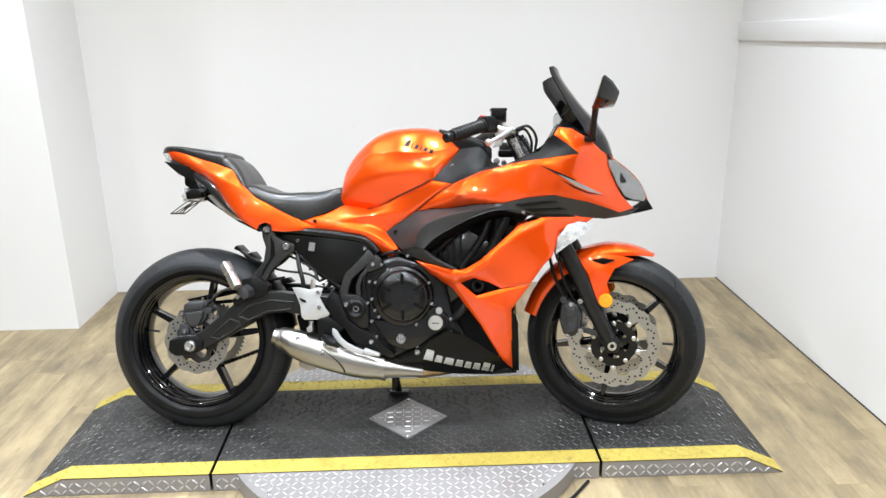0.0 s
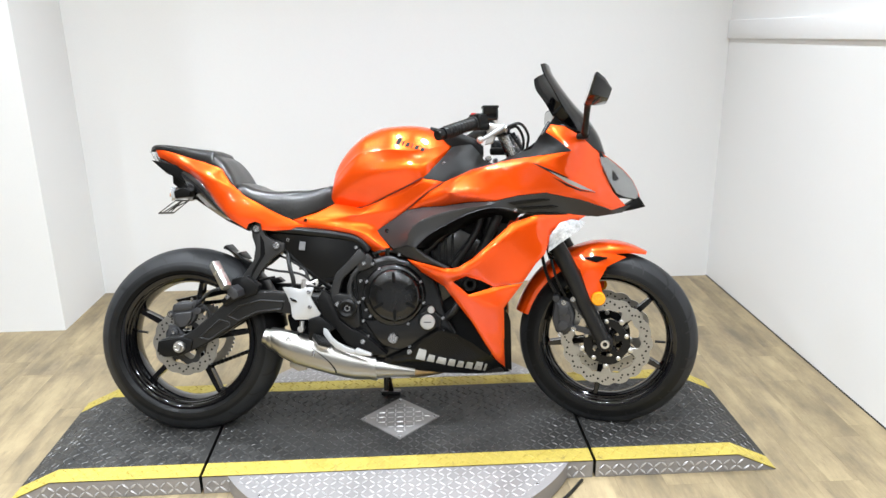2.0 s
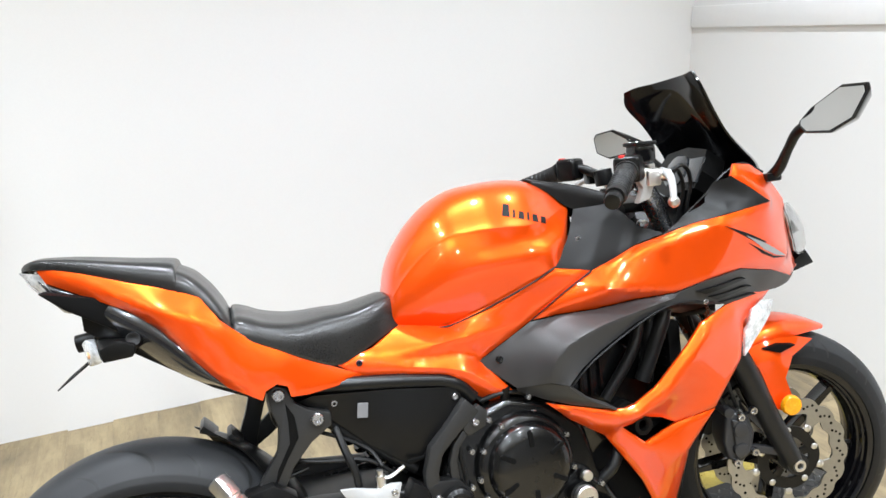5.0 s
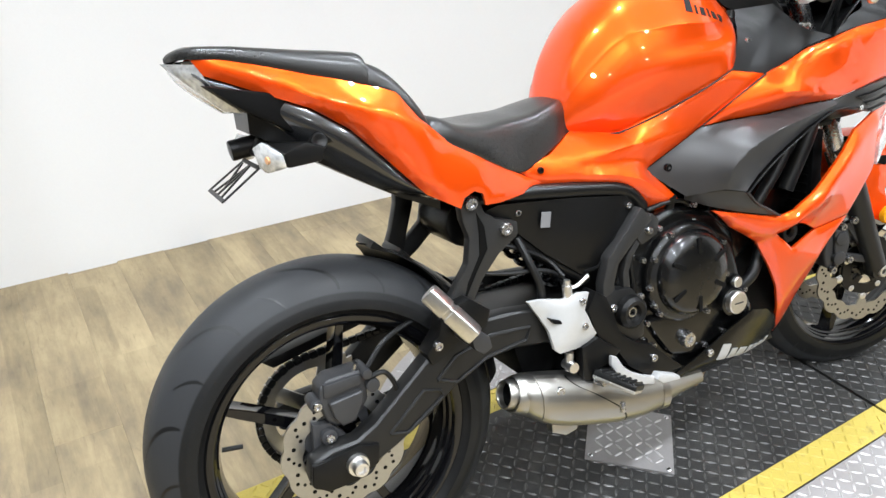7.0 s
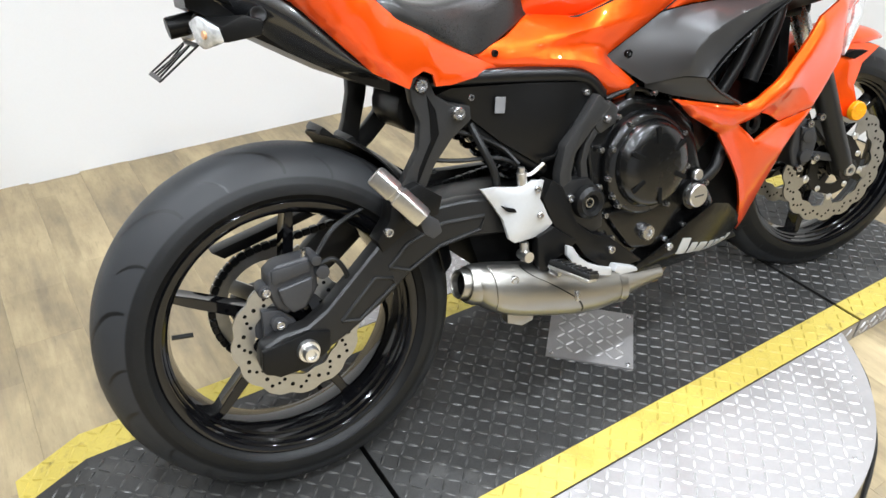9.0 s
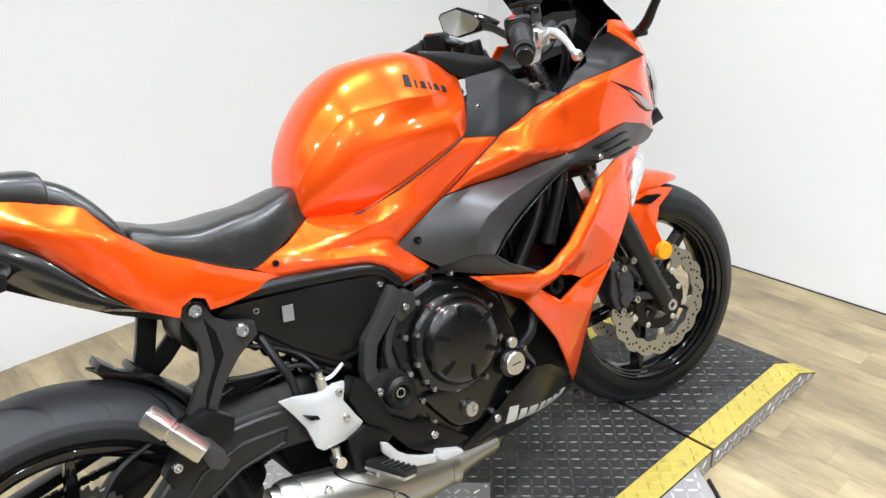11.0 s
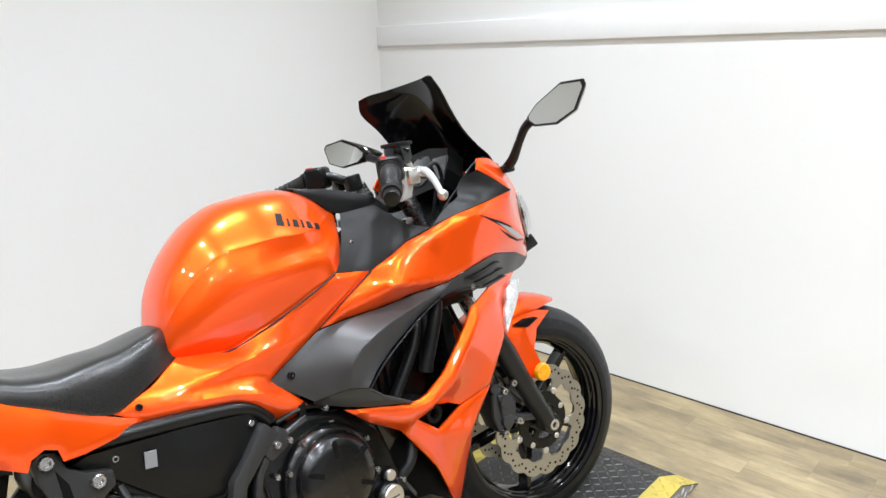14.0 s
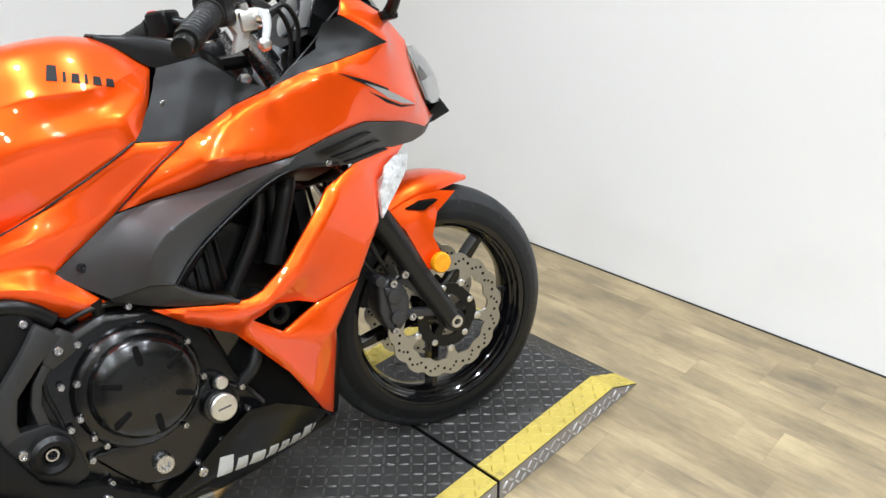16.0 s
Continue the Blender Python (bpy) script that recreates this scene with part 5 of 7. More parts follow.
mc = part("rear_master_cylinder", join(rod((-0.280, 0.155, 0.478), (-0.281, 0.155, 0.512), 0.009), rod((-0.281, 0.155, 0.505), (-0.281, 0.155, 0.522), 0.006), tube([(-0.281, 0.155, 0.508), (-0.262, 0.158, 0.508), (-0.235, 0.155, 0.520)], 0.0035, 8)), ALU, bike, "bright rear brake master cylinder")
part("rear_brake_hose", tube([(-0.345, 0.10, 0.60), (-0.335, 0.12, 0.56), (-0.322, 0.13, 0.52), (-0.318, 0.13, 0.49)], 0.0075, 10), HOSE, bike)
rest = part("footrest", prism([(-0.265, 0.393), (-0.228, 0.404), (-0.176, 0.364), (-0.203, 0.347), (-0.226, 0.340), (-0.240, 0.318), (-0.264, 0.326)], 0.148, 0.172, 0.005), BLACK_PLASTIC, bike, "black rider footrest bracket")
peg_m = Matrix.Translation((-0.216, -0.208, 0.328)) @ Matrix.Rotation(radians(22), 4, "Y") @ Matrix.Rotation(radians(26), 4, "Z")
part("peg_bar", box(-0.019, 0.019, -0.042, 0.042, -0.009, -0.002, 0.003), ALU, rest, "silver peg under its rubber").matrix_basis = peg_m
part("peg_rubber", box(-0.0205, 0.0205, -0.043, 0.041, -0.003, 0.008, 0.003), HOSE, rest, "ribbed black peg rubber").matrix_basis = peg_m
for k in range(7):
    part("peg_rib", box(-0.0200, 0.0200, -0.039 + k * 0.0110, -0.034 + k * 0.0110, 0.007, 0.0110, 0.001, 1), HOSE, rest).matrix_basis = peg_m
part("peg_feeler", rod((-0.232, 0.240, 0.304), (-0.234, 0.242, 0.286), 0.005, 10, 0.001), CHROME, rest)
part("peg_spring", rod((-0.240, 0.172, 0.322), (-0.232, 0.190, 0.320), 0.007), CHROME, rest)
part("peg_link", join(rod((-0.286, 0.160, 0.386), (-0.288, 0.162, 0.352), 0.008), rod((-0.288, 0.15, 0.362), (-0.288, 0.178, 0.362), 0.010)), ALU, rest, "bright linkage")
part("brake_pedal", prism([(-0.212, 0.368), (-0.199, 0.362), (-0.184, 0.338), (-0.166, 0.322), (-0.140, 0.308), (-0.108, 0.296), (-0.112, 0.281), (-0.150, 0.292), (-0.176, 0.306), (-0.198, 0.326), (-0.213, 0.348)], 0.178, 0.187, 0.003), SILVER, bike, "silver rear brake pedal")
part("pedal_pad", prism([(-0.114, 0.294), (-0.106, 0.305), (-0.058, 0.287), (-0.056, 0.279), (-0.100, 0.283)], 0.176, 0.198, 0.004), SILVER, bike)

# passenger hanger and peg
hang = part("passenger_hanger", prism([(-0.462, 0.690), (-0.448, 0.702), (-0.425, 0.694), (-0.415, 0.664), (-0.392, 0.648), (-0.352, 0.636), (-0.352, 0.612), (-0.392, 0.586), (-0.428, 0.548), (-0.455, 0.500), (-0.478, 0.470), (-0.505, 0.462), (-0.520, 0.480), (-0.492, 0.528), (-0.455, 0.580), (-0.448, 0.625), (-0.458, 0.655)], 0.098, 0.120, 0.005), FRAME_GREY, bike, "charcoal painted passenger peg hanger")
# Thin near-black plate, proud of the hanger, stands in for a shaded recess
part("hanger_recess", prism([(-0.432, 0.668), (-0.418, 0.640), (-0.415, 0.600), (-0.440, 0.562), (-0.470, 0.510), (-0.458, 0.548), (-0.432, 0.592), (-0.430, 0.630)], 0.118, 0.1215, 0.001, 1), DARK_GAP, hang)
for x, z in ((-0.442, 0.684), (-0.378, 0.628)):
    bolt(hang, x, 0.122, z, 0.0115, 0.007, CHROME)
PEG_A, PEG_B = Vector((-0.563, 0.186, 0.576)), Vector((-0.508, 0.230, 0.502))
peg_axis = (PEG_B - PEG_A).normalized()
peg_side = peg_axis.cross(Vector((0, 0, 1))).normalized()
peg_up = peg_side.cross(peg_axis)
peg_rings = []
for f, g in ((0.0, 0.70), (0.02, 0.92), (0.05, 1.0), (0.40, 1.0), (0.42, 0.86), (0.47, 0.86), (0.49, 1.0), (0.93, 1.0), (1.0, 0.90)):
    ring = []
    for k in range(20):
        c, d = math.cos(2 * math.pi * k / 20), math.sin(2 * math.pi * k / 20)
        q = PEG_A.lerp(PEG_B, f) + peg_side * (0.0140 * g * math.copysign(abs(c) ** 0.26, c)) + peg_up * (0.0140 * g * math.copysign(abs(d) ** 0.26, d))
        ring.append(tuple(q))
    peg_rings.append(ring)
part("passenger_peg", ring_loft(peg_rings), ALU, hang, "silver folding passenger peg")
part("peg_hinge", prism([(-0.512, 0.498), (-0.498, 0.506), (-0.478, 0.490), (-0.474, 0.470), (-0.490, 0.462), (-0.506, 0.474)], 0.150, 0.222, 0.003), CALIPER, hang, "dark cast hinge block of the peg")
for f in (0.57, 0.72):
    q = PEG_A.lerp(PEG_B, f) + peg_side * 0.0142
    b = lathe([(0.0, -0.003), (0.004, -0.003), (0.0055, -0.001), (0.0055, 0.004), (0.0, 0.004)], 12)
    o = part("peg_stud", b, CHROME, hang)
    o.location = (q.x, -q.y, q.z)
part("peg_pivot", rod((-0.488, 0.15, 0.478), (-0.488, 0.212, 0.478), 0.011), CHROME, hang)
part("hanger_left", strip([(-0.462, 0.700), (-0.470, 0.650), (-0.486, 0.600), (-0.503, 0.552), (-0.512, 0.480)], (0.044, 0.036, 0.034, 0.040, 0.044), -0.120, -0.098, 0.004), SWINGARM, hang)
part("hanger_fork", strip([(-0.405, 0.650), (-0.424, 0.602), (-0.462, 0.568), (-0.500, 0.545)], (0.050, 0.036, 0.034, 0.036), -0.118, -0.100, 0.004), SWINGARM, hang)
part("battery_tray", rod((-0.413, -0.065, 0.634), (-0.413, 0.055, 0.634), 0.046, 24, 0.010), BLACK_PLASTIC, bike, "rounded black tray under the seat")
spring = []
for k in range(60):
    a = k / 60 * 2 * math.pi * 6
    f = k / 59
    spring.append((-0.335 + 0.12 * f + 0.028 * math.sin(a) * 0.75, 0.03 + 0.028 * math.cos(a), 0.60 - 0.115 * f + 0.028 * math.sin(a) * 0.66))
part("shock_spring", tube(spring, 0.006, 8, 2), BLACK_GLOSS, bike, "black shock spring")
part("shock_body", rod((-0.345, 0.03, 0.61), (-0.20, 0.03, 0.47), 0.016), CHROME, bike)
for pts in ([(-0.44, 0.09, 0.555), (-0.38, 0.11, 0.545), (-0.30, 0.12, 0.535), (-0.25, 0.12, 0.50)], [(-0.40, 0.07, 0.60), (-0.34, 0.10, 0.58), (-0.29, 0.11, 0.55), (-0.27, 0.13, 0.52)]):
    part("cable", tube(pts, 0.004, 8), HOSE, bike)

# Block hides the view under the engine; its near-black paints shade there
part("collector_box", prism([(-0.36, 0.395), (-0.10, 0.385), (-0.05, 0.30), (0.08, 0.235), (-0.05, 0.215), (-0.22, 0.27), (-0.34, 0.32)], -0.10, 0.085, 0.015), DARK_GAP, bike, "near-black block for the exhaust chamber and shade under the engine")

# ---- silencer ----
SIL = [(-0.390, 0.140, 0.326, 0.0335, 0.0345), (-0.376, 0.142, 0.320, 0.0405, 0.0395), (-0.348, 0.143, 0.308, 0.0475, 0.0445), (-0.300, 0.143, 0.292, 0.0520, 0.0480), (-0.200, 0.138, 0.264, 0.0535, 0.0490), (-0.127, 0.130, 0.2435, 0.0500, 0.0460), (-0.060, 0.124, 0.2315, 0.0410, 0.0395)]
sil = part("silencer", oval_loft(SIL, 36, 6, 2.2), STAINLESS, bike, "short brushed stainless steel silencer")
TIP = Matrix.Translation((-0.392, -0.140, 0.3265)) @ Matrix.Rotation(radians(16), 4, "Y")
part("silencer_tip", moved(lathe([(0.0225, 0.030), (0.0225, -0.022), (0.0235, -0.025), (0.0255, -0.025), (0.0265, -0.022), (0.0270, -0.008), (0.0300, -0.010), (0.0320, -0.010), (0.0350, -0.004), (0.0372, 0.006), (0.0376, 0.016)], 40, "X"), TIP), STAINLESS, sil, "polished round outlet")
part("outlet_bore", moved(lathe([(0.0, 0.028), (0.0223, 0.028), (0.0223, -0.012)], 28, "X"), TIP), DARK_GAP, sil)
part("silencer_joint", oval_loft([(-0.068, 0.124, 0.232, 0.043, 0.042), (-0.048, 0.122, 0.228, 0.043, 0.042)], 32, 2, 2.2), STAINLESS, sil)
part("link_pipe", oval_loft([(-0.055, 0.122, 0.229, 0.037, 0.037), (0.0, 0.115, 0.223, 0.028, 0.028), (0.075, 0.106, 0.213, 0.0175, 0.019)], 28, 4), STAINLESS, sil)
def on_silencer(x, deg, lift):
    """A point on the silencer's skin, by its place along it and its angle up from the machine's right."""
    k = max(i for i in range(len(SIL) - 1) if SIL[i][0] <= x)
    f = (x - SIL[k][0]) / (SIL[k + 1][0] - SIL[k][0])
    _, s_, z, h_, w_ = (a + (b - a) * f for a, b in zip(SIL[k], SIL[k + 1]))
    c, d = math.cos(radians(deg)), math.sin(radians(deg))
    return (x, s_ + (w_ + lift) * math.copysign(abs(c) ** 0.91, c), z + (h_ + lift) * math.copysign(abs(d) ** 0.91, d))


def shield_end(q):
    """How far along the silencer the heat shield reaches, by the angle round it: an S-shaped edge."""
    ends = ((-46, -0.178), (-25, -0.180), (-5, -0.195), (18, -0.240), (42, -0.285), (60, -0.300), (78, -0.300))
    k = max(i for i in range(len(ends) - 1) if ends[i][0] <= q)
    (a, x0), (b, x1) = ends[k], ends[k + 1]
    return x0 + (x1 - x0) * (q - a) / (b - a)


shield = [[on_silencer(-0.362 + (shield_end(q) + 0.362) * f, q, 0.0035) for q in (-42, -25, -5, 6, 18, 30, 42, 60, 75)] for f in (0, 0.08, 0.3, 0.6, 0.92, 1.0)]
part("heat_shield", skin(shield, 0.003, 4, 4), STAINLESS, sil, "polished heat shield")
# Dark strip stands in for shade in the gap at the shield's edge
gap = [[on_silencer(shield_end(q) + d, q, 0.0020) for q in (-42, -25, -5, 6, 18, 30, 42, 60, 75)] for d in (-0.015, 0.0, 0.006)]
part("shield_edge", skin(gap, 0.002, 3, 4), BLACK_SATIN, sil, "dark strip painting gap shade along the heat shield")
for x, s_, z in ((-0.325, 0.186, 0.330),):
    bolt(sil, x, s_ - 0.002, z, 0.0085, 0.004, CHROME)
part("silencer_strap", prism([(-0.33, 0.262), (-0.30, 0.248), (-0.27, 0.248), (-0.275, 0.226), (-0.30, 0.222), (-0.330, 0.236)], 0.14, 0.160, 0.003), STAINLESS, sil)

# ---- belly pan ----
belly_out = [(-0.028, 0.250, 0.146), (-0.022, 0.260, 0.150), (0.020, 0.279, 0.153), (0.064, 0.302, 0.159), (0.110, 0.334, 0.170), (0.159, 0.362, 0.180), (0.215, 0.345, 0.165), (0.265, 0.310, 0.140), (0.330, 0.256, 0.092), (0.372, 0.218, 0.046),
             (0.392, 0.194, 0.016), (0.320, 0.192, 0.034), (0.245, 0.196, 0.060), (0.150, 0.206, 0.092), (0.057, 0.222, 0.118)]
belly = both("belly_pan", lambda: panel(belly_out, [], 0.004, 0.012, creases=([(-0.022, 0.258, 0.152), (0.09, 0.262, 0.154), (0.20, 0.245, 0.132), (0.30, 0.222, 0.085)],), roll=0.003), BELLY_BLACK, "black plastic belly pan")
part("belly_floor", prism([(-0.02, 0.225), (0.10, 0.205), (0.30, 0.195), (0.37, 0.20), (0.36, 0.215), (0.10, 0.235)], -0.05, 0.05, 0.004), BLACK_PLASTIC, bike)
marks = blocks(0.080, 0.264, 0.968, -0.252, (0.030, 0.024, 0.032, 0.024, 0.022, 0.024, 0.026, 0.008), (0.035, 0.024, 0.023, 0.024, 0.023, 0.024, 0.031, 0.027), 0.26, 0.0062)
bars_on("wordmark", marks, on_surface(belly), 0.0015, LETTER, belly)
bolt(belly, 0.060, 0.157, 0.287, 0.008, 0.004, CHROME)
part("side_stand", tube([(-0.06, -0.12, 0.26), (-0.05, -0.17, 0.14), (-0.04, -0.205, 0.065)], 0.012, 12), BLACK_SATIN, bike, "black side stand")
part("stand_foot", prism([(-0.075, 0.058), (-0.005, 0.058), (-0.005, 0.072), (-0.075, 0.072)], -0.235, -0.185, 0.003), BLACK_SATIN, bike)
part("lower_link", rod((-0.036, -0.02, 0.20), (-0.036, -0.02, 0.118), 0.009), BLACK_SATIN, bike)

# ---- tank and seats ----
TANK = [
    (-0.210, [(0, 0.806), (0.025, 0.804), (0.044, 0.796), (0.053, 0.786), (0.054, 0.776), (0.050, 0.764)]),
    (-0.192, [(0, 0.880), (0.044, 0.872), (0.070, 0.836), (0.077, 0.812), (0.074, 0.788), (0.059, 0.763)]),
    (-0.156, [(0, 0.941), (0.056, 0.927), (0.090, 0.881), (0.105, 0.842), (0.101, 0.802), (0.070, 0.757)]),
    (-0.104, [(0, 0.990), (0.070, 0.973), (0.115, 0.925), (0.130, 0.884), (0.128, 0.830), (0.082, 0.752)]),
    (-0.052, [(0, 1.016), (0.074, 0.997), (0.134, 0.933), (0.144, 0.895), (0.147, 0.850), (0.102, 0.770)]),
    (0.000, [(0, 1.024), (0.082, 1.007), (0.148, 0.937), (0.149, 0.900), (0.156, 0.862), (0.126, 0.794)]),
    (0.060, [(0, 1.027), (0.080, 1.008), (0.147, 0.934), (0.149, 0.905), (0.159, 0.872), (0.144, 0.822)]),
    (0.106, [(0, 1.022), (0.067, 1.002), (0.126, 0.938), (0.136, 0.912), (0.154, 0.884), (0.155, 0.846)]),
    (0.150, [(0, 1.008), (0.052, 0.988), (0.092, 0.950), (0.108, 0.928), (0.120, 0.910), (0.122, 0.892)]),
    (0.192, [(0, 0.972), (0.026, 0.968), (0.044, 0.962), (0.050, 0.958), (0.054, 0.954), (0.057, 0.950)])]


def creased(half, k, f):
    """Adds points close to the k-th, so that the section turns sharply there."""
    def mixed(a, b):
        return (a[0] + (b[0] - a[0]) * f, a[1] + (b[1] - a[1]) * f)
    return half[:k] + [mixed(half[k], half[k - 1]), half[k], mixed(half[k], half[k + 1])] + half[k + 1:]


tank = part("fuel_tank", body_loft([(x, creased(h_, 2, 0.16)) for x, h_ in TANK], 6, 4), ORANGE, bike, "orange pearl painted fuel tank")
bars_on("emblem", blocks(0.016, 0.957, 0.962, -0.27, (0.015, 0.005, 0.012, 0.005, 0.013, 0.013), (0.023, 0.015, 0.014, 0.015, 0.013, 0.012), 0.40, 0.0065), on_surface(tank), 0.0012, LETTER_DARK, tank)


def pad(stations, name, label, thick):
    rows = []
    for x, zc, ze, w in stations:
        half = [(w * 0.985, ze - 0.004), (w, ze + 0.03 * (zc - ze)), (w * 0.985, ze + 0.36 * (zc - ze)), (w * 0.93, ze + 0.68 * (zc - ze)), (w * 0.78, ze + 0.91 * (zc - ze)), (w * 0.45, zc - 0.002)]
        rows.append([(x, -a, b) for a, b in half] + [(x, 0, zc)] + [(x, a, b) for a, b in half[::-1]])
    return part(name, skin(rows, thick, 4, 4), SEAT, bike, label)


pad([(-0.858, 0.958, 0.955, 0.010), (-0.848, 0.966, 0.957, 0.026), (-0.826, 0.972, 0.957, 0.044), (-0.785, 0.970, 0.953, 0.058), (-0.749, 0.966, 0.944, 0.070), (-0.667, 0.954, 0.919, 0.096), (-0.610, 0.947, 0.900, 0.113), (-0.592, 0.942, 0.896, 0.117), (-0.587, 0.930, 0.893, 0.116)], "passenger_seat", "black vinyl passenger seat pad", 0.014)
pad([(-0.602, 0.932, 0.894, 0.113), (-0.586, 0.929, 0.889, 0.119), (-0.560, 0.914, 0.872, 0.126), (-0.534, 0.884, 0.848, 0.132), (-0.515, 0.852, 0.826, 0.134), (-0.506, 0.828, 0.812, 0.133), (-0.502, 0.812, 0.804, 0.130)], "seat_bolster", "black vinyl bolster behind the rider seat", 0.012)
pad([(-0.508, 0.812, 0.800, 0.120), (-0.505, 0.829, 0.800, 0.128), (-0.496, 0.836, 0.798, 0.133), (-0.474, 0.830, 0.790, 0.135), (-0.444, 0.817, 0.776, 0.132), (-0.392, 0.808, 0.748, 0.124), (-0.331, 0.811, 0.720, 0.106), (-0.285, 0.812, 0.732, 0.094), (-0.235, 0.822, 0.752, 0.078), (-0.205, 0.826, 0.764, 0.062), (-0.192, 0.804, 0.766, 0.058)], "rider_seat", "black vinyl rider seat", 0.02)
part("seat_base", prism([(-0.82, 0.915), (-0.60, 0.868), (-0.50, 0.79), (-0.33, 0.71), (-0.20, 0.745), (-0.20, 0.70), (-0.34, 0.67), (-0.50, 0.70), (-0.65, 0.80), (-0.78, 0.88)], -0.052, 0.052, 0.005), DARK_GAP, bike)

# ---- tail ----
tail_out = [(-0.826, 0.952, 0.042), (-0.811, 0.955, 0.050), (-0.749, 0.940, 0.070), (-0.667, 0.915, 0.097), (-0.599, 0.897, 0.113), (-0.553, 0.880, 0.127), (-0.525, 0.836, 0.136), (-0.488, 0.802, 0.137), (-0.444, 0.774, 0.132), (-0.391, 0.744, 0.122), (-0.337, 0.716, 0.108), (-0.280, 0.688, 0.095), (-0.334, 0.680, 0.115), (-0.387, 0.677, 0.130), (-0.420, 0.680, 0.138), (-0.424, 0.700, 0.140), (-0.442, 0.708, 0.143), (-0.462, 0.700, 0.145), (-0.470, 0.684, 0.145), (-0.525, 0.716, 0.136), (-0.563, 0.758, 0.133), (-0.596, 0.796, 0.127), (-0.627, 0.831, 0.117), (-0.674, 0.866, 0.099), (-0.754, 0.902, 0.069), (-0.812, 0.928, 0.049)]
both("tail_panel", lambda: panel(tail_out, [(-0.43, 0.738, 0.146), (-0.36, 0.700, 0.122)], 0.004, 0.007, rim=0.006, roll=0.003, crisp=0.7, ease=3, creases=([(-0.80, 0.938, 0.056), (-0.72, 0.906, 0.094), (-0.664, 0.877, 0.124), (-0.616, 0.836, 0.146), (-0.577, 0.790, 0.153), (-0.540, 0.746, 0.153), (-0.490, 0.716, 0.151)], [(-0.664, 0.877, 0.124), (-0.618, 0.866, 0.150), (-0.570, 0.846, 0.158), (-0.522, 0.828, 0.148)])), ORANGE, "orange pearl painted tail fairing")
bolt(bike, -0.286, 0.098, 0.712, 0.006, 0.003, BLACK_SATIN)
UNDER_TOP = ((-0.826, 0.049, 0.932), (-0.754, 0.068, 0.903), (-0.674, 0.097, 0.868), (-0.627, 0.115, 0.833), (-0.596, 0.125, 0.798), (-0.563, 0.131, 0.760), (-0.515, 0.133, 0.714))
UNDER_LOW = ((-0.800, 0.044, 0.898), (-0.748, 0.048, 0.856), (-0.696, 0.062, 0.812), (-0.655, 0.070, 0.778), (-0.615, 0.077, 0.748), (-0.571, 0.086, 0.722), (-0.500, 0.108, 0.698))
both("undertail_panel", lambda: skin([[tuple(a + (b - a) * f + (0.016 * math.sin(math.pi * max(f, 0.0)) * min(1.0, (p[0] + 0.826) / 0.16) - 0.010 * max(0.0, 1 - f * 4) if k == 1 else 0.0) for k, (a, b) in enumerate(zip(p, q))) for p, q in zip(UNDER_TOP, UNDER_LOW)] for f in (-0.06, 0.12, 0.45, 0.75, 1.0)], 0.004, 5, 4), UNDERTAIL, "glossy black undertail panel")
part("undertail_tray", ring_loft([[(x, -w, z1), (x, w, z1), (x, w * 1.1, z0), (x, -w * 1.1, z0)] for x, w, z0, z1 in ((-0.76, 0.05, 0.87, 0.835), (-0.70, 0.066, 0.86, 0.80), (-0.62, 0.075, 0.83, 0.750), (-0.55, 0.085, 0.78, 0.708), (-0.48, 0.085, 0.74, 0.675))]), BLACK_PLASTIC, bike, "black plastic undertail tray")
nib = part("tail_nib", lathe([(0.0, -0.005), (0.006, -0.005), (0.009, -0.007), (0.012, -0.007), (0.0135, -0.003), (0.0135, 0.012)], 24), BLACK_PLASTIC, bike, "round black plug in the undertail")
nib.location, nib.rotation_euler = (-0.672, -0.080, 0.816), (radians(-18), 0, 0)
# tail lamp: clear lens over a bright reflector, round the tail's end
lens_rows = []
for u in (-1, -0.85, -0.5, 0, 0.5, 0.85, 1):
    w_ = abs(u)
    back = -0.858 + 0.050 * w_ ** 2.2
    lens_rows.append([(back + 0.004, u * 0.043, 0.947), (back + 0.004, u * 0.046, 0.930), (back + 0.030 - 0.008 * w_, u * 0.049, 0.900), (back + 0.070 - 0.02 * w_, u * 0.047, 0.868)])
lamp = part("tail_lamp", skin(lens_rows, 0.003, 4, 4), LENS, bike, "clear tail lamp lens")
inner_rows = [[(x + 0.010, s_ * 0.93, z + 0.004) for x, s_, z in r_] for r_ in lens_rows]
part("lamp_reflector", skin(inner_rows, 0.002, 3, 3), REFLECTOR, lamp)
both("lamp_wing", lambda: panel([(-0.864, 0.950, 0.006), (-0.816, 0.945, 0.047), (-0.813, 0.925, 0.051), (-0.796, 0.899, 0.054), (-0.766, 0.867, 0.052), (-0.790, 0.872, 0.036), (-0.822, 0.905, 0.022), (-0.850, 0.934, 0.010)], [], 0.004, 0.01, creases=([(-0.840, 0.938, 0.032), (-0.815, 0.912, 0.044), (-0.785, 0.878, 0.046)],)), CLEAR, "lamp wing with a clear lens's sparkle put into its colour")
# number plate holder and small lamps
holder = part("plate_holder", join(prism([(-0.745, 0.825), (-0.700, 0.822), (-0.705, 0.790), (-0.735, 0.785), (-0.76, 0.80)], -0.03, 0.03, 0.004), rod((-0.785, 0.0, 0.806), (-0.72, 0.0, 0.815), 0.017, 16, 0.003), rod((-0.735, -0.09, 0.795), (-0.735, 0.075, 0.795), 0.007, 10)), BLACK_PLASTIC, bike, "black number plate holder")
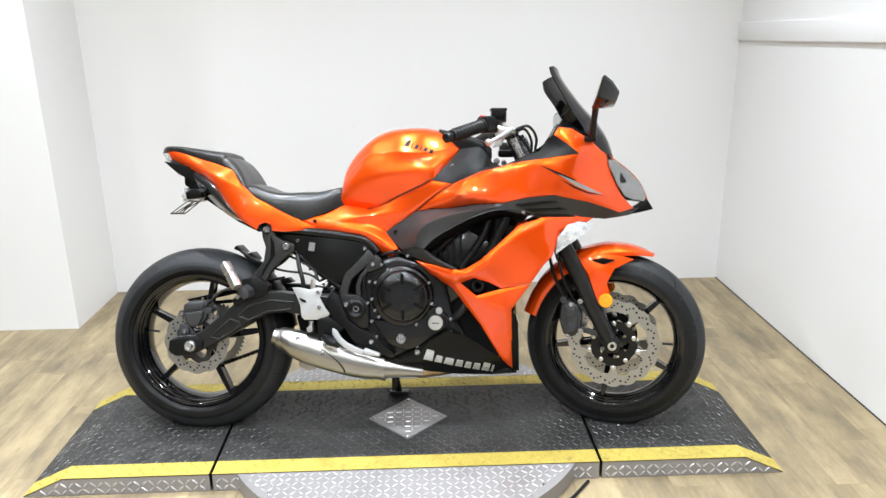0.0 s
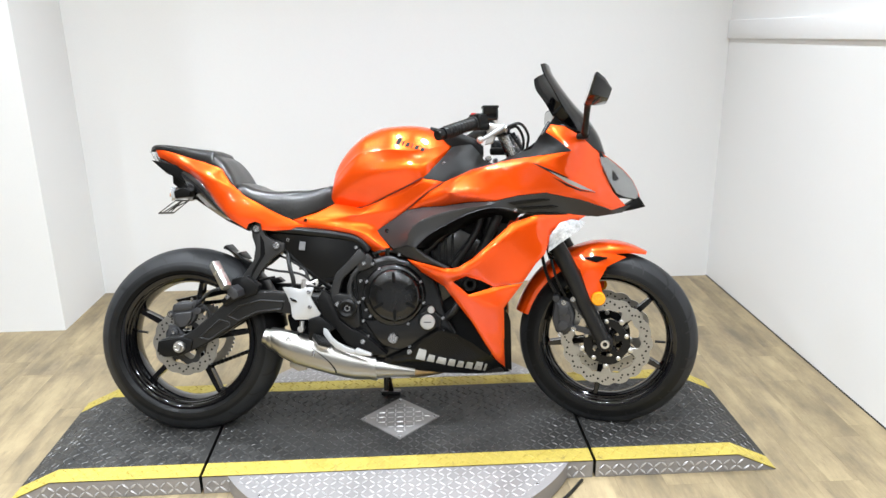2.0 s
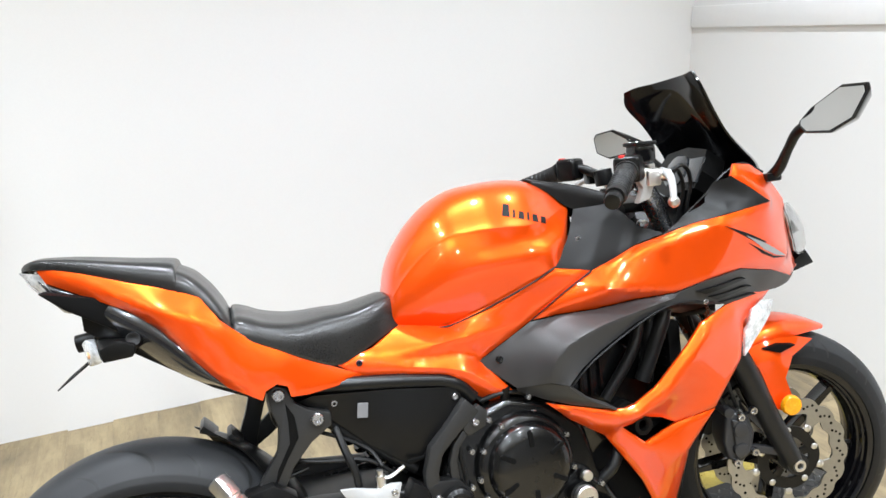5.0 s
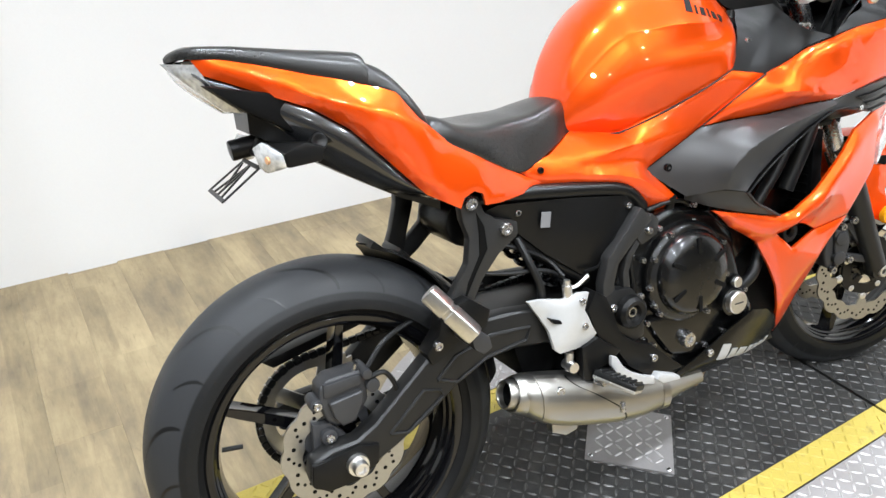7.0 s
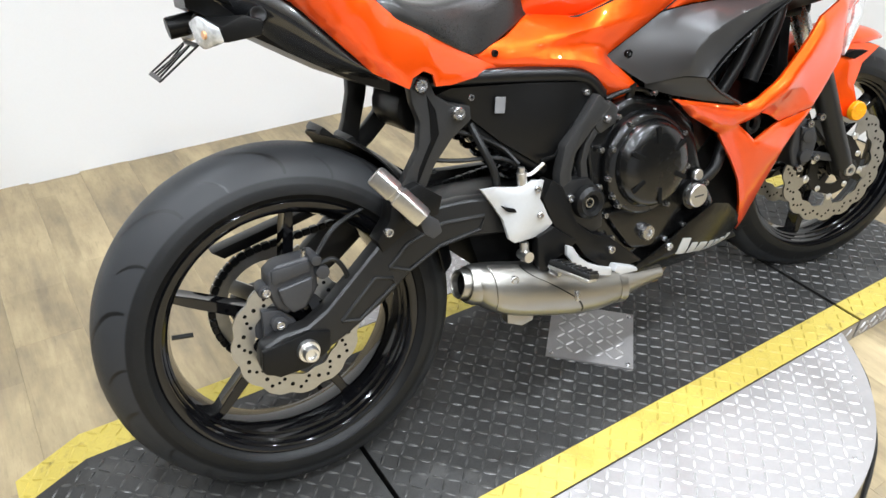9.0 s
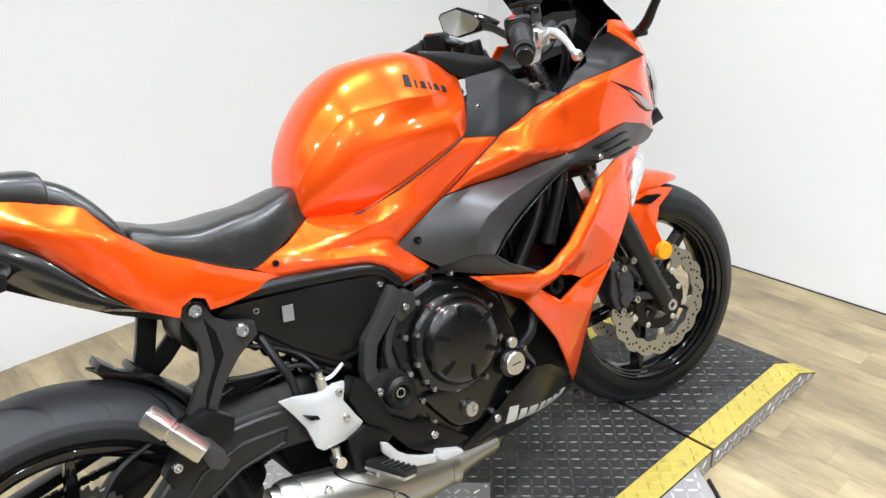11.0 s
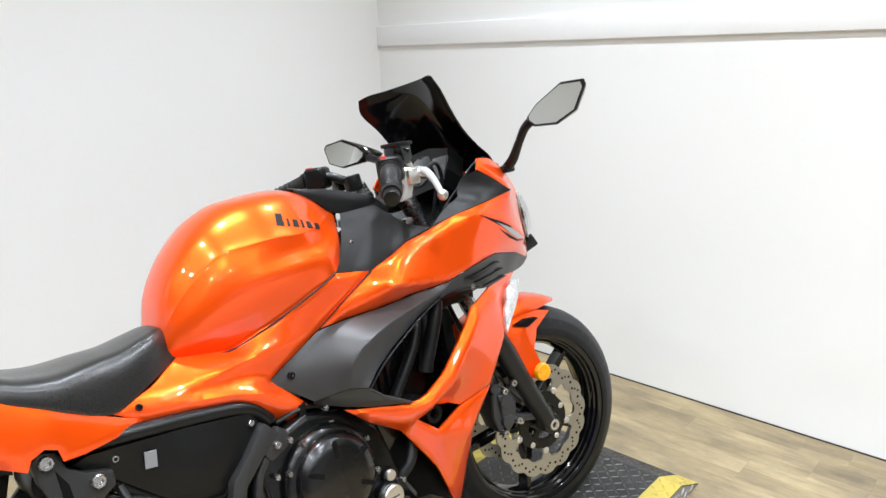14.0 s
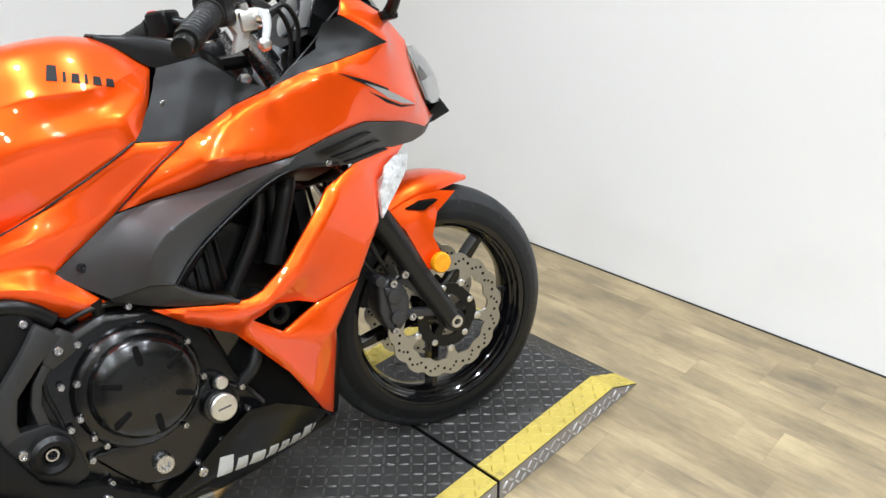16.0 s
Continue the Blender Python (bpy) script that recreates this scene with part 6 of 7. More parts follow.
PLATE_A, PLATE_B = (-0.752, 0.780), (-0.816, 0.735)


def flat_bar(a, b, w=0.0024):
    """A thin strut of the empty plate frame, from (f, s) to (f, s)."""
    def P(q):
        f, s_ = q
        return (PLATE_A[0] + (PLATE_B[0] - PLATE_A[0]) * f, s_, PLATE_A[1] + (PLATE_B[1] - PLATE_A[1]) * f)
    A, B = Vector(P(a)), Vector(P(b))
    along = (B - A).normalized()
    across = along.cross(Vector((PLATE_B[1] - PLATE_A[1], 0, PLATE_A[0] - PLATE_B[0])).normalized()) * w
    up = along.cross(across).normalized() * 0.0013
    return ring_loft([[tuple(q + across * i + up * k) for i, k in ((-1, -1), (1, -1), (1, 1), (-1, 1))] for q in (A, B)])


part("plate_frame", join(*[flat_bar(a, b) for a, b in (((0, -0.07), (1, -0.075)), ((1, -0.075), (1, 0.05)), ((1, 0.05), (0, 0.045)), ((0, 0.045), (0, -0.07)), ((0, -0.012), (1, -0.045)), ((0, -0.012), (1, -0.012)), ((0, -0.012), (1, 0.022)), ((0.1, -0.06), (0.75, -0.012)), ((0.03, -0.07), (0.03, 0.045)), ((0.97, -0.075), (0.97, 0.05)))]), BLACK_PLASTIC, holder, "empty skeleton plate frame")
def hull(points, bevel=0.003):
    bm = bmesh.new()
    for x, s_, z in points:
        bm.verts.new((x, -s_, z))
    bmesh.ops.convex_hull(bm, input=bm.verts)
    bmesh.ops.dissolve_limit(bm, angle_limit=radians(2), verts=bm.verts, edges=bm.edges)
    bmesh.ops.recalc_face_normals(bm, faces=bm.faces)
    return bevelled(bm, bevel, 2)


for sd in (1, -1):
    case = [(-0.728, 0.119, 0.807), (-0.724, 0.119, 0.784), (-0.674, 0.121, 0.789), (-0.668, 0.121, 0.809), (-0.695, 0.120, 0.820), (-0.740, 0.062, 0.820), (-0.736, 0.062, 0.782), (-0.676, 0.066, 0.789), (-0.666, 0.066, 0.813)]
    glass = [(-0.730, 0.117, 0.806), (-0.726, 0.117, 0.784), (-0.744, 0.110, 0.802), (-0.740, 0.108, 0.785), (-0.764, 0.068, 0.815), (-0.758, 0.066, 0.785), (-0.741, 0.060, 0.821), (-0.737, 0.060, 0.781), (-0.754, 0.090, 0.825), (-0.752, 0.088, 0.775)]
    ts = part("turn_signal", join(hull([(x, sd * s_, z) for x, s_, z in case]), rod((-0.712, sd * 0.03, 0.800), (-0.700, sd * 0.07, 0.800), 0.010)), BLACK_PLASTIC, bike, "small black stalk turn signal")
    part("signal_lens", hull([(x, sd * s_, z) for x, s_, z in glass], 0.004), CLEAR, ts, "clear faceted lens")
    part("signal_bulb", rod((-0.742, sd * 0.096, 0.797), (-0.7515, sd * 0.098, 0.797), 0.0060, 12), AMBER_BULB, ts)

# the tail sits a little to the left of the wheel line
for o in bike.children:
    if o.name.split(".")[0] in ("passenger_seat", "seat_bolster", "tail_panel", "undertail_panel", "undertail_tray", "tail_nib", "tail_lamp", "lamp_wing", "plate_holder", "turn_signal"):
        for q in (o, *o.children):
            for v in q.data.vertices:
                v.co.y += 0.15 * max(0.0, -0.52 - v.co.x)

# ---- fairings ----
side_out = [(-0.192, 0.766, 0.062), (-0.104, 0.752, 0.086), (-0.014, 0.788, 0.122), (0.103, 0.844, 0.157), (0.173, 0.832, 0.175), (0.119, 0.797, 0.162), (0.052, 0.743, 0.132), (-0.049, 0.676, 0.100), (0.008, 0.609, 0.131), (-0.037, 0.594, 0.108), (-0.080, 0.622, 0.112), (-0.126, 0.658, 0.112), (-0.202, 0.676, 0.108), (-0.279, 0.684, 0.096), (-0.328, 0.715, 0.102), (-0.255, 0.734, 0.086)]
both("side_fairing", lambda: panel(side_out, [], 0.004, 0.007, rim=0.006, roll=0.004, creases=([(-0.250, 0.713, 0.100), (-0.127, 0.727, 0.116), (-0.071, 0.733, 0.122), (0.045, 0.742, 0.133)], [(-0.20, 0.703, 0.104), (-0.10, 0.702, 0.107), (-0.052, 0.690, 0.102)], [(-0.265, 0.697, 0.100), (-0.182, 0.690, 0.119), (-0.09, 0.668, 0.132), (-0.03, 0.625, 0.132), (0.004, 0.609, 0.131)])), ORANGE, "orange pearl painted side fairing under the tank")
# grey scoop: upper face, lower face, lip into the opening
scoop = both("scoop_face", lambda: panel([(-0.052, 0.674, 0.098), (0.052, 0.743, 0.131), (0.110, 0.751, 0.152), (0.173, 0.755, 0.174), (0.250, 0.766, 0.201), (0.340, 0.768, 0.214), (0.300, 0.748, 0.217), (0.230, 0.724, 0.219), (0.150, 0.682, 0.219), (0.112, 0.655, 0.218), (0.085, 0.627, 0.216), (0.058, 0.632, 0.192), (0.008, 0.620, 0.142), (-0.020, 0.645, 0.118)], [], 0.004, 0.0045, ease=1, crisp=1.0, creases=([(0.058, 0.634, 0.195), (0.064, 0.668, 0.203), (0.080, 0.692, 0.210), (0.108, 0.712, 0.218), (0.165, 0.733, 0.224), (0.240, 0.748, 0.225), (0.325, 0.760, 0.218)],)), GREY_SATIN, "grey satin air scoop panel")
both("scoop_lower", lambda: panel([(0.007, 0.6185, 0.142), (0.058, 0.630, 0.191), (0.085, 0.626, 0.216), (0.118, 0.598, 0.216), (0.180, 0.563, 0.213), (0.102, 0.580, 0.190), (0.055, 0.594, 0.165), (0.012, 0.611, 0.136)], [], 0.004, 0.010, roll=0.003), GREY_SATIN, "grey satin lower scoop face")
bolt(scoop, -0.014, on_surface(scoop)(-0.014, 0.676), 0.676, 0.0075, 0.004, BLACK_GLOSS, "panel_screw")
both("scoop_lip", lambda: skin([[(0.085, 0.221, 0.627), (0.112, 0.226, 0.655), (0.150, 0.228, 0.682), (0.230, 0.228, 0.724), (0.300, 0.222, 0.748), (0.360, 0.216, 0.750), (0.420, 0.208, 0.738)], [(0.110, 0.185, 0.625), (0.135, 0.19, 0.652), (0.172, 0.192, 0.676), (0.245, 0.192, 0.714), (0.31, 0.188, 0.735), (0.36, 0.184, 0.736), (0.41, 0.18, 0.727)], [(0.135, 0.12, 0.622), (0.16, 0.12, 0.645), (0.195, 0.12, 0.668), (0.26, 0.12, 0.70), (0.315, 0.12, 0.718), (0.36, 0.12, 0.718), (0.40, 0.12, 0.71)]], 0.003, 4, 4), BLACK_PLASTIC, "black inner scoop lip")
part("scoop_sill", skin([[(0.085, 0.222, 0.627), (0.118, 0.219, 0.598), (0.180, 0.215, 0.564)], [(0.11, 0.15, 0.61), (0.14, 0.15, 0.585), (0.19, 0.15, 0.56)]], 0.003, 3, 3), GREY_SATIN, bike)
band_out = [(0.330, 0.768, 0.212), (0.404, 0.785, 0.221), (0.493, 0.794, 0.204), (0.606, 0.773, 0.158), (0.717, 0.740, 0.086), (0.790, 0.755, 0.026), (0.760, 0.733, 0.034), (0.668, 0.720, 0.092), (0.560, 0.730, 0.150), (0.440, 0.728, 0.198), (0.370, 0.742, 0.213), (0.300, 0.748, 0.219)]
both("nose_band", lambda: panel(band_out, [(0.45, 0.758, 0.206), (0.55, 0.757, 0.165)], 0.004, 0.02), GREY_SATIN, "grey satin band below the nose")
slat_s = blend([(x, z, s_) for x, z, s_ in band_out])
for k in range(3):
    z0, x0 = 0.770 - 0.016 * k, 0.372 + 0.03 * k
    bars_on("band_fin", [[(x0, z0 - 0.004), (x0 + 0.11, z0 + 0.006 - 0.006 * k), (x0 + 0.135, z0 + 0.002 - 0.006 * k), (x0 + 0.02, z0 - 0.012)]], slat_s, 0.006, BLACK_PLASTIC, bike)
upper_out = [(0.173, 0.830, 0.175), (0.263, 0.870, 0.192), (0.386, 0.899, 0.208), (0.480, 0.910, 0.214), (0.570, 0.924, 0.215), (0.532, 0.955, 0.208), (0.492, 0.984, 0.200), (0.508, 1.008, 0.190), (0.550, 1.003, 0.184), (0.604, 0.974, 0.168), (0.665, 0.922, 0.140), (0.682, 0.864, 0.122), (0.722, 0.798, 0.090), (0.769, 0.756, 0.046), (0.717, 0.740, 0.086), (0.606, 0.774, 0.158), (0.493, 0.796, 0.206), (0.404, 0.787, 0.222), (0.330, 0.770, 0.214), (0.250, 0.768, 0.202), (0.173, 0.756, 0.174), (0.110, 0.753, 0.152), (0.052, 0.745, 0.133), (0.119, 0.797, 0.162)]
upper = both("upper_fairing", lambda: panel(upper_out, [(0.30, 0.830, 0.226), (0.38, 0.845, 0.230), (0.42, 0.805, 0.224), (0.585, 0.930, 0.204), (0.63, 0.88, 0.168)], 0.004, 0.008, rim=0.006, crisp=0.85, roll=0.004, creases=([(0.07, 0.756, 0.142), (0.16, 0.786, 0.186), (0.203, 0.797, 0.222), (0.28, 0.783, 0.222), (0.345, 0.770, 0.216)], [(0.203, 0.797, 0.222), (0.214, 0.842, 0.205)], [(0.214, 0.842, 0.205), (0.30, 0.872, 0.216), (0.40, 0.888, 0.222), (0.46, 0.892, 0.224)], [(0.46, 0.892, 0.224), (0.56, 0.845, 0.203), (0.660, 0.800, 0.145)])), ORANGE, "orange pearl painted upper fairing")

bars_on("fairing_decal", [[(0.446, 0.888), (0.505, 0.866), (0.560, 0.842), (0.553, 0.833), (0.505, 0.857)], [(0.510, 0.845), (0.560, 0.822), (0.600, 0.806), (0.655, 0.796), (0.602, 0.801), (0.556, 0.817)]], on_surface(upper), 0.0012, LETTER_DARK, upper)
bars_on("fairing_decal", [[(0.500, 0.862), (0.560, 0.838), (0.655, 0.798), (0.605, 0.808), (0.560, 0.825)]], on_surface(upper), 0.0018, SILVER_DECAL, upper)
# nose: centre strip and headlights
nose = [[(0.600, s_, 0.985 - 0.9 * s_ * s_) for s_ in (-0.165, -0.08, 0, 0.08, 0.165)], [(0.690, s_, 0.930 - 1.2 * s_ * s_) for s_ in (-0.075, -0.04, 0, 0.04, 0.075)], [(0.770, s_, 0.870 - 2.5 * s_ * s_) for s_ in (-0.042, -0.02, 0, 0.02, 0.042)], [(0.812, s_, 0.810 - 3 * s_ * s_) for s_ in (-0.020, -0.01, 0, 0.01, 0.020)], [(0.830, s_, 0.758) for s_ in (-0.010, -0.005, 0, 0.005, 0.010)]]
part("nose_cowl", skin(nose, 0.004, 4, 4), ORANGE, bike, "orange pearl painted nose cowl")
head_out = [(0.652, 0.912, 0.140), (0.693, 0.910, 0.114), (0.744, 0.875, 0.084), (0.784, 0.840, 0.054), (0.809, 0.803, 0.028), (0.810, 0.779, 0.020), (0.766, 0.784, 0.052), (0.730, 0.797, 0.084), (0.700, 0.838, 0.110), (0.679, 0.879, 0.126)]
SIGNAL = [(0.539, 0.702, 0.169), (0.577, 0.713, 0.151), (0.626, 0.705, 0.128), (0.605, 0.678, 0.142), (0.533, 0.632, 0.172), (0.502, 0.609, 0.184), (0.508, 0.663, 0.184)]
both("headlight", lambda: panel([(x + 0.004, z, s_ + 0.006) for x, z, s_ in head_out], [], 0.002, 0.012, roll=0.003), LENS, "clear headlight lens")
both("headlight_reflector", lambda: panel([(x + 0.002, z - 0.001, s_ + 0.001) for x, z, s_ in head_out], [], 0.003, 0.008, crisp=0.7, creases=([(0.690, 0.895, 0.112), (0.735, 0.850, 0.084), (0.790, 0.785, 0.040)],)), HEADLAMP, "silvered headlight reflector")
both("headlight_bezel", lambda: panel([(x - 0.004, z - 0.002, s_ - 0.026) for x, z, s_ in head_out], [], 0.004, 0.02), BLACK_PLASTIC, "black headlight backing")
for sd in (1, -1):
    part("headlight_rib", tube([(0.684, sd * 0.117, 0.893), (0.700, sd * 0.105, 0.868), (0.716, sd * 0.094, 0.838), (0.744, sd * 0.074, 0.802)], 0.0022, 8), BLACK_PLASTIC, bike, "dark rib inside the headlight")
part("nose_lip", prism([(0.840, 0.752), (0.826, 0.775), (0.808, 0.800), (0.800, 0.775), (0.77, 0.757), (0.70, 0.735), (0.72, 0.728), (0.79, 0.740)], -0.025, 0.025, 0.005), BLACK_PLASTIC, bike, "black nose lip")
# lower fairing with its triangular opening
low_out = [(0.056, 0.587, 0.168), (0.157, 0.564, 0.204), (0.200, 0.560, 0.212), (0.222, 0.566, 0.216), (0.264, 0.592, 0.222), (0.383, 0.700, 0.216), (0.458, 0.726, 0.202), (0.568, 0.732, 0.152), (0.629, 0.724, 0.120), (0.600, 0.706, 0.130), (0.516, 0.676, 0.172), (0.492, 0.604, 0.186), (0.462, 0.572, 0.190), (0.424, 0.515, 0.184), (0.331, 0.499, 0.178), (0.290, 0.520, 0.190), (0.243, 0.535, 0.208), (0.201, 0.517, 0.194), (0.252, 0.475, 0.190), (0.331, 0.497, 0.178), (0.423, 0.512, 0.184), (0.364, 0.430, 0.166), (0.368, 0.330, 0.112), (0.374, 0.214, 0.048), (0.340, 0.246, 0.080), (0.300, 0.315, 0.120), (0.264, 0.378, 0.145), (0.173, 0.500, 0.170), (0.101, 0.546, 0.168)]
both("lower_fairing", lambda: panel(low_out, [(0.33, 0.61, 0.226), (0.42, 0.65, 0.214)], 0.004, 0.007, rim=0.006, crisp=0.6, roll=0.005, creases=([(0.175, 0.549, 0.213), (0.222, 0.546, 0.224), (0.278, 0.580, 0.232), (0.335, 0.632, 0.232), (0.392, 0.680, 0.224), (0.470, 0.705, 0.204)], [(0.075, 0.578, 0.182), (0.135, 0.550, 0.194), (0.185, 0.522, 0.198)], [(0.225, 0.492, 0.193), (0.26, 0.466, 0.190), (0.345, 0.434, 0.176)])), ORANGE, "orange pearl painted lower fairing")
part("fairing_plug", lathe([(0.008, -0.03), (0.012, -0.036), (0.020, -0.036), (0.024, -0.03), (0.024, 0.0), (0.008, -0.012)], 24), BLACK_PLASTIC, bike).location = (0.256, -0.140, 0.507)
# Near-black plate puts shade behind the triangular opening
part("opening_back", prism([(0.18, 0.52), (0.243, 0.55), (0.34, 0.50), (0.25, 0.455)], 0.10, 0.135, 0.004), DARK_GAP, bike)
both("fairing_edge", lambda: panel([(0.364, 0.430, 0.160), (0.380, 0.405, 0.130), (0.388, 0.380, 0.110), (0.392, 0.300, 0.075), (0.396, 0.200, 0.020), (0.374, 0.210, 0.044), (0.366, 0.330, 0.108)], [], 0.008, 0.02), BLACK_PLASTIC, "black fairing edge")
both("front_signal", lambda: panel(SIGNAL, [], 0.006, 0.01, creases=([(0.522, 0.672, 0.186), (0.560, 0.682, 0.172), (0.598, 0.700, 0.148)],)), CLEAR, "clear front turn signal lens")
for x, s_, z, m_ in ((0.397, 0.212, 0.742, CHROME), (0.172, 0.132, 0.892, CHROME)):
    bolt(bike, x, s_, z, 0.006, 0.003, m_, "panel_screw")

# Thin black tubes paint the shade in the gaps between panels
for sd in (1, -1):
    part("tank_seam", tube([(x, sd * s_, z) for x, s_, z in ((-0.196, 0.060, 0.763), (-0.156, 0.073, 0.756), (-0.104, 0.087, 0.752), (-0.052, 0.107, 0.770), (0.0, 0.131, 0.794), (0.06, 0.149, 0.822), (0.104, 0.159, 0.846))], 0.0019, 8), HOSE, bike, "thin black line painting the shade of the gap under the tank")
    part("panel_seam", tube([(x, sd * s_, z) for x, s_, z in ((0.173, 0.1755, 0.831), (0.119, 0.1625, 0.797), (0.052, 0.1325, 0.744))], 0.0015, 8), HOSE, bike)

# ---- cockpit ----
both("tank_shroud", lambda: panel([(0.197, 0.950, 0.062), (0.152, 0.894, 0.124), (0.104, 0.846, 0.157), (0.173, 0.830, 0.175), (0.263, 0.870, 0.190), (0.330, 0.886, 0.196), (0.300, 0.902, 0.155), (0.283, 0.930, 0.125), (0.260, 0.955, 0.110)], [], 0.004, 0.010, roll=0.002, crisp=0.6, ease=5, creases=([(0.163, 0.908, 0.111), (0.195, 0.916, 0.126), (0.232, 0.926, 0.131), (0.283, 0.930, 0.125)],)), SHROUD, "dark grey plastic shroud between tank and fairing")
part("tank_front_cover", skin([[(x, -w_, zb), (x, -w_ * 0.93, zt - 0.003), (x, -w_ * 0.5, zt), (x, 0, zt + 0.003), (x, w_ * 0.5, zt), (x, w_ * 0.93, zt - 0.003), (x, w_, zb)] for x, w_, zt, zb in ((0.124, 0.036, 1.021, 1.012), (0.158, 0.050, 1.013, 0.986), (0.190, 0.060, 1.005, 0.956), (0.235, 0.080, 0.990, 0.940), (0.275, 0.100, 0.972, 0.925), (0.300, 0.104, 0.950, 0.915))], 0.003, 4, 4), BLACK_PLASTIC, bike, "black cover in front of the tank")
both("inner_cowl", lambda: panel([(0.330, 0.886, 0.196), (0.386, 0.899, 0.207), (0.480, 0.912, 0.214), (0.568, 0.924, 0.216), (0.534, 0.953, 0.207), (0.494, 0.982, 0.198), (0.474, 0.975, 0.158), (0.450, 0.935, 0.155), (0.400, 0.918, 0.165)], [], 0.004, 0.010, roll=0.002, crisp=0.5, ease=4, creases=([(0.345, 0.892, 0.188), (0.440, 0.921, 0.190), (0.520, 0.938, 0.204)],)), SHROUD, "dark grey plastic inner cowl")
both("cowl_side", lambda: skin([[(0.330, 0.196, 0.885), (0.40, 0.165, 0.918), (0.46, 0.155, 0.955), (0.50, 0.16, 0.99), (0.545, 0.165, 1.01), (0.61, 0.15, 0.985)], [(0.36, 0.14, 0.86), (0.42, 0.13, 0.895), (0.48, 0.125, 0.935), (0.53, 0.12, 0.97), (0.58, 0.115, 0.99), (0.64, 0.10, 0.975)], [(0.40, 0.09, 0.84), (0.46, 0.08, 0.88), (0.52, 0.075, 0.92), (0.57, 0.07, 0.95), (0.61, 0.065, 0.97), (0.66, 0.05, 0.955)]], 0.003, 4, 4), BLACK_PLASTIC, "black inner cockpit panel")
part("cowl_floor", prism([(0.40, 0.80), (0.45, 0.88), (0.56, 0.94), (0.68, 0.93), (0.74, 0.84), (0.60, 0.80)], -0.10, 0.10, 0.01), DARK_GAP, bike)
dash = part("instrument_panel", ring_loft([[(x, s_ * 0.092, z) for s_, x, z in ((-1, 0.500, 1.000), (-0.85, 0.488, 0.965), (0, 0.470, 0.950), (0.85, 0.488, 0.965), (1, 0.500, 1.000), (0.8, 0.530, 1.045), (0, 0.535, 1.055), (-0.8, 0.530, 1.045))], [(x + 0.05, s_ * 0.085, z - 0.03) for s_, x, z in ((-1, 0.500, 1.000), (-0.85, 0.488, 0.965), (0, 0.470, 0.950), (0.85, 0.488, 0.965), (1, 0.500, 1.000), (0.8, 0.530, 1.045), (0, 0.535, 1.055), (-0.8, 0.530, 1.045))]]), BLACK_PLASTIC, bike, "black instrument panel")
part("gauge_face", moved(lathe([(0.0, -0.004), (0.036, -0.004), (0.040, -0.002), (0.040, 0.004)], 32), Matrix.Translation((0.499, 0.0, 1.004)) @ Matrix.Rotation(radians(-90), 4, "Z") @ Matrix.Rotation(radians(-28), 4, "X")), DASH, dash, "dark round gauge")
part("gauge_screen", moved(box(-0.026, 0.026, -0.004, 0.004, -0.030, 0.030, 0.003), Matrix.Translation((0.502, -0.060, 1.002)) @ Matrix.Rotation(radians(-90), 4, "Z") @ Matrix.Rotation(radians(-28), 4, "X")), DASH, dash)
# windscreen: dark smoke, upswept corners
ws = []
for u in (-1, -0.97, -0.8, -0.45, 0, 0.45, 0.8, 0.97, 1):
    a = abs(u)
    bow, cut = 1 - a ** 2, max(0.0, a - 0.8) / 0.2
    ws.append([(x + b_ * bow, w_ * u + c_, z - d_ * a - e_ * cut) for x, b_, w_, c_, z, d_, e_ in (
        (0.485, 0.040, 0.141, -0.027, 1.217, 0.002, 0.006), (0.494, 0.042, 0.154, -0.026, 1.190, 0.008, 0.008), (0.524, 0.048, 0.141, -0.022, 1.140, 0.012, 0.002), (0.550, 0.060, 0.137, -0.017, 1.092, 0.014, 0.0),
        (0.574, 0.072, 0.143, -0.013, 1.053, 0.014, 0.0), (0.590, 0.080, 0.156, -0.009, 1.018, 0.010, 0.0), (0.602, 0.088, 0.152, -0.006, 0.982, 0.004, 0.0), (0.632, 0.076, 0.118, 0.0, 0.926, -0.012, 0.0))])
part("windscreen", skin(ws, 0.004, 4, 4), SMOKE, bike, "tall dark smoke windscreen")

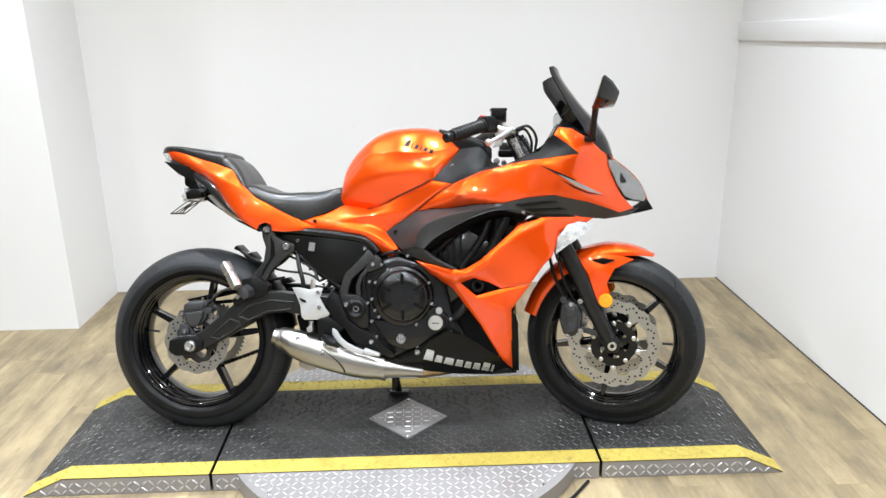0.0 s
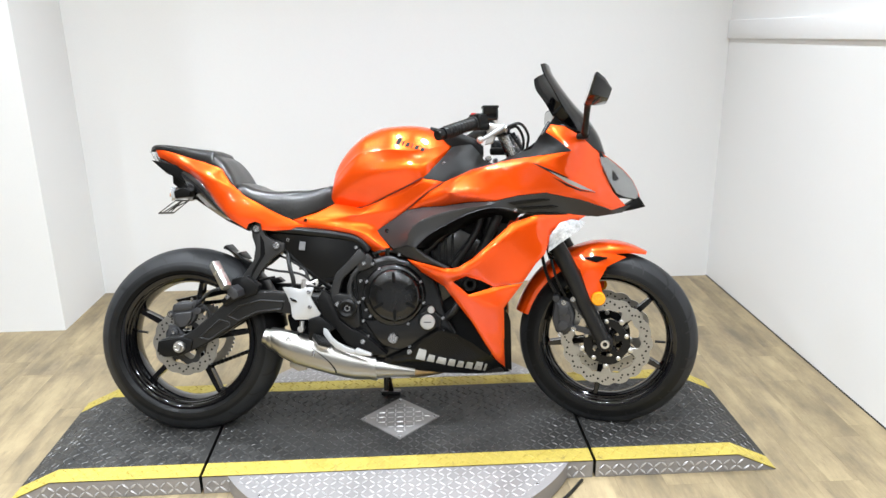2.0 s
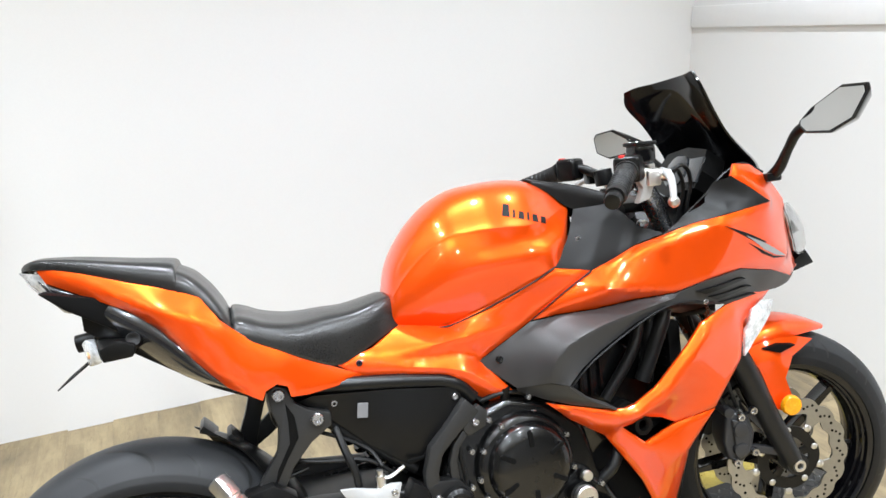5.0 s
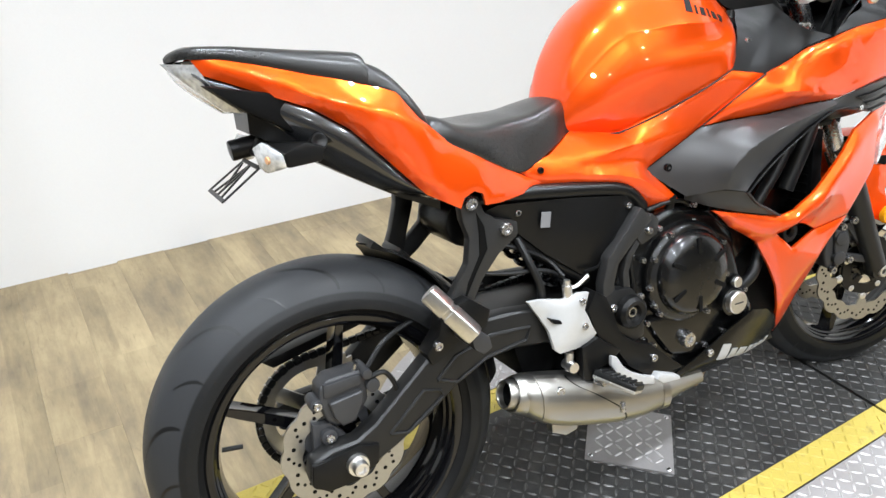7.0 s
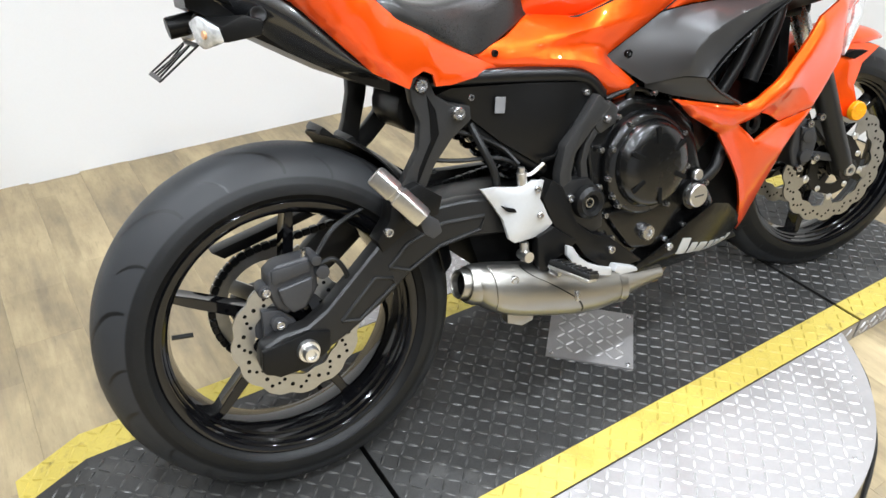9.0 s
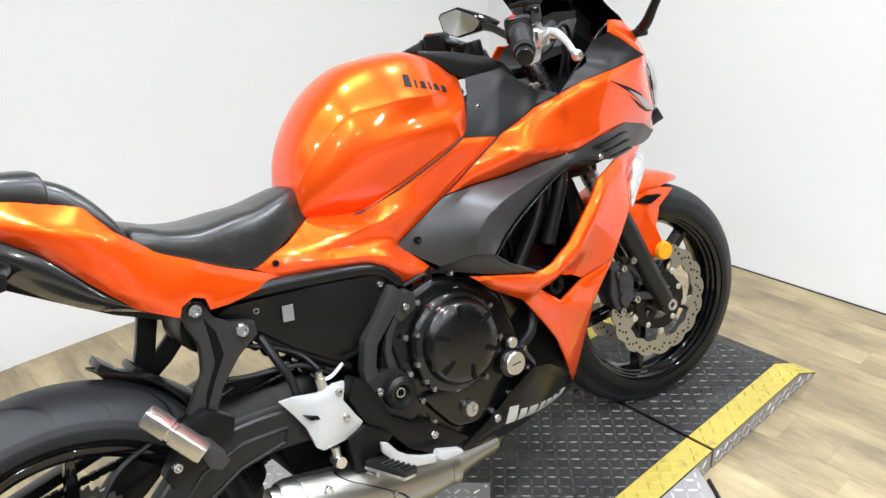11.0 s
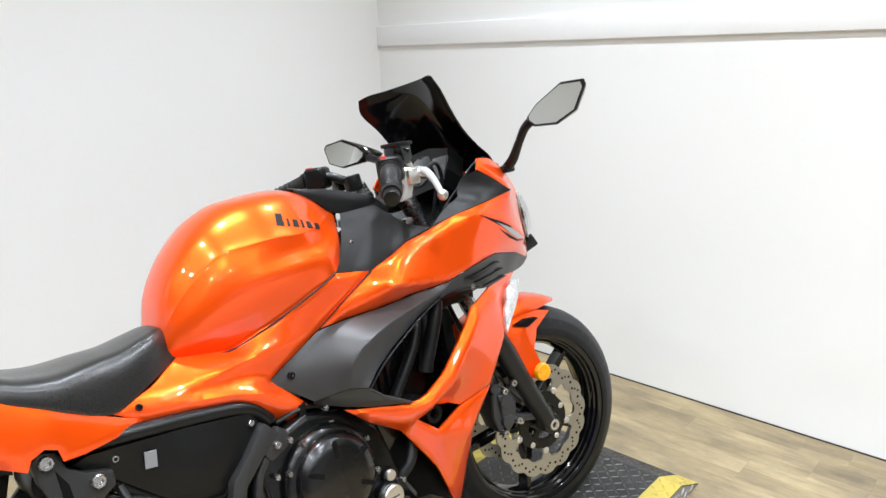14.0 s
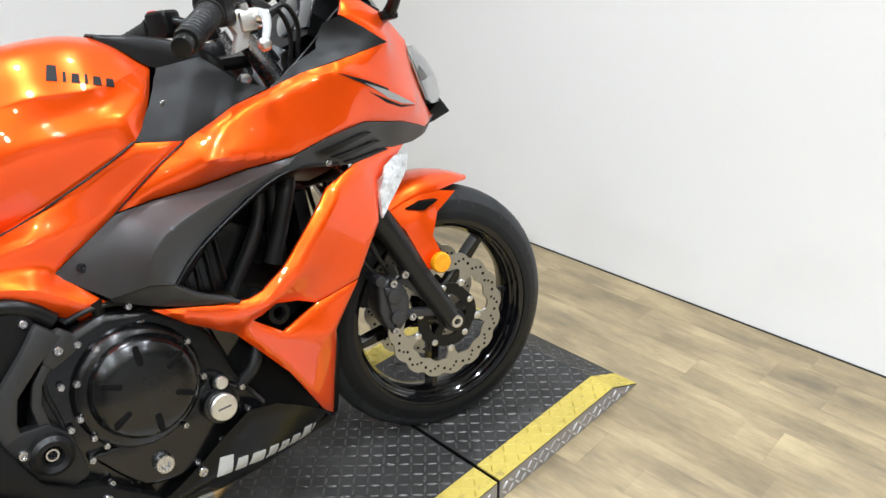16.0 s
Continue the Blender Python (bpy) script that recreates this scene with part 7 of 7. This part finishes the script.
def mirror(sd):
    bx = 0.600 if sd > 0 else 0.610
    out = 0.0 if sd > 0 else 0.052
    stalk = part("mirror", tube([(0.613, sd * 0.170, 0.972), (0.613, sd * 0.196, 0.992), (0.612, sd * (0.224 + out * 0.5), 1.026), (0.612, sd * (0.254 + out), 1.058), (0.614, sd * (0.300 + out), 1.074)], [0.0125, 0.0115, 0.0095, 0.0105, 0.012], 14, 6), BLACK_SATIN, bike, "black mirror on an arm")
    part("mirror_foot", box(0.588, 0.626, min(-sd * 0.186, -sd * 0.160), max(-sd * 0.186, -sd * 0.160), 0.962, 0.980, 0.006), BLACK_PLASTIC, stalk)
    O = [(0.272, 1.066), (0.270, 1.076), (0.296, 1.098), (0.368, 1.130), (0.430, 1.124), (0.436, 1.112), (0.412, 1.066), (0.358, 1.046), (0.292, 1.052)]
    if sd < 0:
        O = [(0.356 + (a - 0.282) * 0.70, 1.052 + (b - 1.04) * 0.95) for a, b in O]
    cx = sum(o[0] for o in O) / len(O)
    cz = sum(o[1] for o in O) / len(O)
    k = -0.05 if sd > 0 else -0.55

    def at(fs, fz, dx, dz=0.0):
        """A ring of the shell: scaled outline, dx in front of the glass."""
        return [(bx + dx + k * (cx + (s_ - cx) * fs - 0.34) + 0.28 * (z - cz) * fz, sd * (cx + (s_ - cx) * fs - 0.6 * max(dx, 0.0)), cz + dz + (z - cz) * fz) for s_, z in O]
    part("mirror_shell", bevelled(ring_loft([at(1.0, 1.0, 0.0), at(1.03, 1.04, 0.005), at(0.94, 0.84, 0.032, -0.006), at(0.64, 0.46, 0.062, -0.014)]), 0.004, 2, 30), BLACK_GLOSS, stalk, "black mirror shell")
    part("mirror_glass", ring_loft([at(0.92, 0.90, -0.0015), at(0.92, 0.90, 0.0015)]), MIRROR, stalk, "mirror glass")
    return stalk


mirror(1)
mirror(-1)

# ---- front fork and mudguard ----
fork = steered(part("fork", box(0.330, 0.420, -0.088, 0.088, 0.925, 0.950, 0.010), BLACK_SATIN, bike, "front fork with black yokes"), FORK_SET)
part("lower_yoke", box(0.43, 0.53, -0.125, 0.125, 0.690, 0.720, 0.01), BLACK_SATIN, fork)
for sd in (1, -1):
    top = rod((0.383, sd * 0.105, 0.985), (0.560, sd * 0.105, 0.590), 0.0205, 24)
    part("fork_tube", top, CHROME, fork, "bright upper fork tube")
    part("fork_leg", tube([(0.548, sd * 0.105, 0.640), (0.60, sd * 0.105, 0.545), (0.655, sd * 0.105, 0.425), (0.700, sd * 0.103, 0.335), (0.716, sd * 0.100, 0.300)], [0.029, 0.0275, 0.026, 0.025, 0.024], 24), SWINGARM, fork, "charcoal painted lower fork leg")
    part("axle_lug", join(rod((0.717, sd * 0.072, 0.306), (0.717, sd * 0.118, 0.306), 0.026, 24, 0.003)), SWINGARM, fork)
    o = part("axle_end", lathe([(0.0, -0.002), (0.006, -0.002), (0.008, -0.009), (0.0135, -0.009), (0.0155, -0.004), (0.0155, 0.006)], 24), ALU, fork, "bright axle end")
    o.location = (0.717, -sd * 0.118, 0.306)
    if sd < 0:
        o.rotation_euler = (0, 0, math.pi)
    part("fork_cap", rod((0.381, sd * 0.105, 0.985), (0.375, sd * 0.105, 0.998), 0.015, 18, 0.002), BLACK_SATIN, fork)
    # caliper behind each leg
    c = part("front_caliper", prism([(0.548, 0.440), (0.575, 0.452), (0.606, 0.435), (0.618, 0.395), (0.612, 0.350), (0.585, 0.325), (0.556, 0.335), (0.542, 0.380)], sd * 0.045, sd * 0.112, 0.010, 3), CALIPER, fork, "grey two-piston brake caliper")
    part("caliper_face", prism([(0.560, 0.436), (0.596, 0.430), (0.606, 0.392), (0.600, 0.352), (0.572, 0.338), (0.566, 0.385)], sd * 0.108, sd * 0.120, 0.005, 3), CALIPER, fork)
    for z_ in (0.412, 0.362):
        part("piston_boss", rod((0.580, sd * 0.085, z_), (0.580, sd * 0.124, z_), 0.017, 22, 0.004), CALIPER, fork)
    part("caliper_lug", rod((0.556, sd * 0.06, 0.452), (0.556, sd * 0.116, 0.452), 0.012, 16, 0.003), CALIPER, fork)
    part("caliper_arm", join(prism([(0.600, 0.438), (0.618, 0.446), (0.680, 0.376), (0.665, 0.362)], sd * 0.092, sd * 0.106, 0.003), prism([(0.608, 0.365), (0.612, 0.345), (0.690, 0.325), (0.690, 0.345)], sd * 0.092, sd * 0.106, 0.003)), CALIPER, fork)
    for x, z in ((0.582, 0.440), (0.614, 0.352), (0.612, 0.452), (0.570, 0.332)):
        q = part("caliper_bolt", lathe([(0.0, -0.004), (0.004, -0.004), (0.005, -0.010), (0.008, -0.010), (0.009, -0.006), (0.009, 0.004)], 14), CHROME, fork)
        q.location = (x, -sd * 0.112, z)
        if sd < 0:
            q.rotation_euler = (0, 0, math.pi)
    part("brake_line", tube([(0.565, sd * 0.09, 0.450), (0.535, sd * 0.095, 0.500), (0.515, sd * 0.095, 0.560), (0.500, sd * 0.08, 0.630), (0.49, sd * 0.05, 0.70)], 0.0055, 8), HOSE, fork, "black brake hose")
part("brake_line", tube([(0.585, 0.09, 0.455), (0.560, 0.11, 0.51), (0.545, 0.11, 0.56), (0.53, 0.09, 0.62)], 0.0045, 8), HOSE, fork)
part("front_axle", rod((0.717, -0.115, 0.304), (0.717, 0.115, 0.304), 0.010), BLACK_SATIN, fork)
fen_rows = []
for k in range(11):
    a = radians(163 - 9.6 * k)
    r_ = 0.325
    w_ = (0.058, 0.066, 0.072, 0.076, 0.078, 0.079, 0.078, 0.076, 0.068, 0.052, 0.018)[k]
    drop = (1, 1, 1, 1, 1, 1, 1, 0.92, 0.76, 0.5, 0.2)[k]
    lift = (0.0, 0.0, 0.002, 0.004, 0.006, 0.008, 0.010, 0.012, 0.010, 0.006, 0.0)[k]
    fen_rows.append([(0.720 + (r_ + lift - d) * math.cos(a), u * w_, 0.301 + (r_ + lift - d) * math.sin(a)) for u, d in ((q, e * drop) for q, e in ((-1, 0.050), (-0.97, 0.028), (-0.72, 0.008), (-0.3, 0.001), (0, 0.0), (0.3, 0.001), (0.72, 0.008), (0.97, 0.028), (1, 0.050)))])
fender = steered(part("front_mudguard", skin(fen_rows, 0.003, 4, 4), ORANGE, bike, "orange pearl painted front mudguard"), FORK_SET)
for sd in (1, -1):
    mk = panel([(0.604, 0.585, 0.090), (0.650, 0.600, 0.092), (0.690, 0.606, 0.090), (0.740, 0.602, 0.084), (0.780, 0.590, 0.078), (0.720, 0.560, 0.096), (0.696, 0.515, 0.108), (0.706, 0.478, 0.114), (0.708, 0.455, 0.117), (0.690, 0.438, 0.119), (0.668, 0.448, 0.117), (0.650, 0.500, 0.112), (0.634, 0.545, 0.106)], [(0.67, 0.56, 0.108)], 0.005, 0.012)
    part("mudguard_stay", mk if sd > 0 else mirrored(mk), ORANGE, fender, "orange painted mudguard stay")
    # Near-black plate stands in for shade in the slot
    part("mudguard_slot", prism([(0.645, 0.588), (0.680, 0.596), (0.722, 0.590), (0.685, 0.575)], sd * 0.088, sd * 0.1085, 0.002), DARK_GAP, fender)
    rf = part("side_reflector", lathe([(0.0, -0.0065), (0.020, -0.006), (0.0225, -0.003), (0.0235, 0.006), (0.0, 0.006)], 32), AMBER, fender, "round amber side reflector")
    rf.location = (0.694, -sd * 0.134, 0.459)
    if sd < 0:
        rf.rotation_euler = (0, 0, math.pi)

# ---- handlebars ----
def bar(sd):
    h_ = steered(part("handlebar", tube([(0.372, sd * 0.112, 0.992), (0.345, sd * 0.130, 1.016), (0.300, sd * 0.168, 1.028), (0.205, sd * 0.306, 0.984)], 0.011, 12), BLACK_SATIN, bike, "black clip-on handlebar"))
    part("bar_riser", join(rod((0.366, sd * 0.110, 0.984), (0.362, sd * 0.112, 1.022), 0.022, 18, 0.004)), BLACK_SATIN, h_)
    GA, GB = Vector((0.284, sd * 0.190, 1.022)), Vector((0.206, sd * 0.304, 0.985))
    part("grip", tube([tuple(GA), tuple(GA.lerp(GB, 0.5)), tuple(GB)], [0.0215, 0.0195, 0.0190], 18), HOSE, h_, "black rubber grip")
    axis = Vector((GB.x - GA.x, GA.y - GB.y, GB.z - GA.z))
    for k in range(9):
        p = GA.lerp(GB, 0.12 + 0.095 * k)
        b = lathe([(0.0198, -0.0022), (0.0212, 0.0), (0.0198, 0.0022)], 18, "X")
        part("grip_ring", moved(b, Matrix.Translation((p.x, -p.y, p.z)) @ axis.to_track_quat("X", "Z").to_matrix().to_4x4()), HOSE, h_)
    part("grip_flange", rod(tuple(GA.lerp(GB, -0.02)), tuple(GA.lerp(GB, 0.03)), 0.024, 20, 0.002), HOSE, h_)
    part("bar_end", rod(tuple(GB), tuple(GB + Vector((-0.014, sd * 0.020, -0.007))), 0.0155, 18, 0.004), CHROME if sd < 0 else BLACK_SATIN, h_, "round bar end weight")
    part("switch_box", moved(box(-0.026, 0.026, -0.027, 0.027, -0.028, 0.026, 0.013, 3), Matrix.Translation((0.302, -sd * 0.164, 1.028)) @ Matrix.Rotation(radians(sd * 51), 4, "Z")), BLACK_PLASTIC, h_, "black switch housing")
    part("switch", moved(box(-0.008, 0.008, -0.006, 0.006, -0.008, 0.003, 0.003), Matrix.Translation((0.286, -sd * 0.170, 1.053)) @ Matrix.Rotation(radians(sd * 51), 4, "Z")), RED, h_, "red switch")
    part("lever_clamp", moved(box(-0.014, 0.014, -0.018, 0.018, -0.016, 0.016, 0.005), Matrix.Translation((0.352, -sd * 0.155, 1.004))), ALU if sd > 0 else BLACK_SATIN, h_)
    part("lever", tube([(0.378, sd * 0.150, 1.014), (0.376, sd * 0.185, 1.008), (0.356, sd * 0.235, 0.990), (0.326, sd * 0.292, 0.968), (0.321, sd * 0.302, 0.966)], [0.010, 0.0085, 0.007, 0.006, 0.006], 12), SILVER, h_, "bright brake lever" if sd > 0 else "bright clutch lever")
    part("lever_ball", lathe([(0.0, -0.011), (0.006, -0.0095), (0.010, -0.0045), (0.011, 0.0), (0.010, 0.0045), (0.006, 0.0095), (0.0, 0.011)], 18), ALU, h_).location = (0.319, -sd * 0.306, 0.965)
    return h_


rb = bar(1)
bar(-1)
part("brake_reservoir", moved(box(-0.025, 0.025, -0.022, 0.022, 0.0, 0.046, 0.014, 4), Matrix.Translation((0.335, -0.150, 1.030)) @ Matrix.Rotation(radians(12), 4, "Z")), BLACK_GLOSS, rb, "black brake fluid reservoir")
part("reservoir_cap", moved(box(-0.026, 0.026, -0.023, 0.023, 0.0, 0.009, 0.004, 2), Matrix.Translation((0.335, -0.150, 1.070)) @ Matrix.Rotation(radians(12), 4, "Z")), BLACK_PLASTIC, rb)
part("lever_perch", prism([(0.318, 0.955), (0.331, 0.985), (0.318, 1.008), (0.335, 1.026), (0.370, 1.018), (0.380, 0.996), (0.354, 0.986), (0.346, 0.962)], 0.138, 0.162, 0.005), SILVER, rb, "silver cast lever perch")
part("master_cylinder", join(rod((0.390, 0.160, 1.006), (0.330, 0.150, 1.018), 0.013), rod((0.355, 0.155, 1.012), (0.350, 0.155, 1.035), 0.010)), ALU, rb, "bright master cylinder")
for pts in ([(0.390, 0.155, 1.012), (0.430, 0.145, 1.022), (0.455, 0.125, 0.985), (0.450, 0.11, 0.92), (0.47, 0.09, 0.80)], [(0.395, 0.150, 1.006), (0.42, 0.14, 1.012), (0.44, 0.12, 0.97), (0.43, 0.10, 0.90)], [(0.345, 0.14, 1.00), (0.36, 0.09, 1.01), (0.40, 0.05, 0.99), (0.44, 0.04, 0.93)]):
    steered(part("control_cable", tube(pts, 0.0045, 8), HOSE, bike))
part("ignition_lock", moved(lathe([(0.0, 0.02), (0.020, 0.02), (0.024, 0.012), (0.024, -0.03)], 24, "Z"), Matrix.Translation((0.345, 0, 0.955))), BLACK_SATIN, fork)
for sd in (1, -1):
    steered(part("clamp_bolt", rod((0.33, sd * 0.140, 0.912), (0.33, sd * 0.158, 0.912), 0.010, 14, 0.002), CHROME, bike))

# ---- floor planks ----
PLANK_W, PLANK_L = 0.152, 1.22
mesh_of = {}
rnd = random.Random(5)
x, col = LEFT_X, 0
while x < FAR_X - 0.001:
    w = min(PLANK_W, FAR_X - x)
    y = FRONT_Y - rnd.uniform(0, PLANK_L)
    stop = BACK if x < RIGHT else OPEN_Y
    while y < stop:
        y0, y1 = max(y, FRONT_Y), min(y + PLANK_L, stop)
        key = (round(w, 4), round(y1 - y0, 4))
        if y1 - y0 > 0.02:
            if key not in mesh_of:
                b = box(0.0001, w - 0.0001, 0.0001, y1 - y0 - 0.0001, -0.006, 0, 0.0003, 1)
                me = bpy.data.meshes.new("plank")
                b.to_mesh(me)
                b.free()
                me.materials.append(PLANK)
                mesh_of[key] = me
            o = new("plank", mesh_of[key])
            o.parent = floor
            o.location = (x, y0, 0)
        y += PLANK_L
    x += PLANK_W
    col += 1
